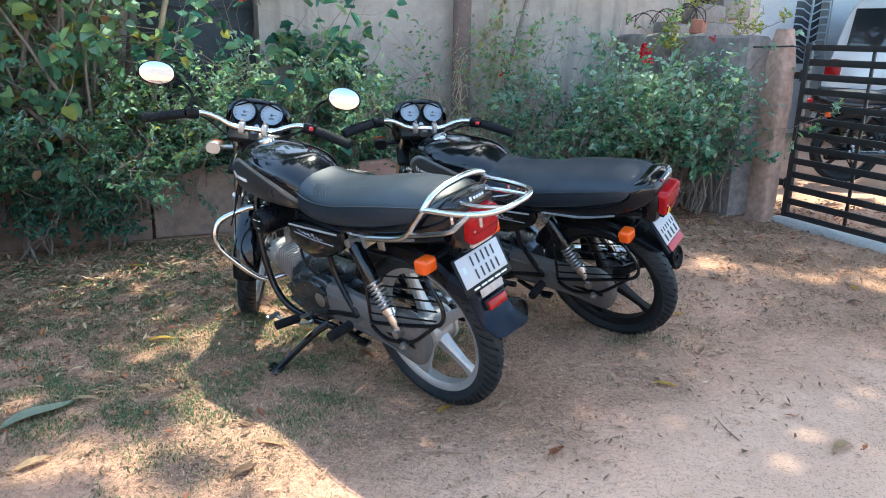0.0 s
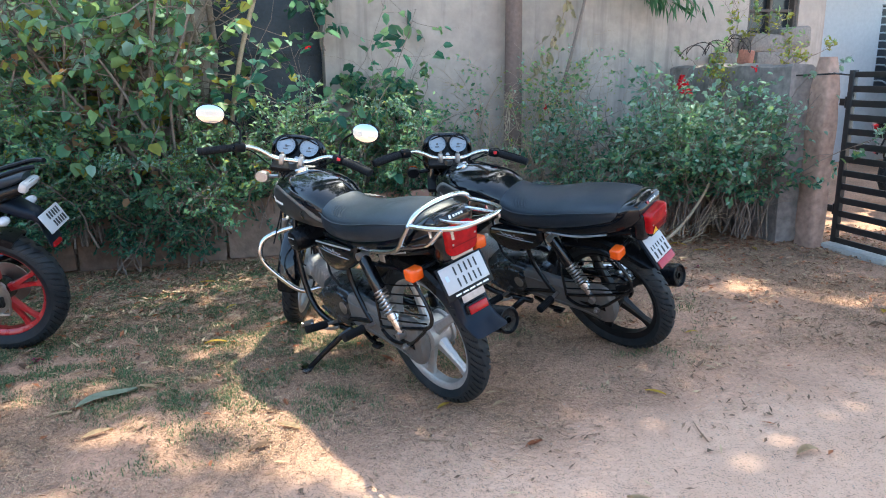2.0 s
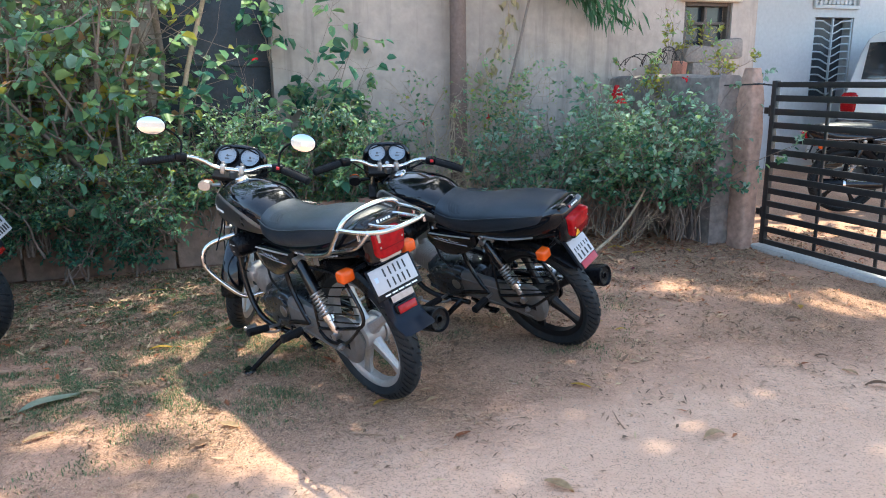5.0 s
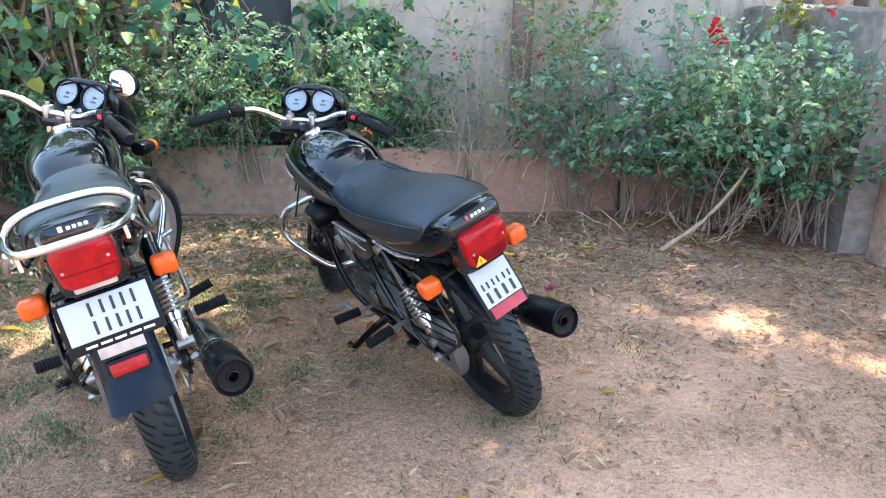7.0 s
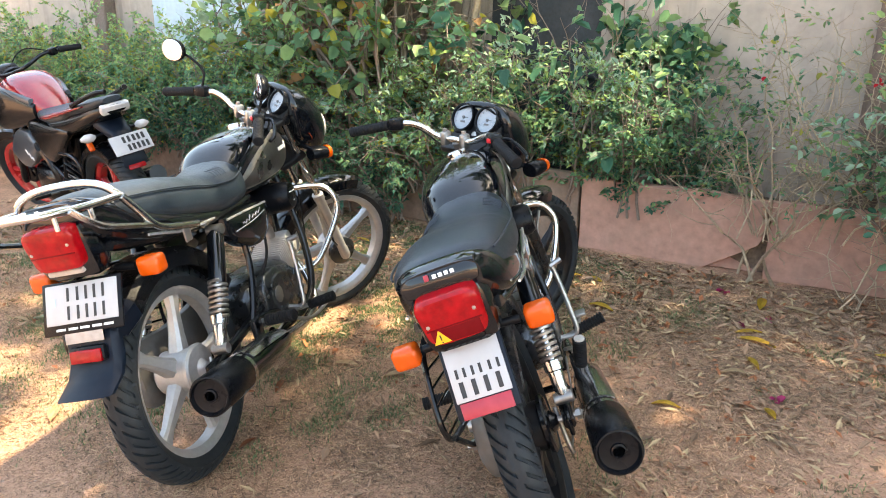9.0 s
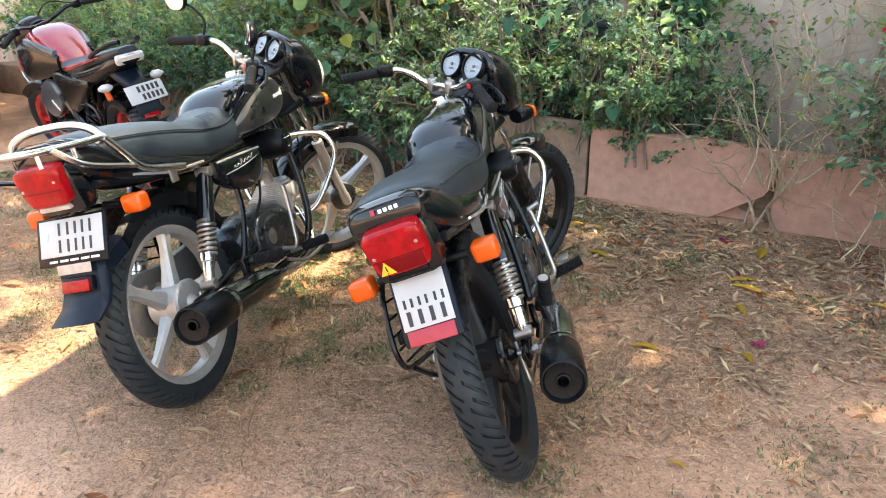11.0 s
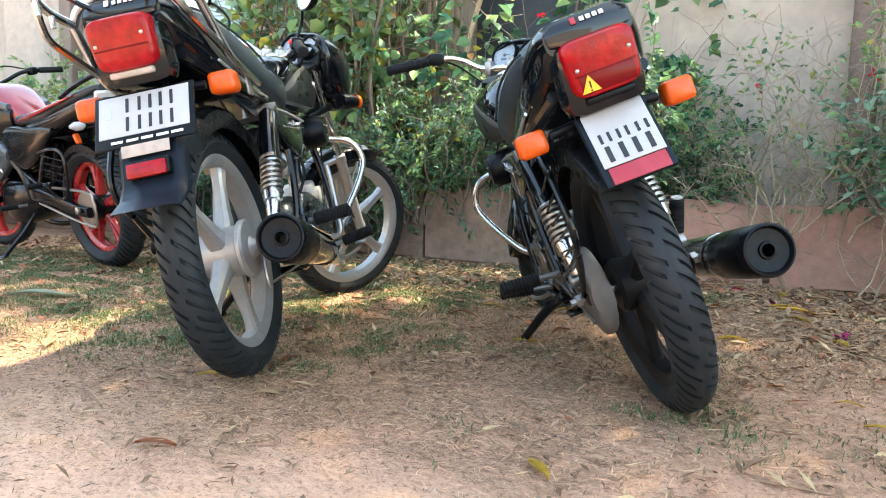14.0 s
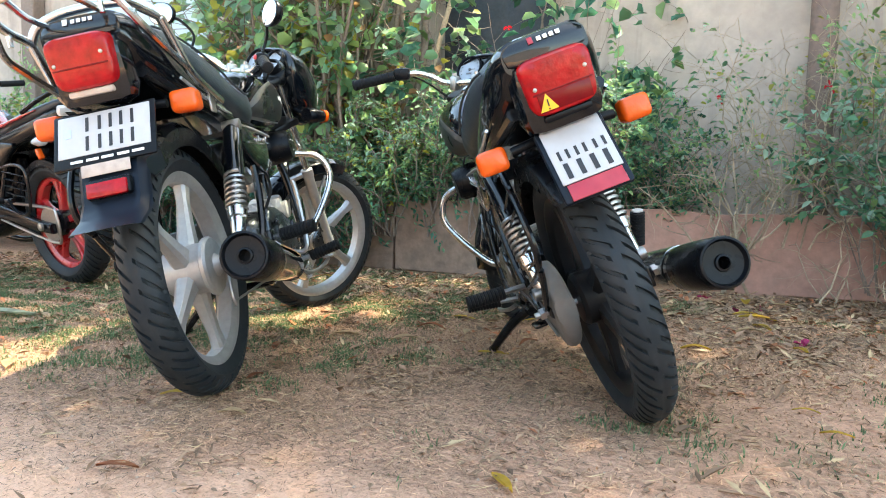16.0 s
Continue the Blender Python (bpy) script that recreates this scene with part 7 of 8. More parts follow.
# green drape over the slabs on the near side
for k, (u, v) in enumerate(((-2.75, 0.16), (-2.25, 0.20), (-1.7, 0.18), (-1.25, 0.14))):
    shrub(u, v, 0.02, 0.62, 0.34, 190 + k, "low leafy growth spilling over the planter edge", stems=9, shoots=7, leaves=16, size=0.042, mats=((LEAF_MID, 0.5), (LEAF_DARK, 0.5)), bare=0.1)
# broad-leaved climber strands before the wall
for k, (u, h, n) in enumerate(((-0.95, 1.75, 4), (-0.15, 1.75, 5), (0.10, 1.55, 4), (0.35, 1.25, 3), (-0.62, 1.55, 3))):
    shrub(u, -0.34, 0.3, h, 0.22, 210 + k, "thin climbing stems with broad dark green leaves", stems=n, shoots=6, leaves=5, size=0.095, aspect=0.62, mats=((LEAF_DARK, 0.55), (LEAF_MID, 0.3), (LEAF_PALE, 0.15)), round_=True, stem_r=0.006,
          category="climber", name="climber", droop=0.6)
# dense dark ivy that hangs beside the door and over the wall
for k, (u, z, h, n) in enumerate(((-0.16, 1.50, 0.70, 2), (0.08, 0.95, 0.55, 3), (0.30, 0.85, 0.55, 4), (0.50, 0.80, 0.55, 4))):
    shrub(u, -0.42, z, h, 0.17, 220 + k, "dark ivy with broad deep green leaves on the wall", stems=n, shoots=7, leaves=6, size=0.085, aspect=0.72, mats=((LEAF_DARK, 0.40), (LEAF_MID, 0.38), (LEAF_PALE, 0.22)), round_=True, stem_r=0.006,
          category="ivy", name="ivy", droop=0.9, bare=0.05, keep=lambda q: q.y < 0.16)
for k, (u, h, n) in enumerate(((0.42, 1.15, 4), (0.55, 0.95, 4))):
    shrub(u, -0.26, 0.25, h, 0.20, 225 + k, "slender shrub with small fresh green leaves by the wall", stems=n, shoots=11, leaves=13, size=0.040, mats=((LEAF_MID, 0.5), (LEAF_DARK, 0.35), (LEAF_PALE, 0.15)), bare=0.12, stem_r=0.005)
# leafy sprays that reach up either side of the trunk
for k, (u, z, h, n) in enumerate(((1.05, 0.75, 0.80, 6), (1.30, 0.85, 0.75, 7), (1.62, 0.70, 0.95, 8), (1.90, 0.55, 1.0, 8))):
    shrub(u, -0.12, z, h, 0.42, 240 + k, "sprays of small pale green leaves on thin stems", stems=n, shoots=8, leaves=6, size=0.034, aspect=0.62, mats=((LEAF_PALE, 0.40), (LEAF_MID, 0.35), (LEAF_YELLOW, 0.10), (LEAF_GREY, 0.15)), bare=0.62, stem_r=0.0038, wood=TWIG, wander=0.28, round_=True)
# twiggy, nearly bare shrubs against the pale wall
for k, (u, v, h) in enumerate(((0.75, -0.15, 0.95), (1.05, -0.05, 0.90), (1.40, -0.12, 0.95), (1.75, -0.10, 0.95), (1.0, 0.12, 0.75))):
    shrub(u, v, 0.25, h, 0.55, 230 + k, "twiggy shrub, mostly bare dry stems with few leaves", stems=9, shoots=7, leaves=6, size=0.030, mats=((LEAF_MID, 0.3), (LEAF_PALE, 0.45), (LEAF_GREY, 0.25)), bare=0.68, stem_r=0.0055, wood=TWIG, wander=0.30)
# stem that grows out from between two slabs
shrub(1.0, 0.06, 0.0, 0.85, 0.55, 251, "branching dry stem rooted between two slabs", stems=4, shoots=6, leaves=4, size=0.028, bare=0.7, stem_r=0.010, wood=TWIG, wander=0.22, mats=((LEAF_PALE, 1.0),))
# long arching stems and a pale climber by the tree
shrub(1.15, 0.02, 0.25, 1.20, 0.95, 260, "tall arching bare stems with a few pale leaves", stems=8, shoots=6, leaves=5, size=0.032, bare=0.62, stem_r=0.0060, wood=TWIG, wander=0.26, lift=-0.03, mats=((LEAF_PALE, 0.6), (LEAF_MID, 0.4)))
shrub(1.72, -0.05, 0.25, 1.15, 0.55, 261, "tall arching bare stems with a few pale leaves", stems=9, shoots=7, leaves=6, size=0.034, bare=0.55, stem_r=0.0055, wood=TWIG, wander=0.26, lift=-0.02, mats=((LEAF_PALE, 0.6), (LEAF_YELLOW, 0.15), (LEAF_MID, 0.25)))
shrub(1.66, -0.22, 0.75, 0.75, 0.35, 262, "pale yellow-green climber leaves beside the tree trunk", stems=8, shoots=7, leaves=9, size=0.045, bare=0.15, stem_r=0.004, wood=TWIG, mats=((LEAF_PALE, 0.6), (LEAF_YELLOW, 0.2), (LEAF_MID, 0.2)), round_=True, category="climber", name="climber")
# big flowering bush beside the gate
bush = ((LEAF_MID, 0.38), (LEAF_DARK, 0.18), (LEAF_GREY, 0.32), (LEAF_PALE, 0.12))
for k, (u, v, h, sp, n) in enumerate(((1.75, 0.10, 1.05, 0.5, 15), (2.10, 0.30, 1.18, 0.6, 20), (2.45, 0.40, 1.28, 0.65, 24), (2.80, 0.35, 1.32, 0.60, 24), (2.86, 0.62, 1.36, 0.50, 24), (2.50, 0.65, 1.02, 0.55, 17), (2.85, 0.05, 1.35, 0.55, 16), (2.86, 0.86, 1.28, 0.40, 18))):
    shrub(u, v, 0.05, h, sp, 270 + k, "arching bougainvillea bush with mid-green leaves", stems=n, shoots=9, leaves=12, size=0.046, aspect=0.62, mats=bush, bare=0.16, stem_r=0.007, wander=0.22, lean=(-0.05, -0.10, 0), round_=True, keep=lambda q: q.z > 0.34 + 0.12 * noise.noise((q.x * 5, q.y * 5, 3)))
shrub(2.95, 0.2, 1.15, 0.42, 0.4, 290, "yellow-green sprays above the boundary wall", stems=8, shoots=6, leaves=9, size=0.040, mats=((LEAF_YELLOW, 0.6), (LEAF_PALE, 0.4)), stem_r=0.004, lean=(0.5, 0.1, -0.2))
shrub(3.3, 0.55, 1.30, 0.35, 0.5, 291, "yellow-green sprays above the boundary wall", stems=6, shoots=5, leaves=8, size=0.040, mats=((LEAF_YELLOW, 0.7), (LEAF_PALE, 0.3)), stem_r=0.004, lean=(0.4, -0.2, -0.3))
shrub(3.5, -0.25, 1.5, 0.5, 0.5, 292, "yellow-green sprays above the boundary wall", stems=6, shoots=5, leaves=9, size=0.045, mats=((LEAF_YELLOW, 0.7), (LEAF_PALE, 0.3)), stem_r=0.004)
# dry brushwood under the bush
for k, (u, v) in enumerate(((1.55, 0.25), (1.95, 0.45), (2.35, 0.7))):
    shrub(u, v, 0.02, 0.62, 0.7, 300 + k, "tangle of dry straw-coloured brushwood", stems=8, shoots=6, leaves=0, size=0.03, bare=1.0, stem_r=0.0045, wood=TWIG, wander=0.36, lean=(0, 0, -0.3), lift=-0.05)
# long leaning bare stem
tw = Twigs()
tw.add(catmull([(0, 0, 0), (0.22, -0.02, 0.18), (0.42, 0, 0.42), (0.60, 0.04, 0.74), (0.70, 0.08, 1.02)], 5), 0.014, 0.006, 8)
lean_stem = thing("branch", WALL @ pose(2.05, -0.82, 0.0), "long pale leaning stem before the bush", "branch")
tw.make("stem", TWIG, lean_stem)
tw = Twigs()
tw.add(catmull([(0, 0, 0), (0.10, 0.02, 0.55), (0.22, 0.03, 1.15), (0.42, 0.02, 1.8), (0.50, 0, 2.3)], 5), 0.022, 0.014, 8)
lean_stem = thing("branch", WALL @ pose(-1.05, 0.18, 0.3), "slender pale trunk slanting up before the door", "branch")
tw.make("stem", TWIG, lean_stem)
tw = Twigs()
tw.add(catmull([(0, 0, 0), (0.12, 0.02, 0.55), (0.30, 0.03, 1.15), (0.48, 0.02, 1.9)], 5), 0.020, 0.012, 8)
lean_stem = thing("branch", WALL @ pose(1.62, 0.35, 0.3), "slender grey trunk slanting up before the wall", "branch")
tw.make("stem", BARK, lean_stem)
# flowers
rnd = random.Random(77)
rng = np.random.default_rng(77)


def blossom(x, y, z, n=9, size=0.045, mat=FLOWER_RED, label="cluster of bright red flower petals"):
    f = thing("flower", Matrix.Translation((x, y, z)), label, "flower", "red flowers")
    pos = rng.normal(0, size * 0.35, (n, 3))
    leaf_mesh("bloom", pos, rng.normal(0, 1, (n, 3)), size, 0.8, mat, f, rng, 0.0, True)


for x, y, z, n, s in ((1.10, 4.93, 1.235, 14, 0.050), (1.12, 4.95, 1.165, 9, 0.045), (1.64, 5.25, 1.34, 6, 0.035), (-0.42, 5.0, 1.02, 3, 0.03), (-1.62, 4.60, 1.52, 4, 0.04), (-2.75, 3.86, 1.02, 4, 0.04), (0.12, 5.05, 1.05, 4, 0.035)):
    blossom(x, y, z, n, s * 0.75)

# straight-trunked tree by the wall, with long drooping leaves
tree = thing("tree", WALL @ pose(1.42, 0.46, 0.0), "straight brown-trunked tree with long drooping narrow leaves", "tree")
bm = fresh()
rings = []
for i in range(15):
    z = 4.6 * i / 14
    r = 0.082 - 0.006 * z
    rings.append([Vector((math.cos(a) * (r + 0.006 * noise.noise((math.cos(a) * 2, math.sin(a) * 2, z * 3))), math.sin(a) * r, z)) for a in (2 * math.pi * j / 14 for j in range(14))])
skin(bm, rings)
part("trunk", bm, material("brown_trunk_bark", (0.20, 0.135, 0.11), 0.9, vary=0.25, scale=6, fine=40, bump=0.004, bump_scale=35), tree)
tw = Twigs()
spots, ways = [], []
rnd = random.Random(5)
for i in range(54):
    z = rnd.uniform(2.3, 4.5)
    a = rnd.uniform(0, 2 * math.pi)
    ln = rnd.uniform(0.7, 1.5)
    if i < 22:
        # long low boughs along the wall, away from the door
        z, a, ln = rnd.uniform(2.45, 3.1), rnd.gauss(-0.10, 0.14), rnd.uniform(0.95, 1.75)
    elif i < 28:
        z, a, ln = rnd.uniform(2.3, 2.6), math.pi + rnd.gauss(0, 0.3), rnd.uniform(0.35, 0.6)
    elif math.sin(a) > 0.2:
        ln = min(ln, 0.25)
    elif z < 3.0:
        z += 0.9
    pts = [Vector((0, 0, z)) + Vector((math.cos(a) * ln * f, math.sin(a) * ln * f, 0.25 * f - 0.62 * ln * f * f)) for f in (0, 0.25, 0.5, 0.75, 1.0)]
    tw.add(pts, 0.014, 0.004)
    for _ in range(70):
        g = rnd.uniform(0.8, 3.99)
        q = pts[int(g)].lerp(pts[int(g) + 1], g % 1) + Vector((rnd.gauss(0, 0.05), rnd.gauss(0, 0.05), rnd.gauss(0, 0.03)))
        if q.z < 1.78 + 0.12 * noise.noise((q.x * 4, q.y * 4, 1)):
            continue
        spots.append(tuple(q))
        ways.append((math.cos(a) * 0.5, math.sin(a) * 0.5, -1.0))
tw.make("limb", BARK, tree)
leaf_mesh("foliage", spots, ways, 0.17, 0.13, leaf_material("drooping_leaf_green", (0.085, 0.20, 0.095)), tree, np.random.default_rng(8), 0.6)
# dry hanging strand on the wall
tw = Twigs()
pts = grow((0, 0, 0), (0.1, 0, -1), 1.5, random.Random(2), 0.12, 0, 10)
tw.add(pts, 0.006, 0.003)
vine = thing("dead_vine", WALL @ pose(1.72, 0.50, 2.6), "withered pale vine hanging down the wall", "vine")
tw.make("stem", TWIG, vine)
rng = np.random.default_rng(12)
vs = [tuple(pts[rng.integers(2, 10)] + Vector(rng.normal(0, 0.035, 3))) for _ in range(70)]
leaf_mesh("foliage", vs, [(0, -0.2, -1)] * len(vs), 0.07, 0.6, leaf_material("withered_leaf", (0.48, 0.40, 0.24), 0.3), vine, rng, 0.5, True)

# tall unseen trees added behind the wall: crowns break up sun over the yard
SHADE_LEAF = leaf_material("shade_tree_leaf", (0.06, 0.12, 0.05))


def clamp01(v):
    return max(0.0, min(1.0, v))


def lit(gx, gy):
    """How open the crown is over a spot of the ground, 0 to 1."""
    edge = gx + 0.45 + 0.86 * (gy - 1.9)            # negative on the open side
    patchy = 0.5 + 1.3 * noise.noise((gx * 1.7, gy * 1.9, 4.0)) + 0.45 * noise.noise((gx * 4.5, gy * 4.5, 1.0))
    fleck = noise.noise((gx * 3.4, gy * 3.4, 9.0)) + 0.6 * noise.noise((gx * 8.0, gy * 8.0, 2.0))
    near = clamp01(-edge / 0.12)
    open_ = near * clamp01((gx + 3.2) / 0.4) * clamp01((2.0 - gy) / 0.2) * clamp01(0.38 + 2.6 * fleck)
    # crown gaps set by hand so sun patches fall on chosen spots
    for cx, cy, r in ((-1.27, 2.50, 0.17), (-1.04, 2.12, 0.22), (-1.02, 2.62, 0.14), (-1.45, 2.36, 0.12), (-0.90, 1.90, 0.24), (-1.00, 2.80, 0.16), (-0.73, 2.97, 0.20), (-0.88, 2.33, 0.16), (-1.13, 3.25, 0.12), (-1.62, 2.05, 0.18)):
        open_ = max(open_, 1.7 * math.exp(-((((gx - cx) / r) ** 2 + ((gy - cy) / r) ** 2) ** 2)) * clamp01(0.85 + 1.3 * fleck))
    for cx, cy, r in ((-1.38, 2.78, 0.25), (-1.24, 2.60, 0.26), (-1.13, 2.40, 0.26), (-1.05, 2.20, 0.26), (-0.98, 2.03, 0.25), (-0.76, 2.65, 0.20), (-0.82, 2.86, 0.21), (-0.87, 3.07, 0.22), (-0.93, 3.28, 0.20)):
        open_ = max(open_, 1.8 * math.exp(-((((gx - cx) / r) ** 2 + ((gy - cy) / r) ** 2) ** 2)) * clamp01(0.64 + 1.8 * fleck))
    sp = 0
    for cx, cy, r in ((1.42, 3.98, 0.16), (1.88, 3.73, 0.14), (2.38, 3.66, 0.22), (2.75, 4.0, 0.25), (0.44, 4.45, 0.13), (0.23, 4.39, 0.10), (1.9, 4.75, 0.15), (1.1, 4.5, 0.08), (-0.9, 4.2, 0.3), (0.2, 4.75, 0.22), (1.2, 4.95, 0.3), (1.7, 5.2, 0.3)):
        sp = max(sp, 1.5 * math.exp(-(((gx - cx) / (r * 1.6)) ** 2 + ((gy - cy) / (r * 1.15)) ** 2)) * (0.75 + patchy * 0.5))
    # the sun comes over the wall on to the hedge
    hx, hy = gx + 0.10, gy + 0.53
    hd = (hx + 1.24) * 0.469 - (hy - 4.62) * 0.883
    along = (hx + 1.24) * 0.883 + (hy - 4.62) * 0.469
    hedge = clamp01(((0.80 if -2.8 < along < -0.7 else 0.45) - hd) / 0.2) * clamp01((hd + 0.9) / 0.3) * (0.7 if along < -2.8 else 1.0 if along < 0.4 else 0.66)
    far = clamp01((gx - 3.2) / 0.5) * clamp01(0.60 + 1.5 * fleck) + max(0.0, min(1.0, (-6.3 - gx) / 0.5))
    # one more gap lets sun on to the seat
    sa, sb = -0.763 * (gx + 0.485) + 0.647 * (gy - 1.70), 0.647 * (gx + 0.485) + 0.763 * (gy - 1.70)
    seat = 1.8 * math.exp(-((sa / 0.46) ** 4 + (sb / 0.30) ** 4)) * clamp01(1.0 + 0.9 * fleck)
    return max(open_, sp, far, hedge, seat)


rnd = random.Random(21)
slope = Vector((SUN_FROM.x / SUN_FROM.z, SUN_FROM.y / SUN_FROM.z, 0))
for ti, (tx, ty, x0, x1) in enumerate(((-1.6, 7.6, -6.6, 0.2), (2.2, 8.6, 0.2, 8.0))):
    st = thing("shade_tree", Matrix.Translation((tx, ty, 0)), "tall leafy tree out of view, added to shade the yard", "tree", "shade trees")
    tw = Twigs()
    tw.add([Vector((0, 0, 0)), Vector((0.1, -0.1, 2)), Vector((0.0, -0.4, 6.2))], 0.22, 0.13, 10)
    spots, ways = [], []
    for _ in range(13):
        end = Vector((rnd.uniform(x0, x1) - tx, rnd.uniform(4.5, 9.0) - ty, rnd.uniform(8.4, 10.0)))
        mid = Vector((end.x * 0.45, end.y * 0.45, 8.0))
        tw.add(catmull([(0, -0.4, 6.2), mid, end], 4), 0.040, 0.010, 6)
    for _ in range(50000 + 12000 * ti):
        gx, gy = rnd.uniform(x0, x1), rnd.uniform(-1.9, 5.6)
        if gy < -0.7 + 1.3 * noise.noise((gx * 0.7, 3.1, 0)) + 0.5 * noise.noise((gx * 2.6, gy * 2.6, 5)) or gx > 7.4 + 0.9 * noise.noise((gy * 0.8, 7.7, 0)) + 0.4 * noise.noise((gx * 2.6, gy * 2.6, 8)):
            continue
        if rnd.random() < lit(gx, gy):
            continue
        z = rnd.uniform(8.0, 10.5)
        p = Vector((gx, gy, 0)) + slope * z
        spots.append((p.x - tx, p.y - ty, z))
        ways.append((rnd.gauss(0, 1), rnd.gauss(0, 1), -0.3))
    # lower boughs, well behind the wall, added to darken sky reflections in the bikes
    low, lways = [], []
    for _ in range(42):
        q = Vector((rnd.uniform(x0 - 3.0, x1 + (3.0 if ti == 0 else -1.0)) - tx, rnd.uniform(9.0, 11.5) - ty, rnd.uniform(3.6, 7.2)))
        tw.add(catmull([(0, -0.1, 1.8 + q.z * 0.3), q * 0.5 + Vector((0, 0, 1.4)), q], 3), 0.04, 0.01, 5)
        for _ in range(95):
            low.append(tuple(q + Vector((rnd.gauss(0, 0.55), rnd.gauss(0, 0.45), rnd.gauss(0, 0.42)))))
            lways.append((rnd.gauss(0, 1), rnd.gauss(0, 1), -0.3))
    tw.make("trunk", BARK, st)
    leaf_mesh("boughs", low, lways, 0.30, 0.6, SHADE_LEAF, st, np.random.default_rng(50 + ti), 0.2, True)
    leaf_mesh("crown", spots, ways, 0.155, 0.5, SHADE_LEAF, st, np.random.default_rng(30 + ti), 0.2)

# ---- ground cover ----
GRASS = material("thin_green_grass", (0.120, 0.180, 0.080), 0.7, vary=0.15, island=0.45, sub=0.25, spec=0.3)
STRAW = material("dry_straw", (0.46, 0.285, 0.175), 0.85, vary=0.2, island=0.6, spec=0.2)
STALK = material("weathered_stalk", (0.048, 0.040, 0.032), 0.85, vary=0.2, island=0.45, spec=0.2)
LITTER = material("dead_leaf_brown", (0.27, 0.165, 0.105), 0.8, vary=0.2, island=0.5, spec=0.25)
CRISP = material("crisp_leaf_brown", (0.42, 0.21, 0.12), 0.75, vary=0.2, island=0.45, spec=0.25)
LITTER_RED = material("dead_leaf_rust", (0.36, 0.13, 0.06), 0.75, vary=0.2, island=0.35, spec=0.25)
YELLOW_LEAF = material("fallen_leaf_yellow", (0.62, 0.40, 0.05), 0.6, vary=0.2, scale=20, sub=0.15)
TAN_LEAF = material("fallen_leaf_tan", (0.52, 0.36, 0.20), 0.7, vary=0.25, scale=20)
GREEN_LEAF = material("fallen_leaf_green", (0.40, 0.44, 0.31), 0.5, vary=0.2, scale=20, sub=0.15)
PETAL = material("magenta_petal", (0.30, 0.010, 0.075), 0.6, vary=0.2, scale=30, sub=0.2)
rng = np.random.default_rng(40)


def wall_distance(x, y):
    return (x + 1.24) * 0.469 - (y - 4.62) * 0.883


def scatter(n, x0, x1, y0, y1, weight, rng):
    out = []
    while len(out) < n:
        x, y = rng.uniform(x0, x1), rng.uniform(y0, y1)
        d = wall_distance(x, y)
        if d > 0.06 and rng.random() < weight(x, y, d):
            out.append((x, y, soil_height(x, y)))
    return np.array(out)


def patch(x, y, f=1.6, k=0.0):
    return noise.noise((x * f, y * f, 20 + k))


def flat_bits(name, pts, length, width, mat, rng, tilt=0.25, curl=0.3, lift=0.004, label="", category=""):
    """Small folded slips lying on the ground."""
    n = len(pts)
    a = rng.uniform(0, 2 * math.pi, n)
    d = np.stack([np.cos(a), np.sin(a), rng.normal(0, tilt, n)], 1)
    d /= np.linalg.norm(d, axis=1)[:, None]
    s = np.stack([-np.sin(a), np.cos(a), rng.normal(0, tilt, n)], 1)
    nrm = np.cross(d, s)
    L = (length * rng.uniform(0.45, 1.5, n))[:, None]
    W = (width * rng.uniform(0.6, 1.4, n))[:, None]
    c = pts + np.array([0, 0, 1.0]) * (lift + np.abs(d[:, 2:3]) * L * 0.5)
    up = nrm * W * curl
    verts = np.stack([c - d * L * 0.5, c + s * W * 0.5 + up, c + d * L * 0.5 + nrm * L * 0.08, c - s * W * 0.5 + up], 1).reshape(-1, 3)
    base = (np.arange(n) * 4)[:, None]
    faces = np.concatenate([base + np.array([0, 1, 2])[None], base + np.array([0, 2, 3])[None]], 0)
    ob = raw(name, verts.tolist(), faces.tolist(), mat)
    return tagged(ob, label, category, kind="stuff")


def blades(name, pts, height, mat, rng, label, lean=0.9):
    n = len(pts)
    a = rng.uniform(0, 2 * math.pi, n)
    d = np.stack([np.cos(a) * lean * rng.uniform(0.2, 1, n), np.sin(a) * lean * rng.uniform(0.2, 1, n), np.ones(n)], 1)
    d /= np.linalg.norm(d, axis=1)[:, None]
    s = np.stack([-np.sin(a), np.cos(a), np.zeros(n)], 1)
    h = (height * rng.uniform(0.4, 1.5, n))[:, None]
    w = 0.0015 * rng.uniform(0.7, 1.5, n)[:, None]
    bend = d + np.stack([np.cos(a), np.sin(a), -0.5 * np.ones(n)], 1) * 0.45
    verts = np.stack([pts - s * w, pts + s * w, pts + d * h * 0.55 + s * w * 0.8, pts + d * h * 0.55 - s * w * 0.8, pts + d * h * 0.55 + bend * h * 0.45], 1).reshape(-1, 3)
    base = (np.arange(n) * 5)[:, None]
    q = (base + np.array([0, 1, 2, 3])[None]).tolist()
    t = (base + np.array([3, 2, 4])[None]).tolist()
    return tagged(raw(name, verts.tolist(), q + t, mat), label, "grass", kind="stuff")


def clamp(v):
    return max(0.0, min(1.0, v))


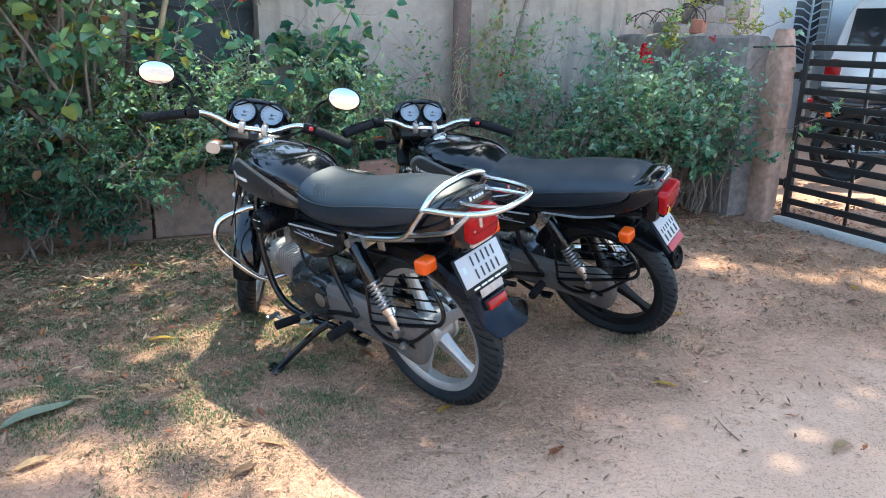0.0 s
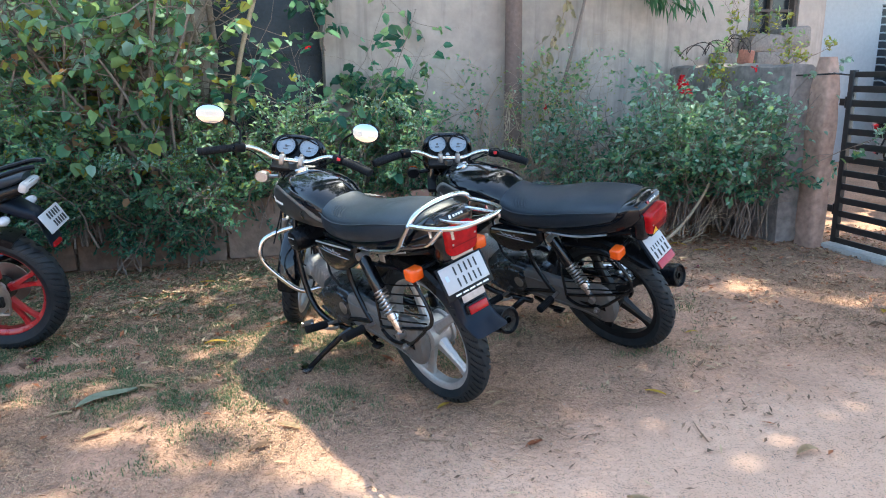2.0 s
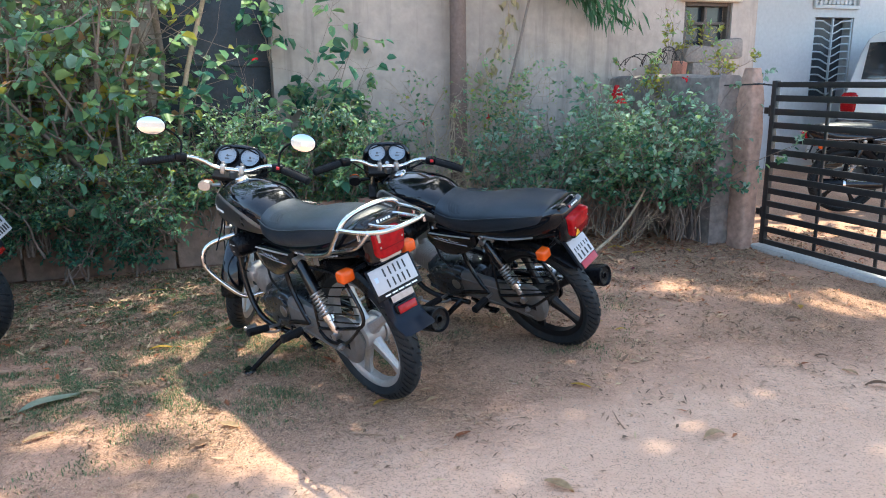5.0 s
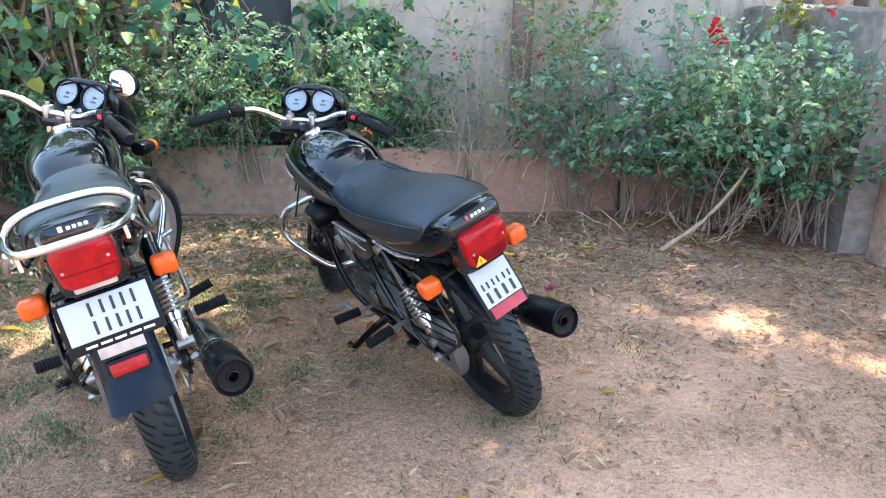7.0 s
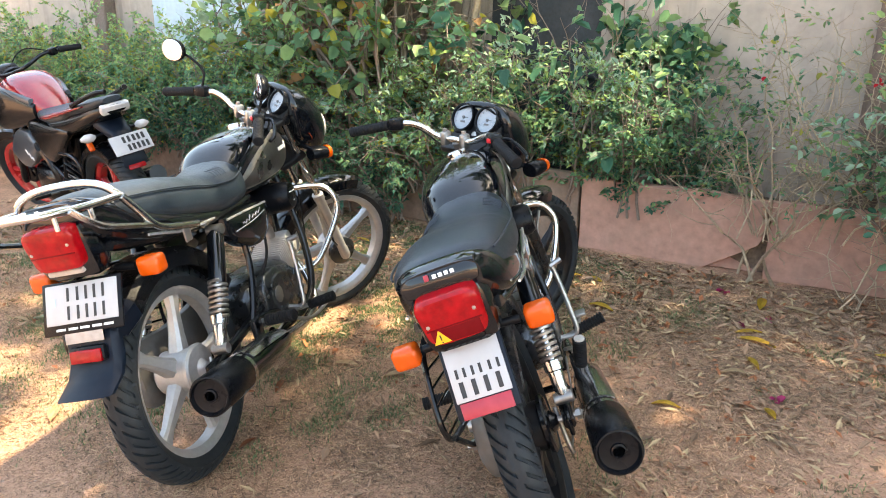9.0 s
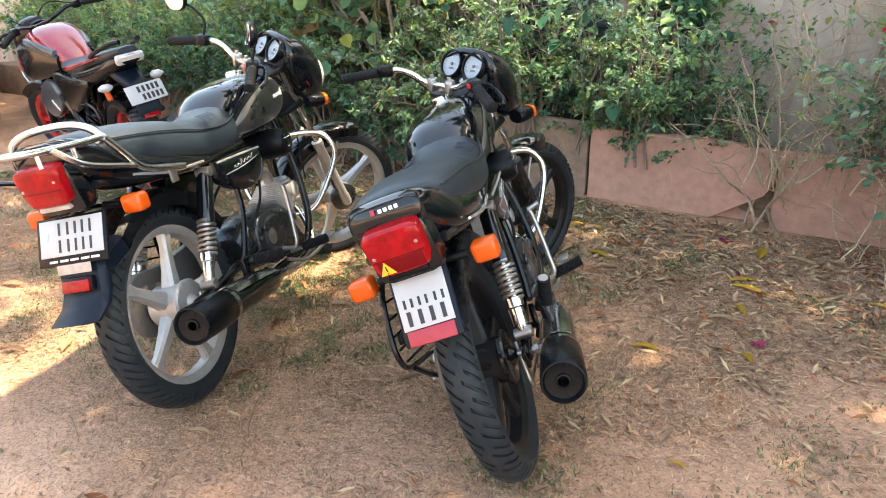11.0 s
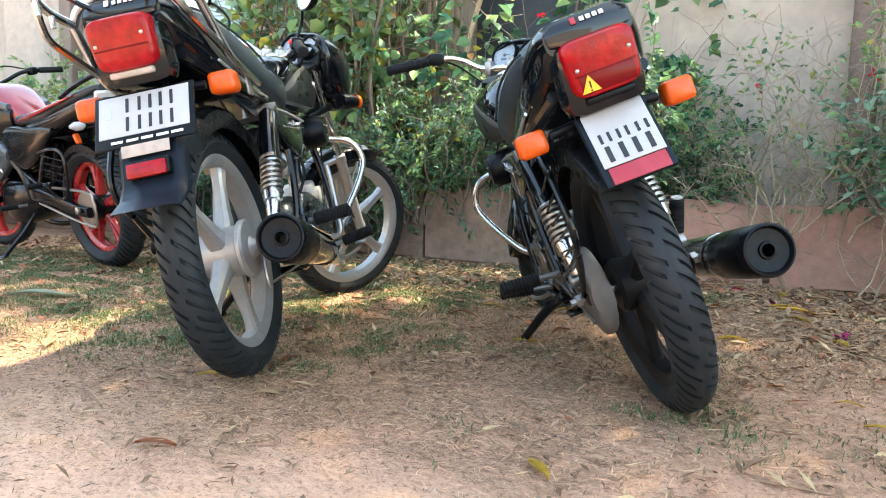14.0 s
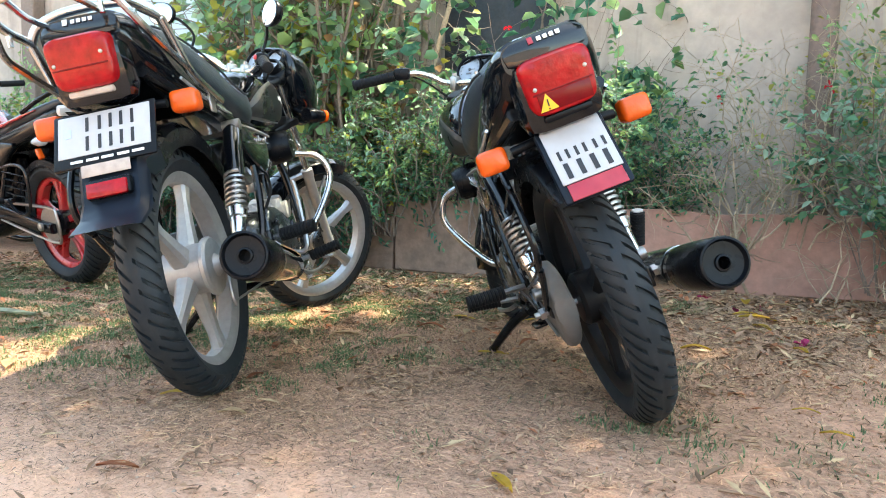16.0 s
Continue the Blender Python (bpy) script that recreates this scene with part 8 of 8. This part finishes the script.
green = lambda x, y, d: clamp(clamp((-0.35 - x) / 0.5) * clamp((y - 1.6) / 0.5) * (0.80 + 1.1 * patch(x, y, 2.0)) + 0.85 * clamp(1.5 * patch(x, y, 2.3, 1)) * clamp((3.1 - d) / 0.5)) * clamp((1.2 - x) / 0.8)
blades("green_grass", scatter(125000, -3.6, 1.9, 0.3, 4.6, lambda x, y, d: green(x, y, d) * clamp(0.45 + 1.6 * patch(x, y, 7.0, 3)), rng), 0.016, GRASS, rng, "short thin green grass in patches")
bare = lambda x: 1 - 0.65 * clamp((x - 0.1) / 0.7)
strawy = lambda x, y, d: clamp(0.55 + 1.2 * patch(x, y, 1.1, 5)) * clamp((3.1 - d) / 0.9) + 0.006
blades("dry_grass", scatter(110000, -3.6, 2.8, 0.0, 5.0, strawy, rng), 0.013, STRAW, rng, "short dry straw-coloured grass", 2.6)
flat_bits("straw_bits", scatter(230000, -3.4, 2.8, 0.3, 5.2, lambda x, y, d: (clamp(0.5 + 1.0 * patch(x, y, 1.3, 9)) * clamp((3.9 - d) / 1.0) + 0.03) * bare(x), rng), 0.019, 0.0011, STRAW, rng, 0.26, 0.3, 0.005, "loose dry straw and stalks on the earth", "straw")
flat_bits("dark_stalks", scatter(150000, -3.4, 2.8, 0.3, 5.2, lambda x, y, d: (clamp(0.4 + 1.2 * patch(x, y, 1.3, 9)) * clamp((3.9 - d) / 1.0) + 0.03) * bare(x), rng), 0.018, 0.0012, STALK, rng, 0.16, 0.3, 0.003, "dark weathered grass stalks on the earth", "straw")
chips = lambda x, y, d: clamp(0.30 + 1.5 * patch(x, y, 4.0, 13)) * clamp((3.5 - d) / 1.0) + 0.01
flat_bits("leaf_scraps", scatter(15000, -3.4, 2.8, 0.3, 5.2, chips, rng), 0.027, 0.0085, LITTER, rng, 0.30, 0.35, 0.005, "broken brown leaf scraps on the earth", "leaf litter")
flat_bits("pale_stems", scatter(7500, -3.4, 2.8, 0.3, 5.2, chips, rng), 0.036, 0.0024, TAN_LEAF, rng, 0.14, 0.3, 0.006, "pale broken grass stems on the earth", "straw")
flat_bits("leaf_litter", scatter(5200, -4.2, 3.4, 0.4, 6.0, lambda x, y, d: clamp(1.15 - d / 1.5) + 0.10 * clamp((3.0 - d) / 1.0) + 0.003, rng), 0.048, 0.019, LITTER, rng, 0.25, 0.35, 0.005, "scattered dry brown leaf litter", "leaf litter")
flat_bits("crisp_litter", scatter(800, -0.4, 2.8, 1.9, 5.6, lambda x, y, d: clamp(0.35 + 1.6 * patch(x, y, 2.6, 17)) * clamp((2.3 - d) / 0.9) * clamp((x + 0.1) / 0.6), rng), 0.030, 0.014, CRISP, rng, 0.3, 0.4, 0.005, "crisp orange-brown leaf flakes on the earth", "leaf litter")
flat_bits("rust_litter", scatter(1500, -4.2, 3.4, 0.4, 5.8, lambda x, y, d: clamp(1.2 - d / 2.0) + 0.05 * clamp((3.2 - d) / 0.6) + 0.006, rng), 0.042, 0.018, LITTER_RED, rng, 0.25, 0.35, 0.005, "scattered rust-coloured dead leaves", "leaf litter")
flat_bits("pale_litter", scatter(3500, -4.2, 3.4, 0.4, 5.8, lambda x, y, d: clamp(1.1 - d / 2.2) + 0.012, rng), 0.050, 0.012, TAN_LEAF, rng, 0.2, 0.35, 0.005, "pale tan curled leaf scraps", "leaf litter")
# grit
pts = scatter(5200, -4.0, 3.4, -0.4, 5.4, lambda x, y, d: 0.4 + 0.5 * clamp((d - 2.4) / 1.0), rng)
verts, faces = [], []
for x, y, z in pts:
    r = rng.uniform(0.0012, 0.0052)
    b = len(verts)
    verts += [(x + r, y, z), (x, y + r, z), (x - r, y, z), (x, y - r, z), (x + r * 0.2, y, z + r)]
    faces += [(b, b + 1, b + 4), (b + 1, b + 2, b + 4), (b + 2, b + 3, b + 4), (b + 3, b, b + 4)]
tagged(raw("grit", verts, faces, material("grit_stone", (0.40, 0.30, 0.23), 0.9, island=0.4, spec=0.2)), "small grit and clods on the earth", "grit", kind="stuff")


def fallen_leaf(x, y, turn, length, width, mat, label, group="fallen leaves", arch=0.12, wave=0.0):
    """One curled leaf with a folded midrib."""
    bm = fresh()
    n, rows = 8, []
    for i in range(n + 1):
        f = i / n
        w = width * (math.sin(math.pi * min(f * 1.05, 1.0)) ** 0.7 if 0 < f < 1 else 0.03)
        zc = length * arch * math.sin(math.pi * f) * 0.5 + 0.004
        yb = wave * math.sin(2 * math.pi * f) * length
        rows.append([bm.verts.new((length * (f - 0.5), yb + w * 0.5 * k, zc + abs(k) * width * 0.18)) for k in (-1, -0.5, 0, 0.5, 1)])
    for a, b in zip(rows, rows[1:]):
        for j in range(4):
            bm.faces.new((a[j], b[j], b[j + 1], a[j + 1]))
    bmesh.ops.solidify(bm, geom=bm.faces[:], thickness=0.0006)
    ob = part("fallen_leaf", bm, mat, None)
    ob.matrix_world = pose(x, y, soil_height(x, y) + 0.001, 0, 0, turn)
    return tagged(ob, label, "leaf", group)


fallen_leaf(-1.54, 1.86, 58, 0.26, 0.066, GREEN_LEAF, "long pale green fallen leaf on dry earth", wave=0.05)
rnd = random.Random(61)
spots = [(0.18, 4.34, 20, 0.16), (0.10, 4.40, 60, 0.12), (-0.09, 4.76, 120, 0.17), (0.05, 4.85, 10, 0.14), (0.75, 2.31, -20, 0.09), (0.30, 4.15, -30, 0.12), (-0.45, 4.05, 15, 0.13), (-0.15, 4.0, 80, 0.10), (0.55, 4.7, 30, 0.12),
         (-0.75, 4.3, -10, 0.12), (1.15, 5.05, 0, 0.14), (1.45, 5.15, 50, 0.12), (1.7, 5.0, 100, 0.10), (-2.0, 3.55, 20, 0.11), (-1.6, 3.1, 80, 0.09), (-2.3, 3.0, 150, 0.11), (-0.55, 3.35, 20, 0.11), (-0.35, 3.55, 70, 0.09),
         (0.35, 3.6, 40, 0.10), (0.8, 4.3, 10, 0.11), (-0.9, 3.8, 60, 0.10), (1.0, 3.1, 25, 0.07), (0.0, 3.0, 35, 0.10), (-0.3, 3.15, -50, 0.10), (1.3, 4.9, 20, 0.12)]
for k, (x, y, a, ln) in enumerate(spots):
    fallen_leaf(x, y, a, ln, ln * rnd.uniform(0.22, 0.34), YELLOW_LEAF if k % 4 != 3 else TAN_LEAF, "yellow fallen leaf lying on the earth" if k % 4 != 3 else "tan dried leaf lying on the earth", arch=rnd.uniform(0.05, 0.25))
for k in range(60):
    x, y = rnd.uniform(-2.6, 2.2), rnd.uniform(1.2, 5.0)
    if wall_distance(x, y) < 0.15:
        continue
    ln = rnd.uniform(0.06, 0.12)
    fallen_leaf(x, y, rnd.uniform(0, 360), ln, ln * rnd.uniform(0.2, 0.4), (LITTER, TAN_LEAF, LITTER_RED, TAN_LEAF, YELLOW_LEAF)[k % 5], "curled dry leaf lying on the earth", arch=rnd.uniform(0.1, 0.35))
for x, y, s in ((0.532, 3.969, 0.028), (-2.168, 2.195, 0.045), (0.02, 4.45, 0.03), (0.05, 4.6, 0.028), (-0.3, 4.75, 0.03), (-2.0, 3.2, 0.03), (1.2, 4.4, 0.022)):
    f = thing("petal", Matrix.Translation((x, y, soil_height(x, y) + 0.006)), "crumpled magenta flower petal on the ground", "petal", "fallen petals")
    leaf_mesh("blade", rng.normal(0, s * 0.18, (5, 3)) * np.array([1, 1, 0.2]), rng.normal(0, 1, (5, 3)) * np.array([1, 1, 0.3]), s, 0.9, PETAL, f, rng, 0.0, True)
# a few fallen sticks
for k, (x, y, a, ln) in enumerate(((-0.15, 1.75, 15, 0.22), (0.2, 2.2, 160, 0.18), (1.0, 2.6, 30, 0.24), (-0.6, 3.3, 70, 0.2), (0.9, 1.9, 100, 0.16), (0.4, 3.3, 200, 0.2), (1.5, 4.2, 40, 0.3), (-1.7, 2.9, 120, 0.25))):
    t_ = Twigs()
    t_.add(grow((0, 0, 0.004), (1, 0, 0), ln, random.Random(k), 0.08, 0, 5), 0.003, 0.0015, 5)
    st = t_.make("stick", LITTER, None)
    st.matrix_world = pose(x, y, soil_height(x, y) + 0.002, 0, 0, a)
    tagged(st, "thin reddish-brown stick on the earth", "stick", "fallen sticks")
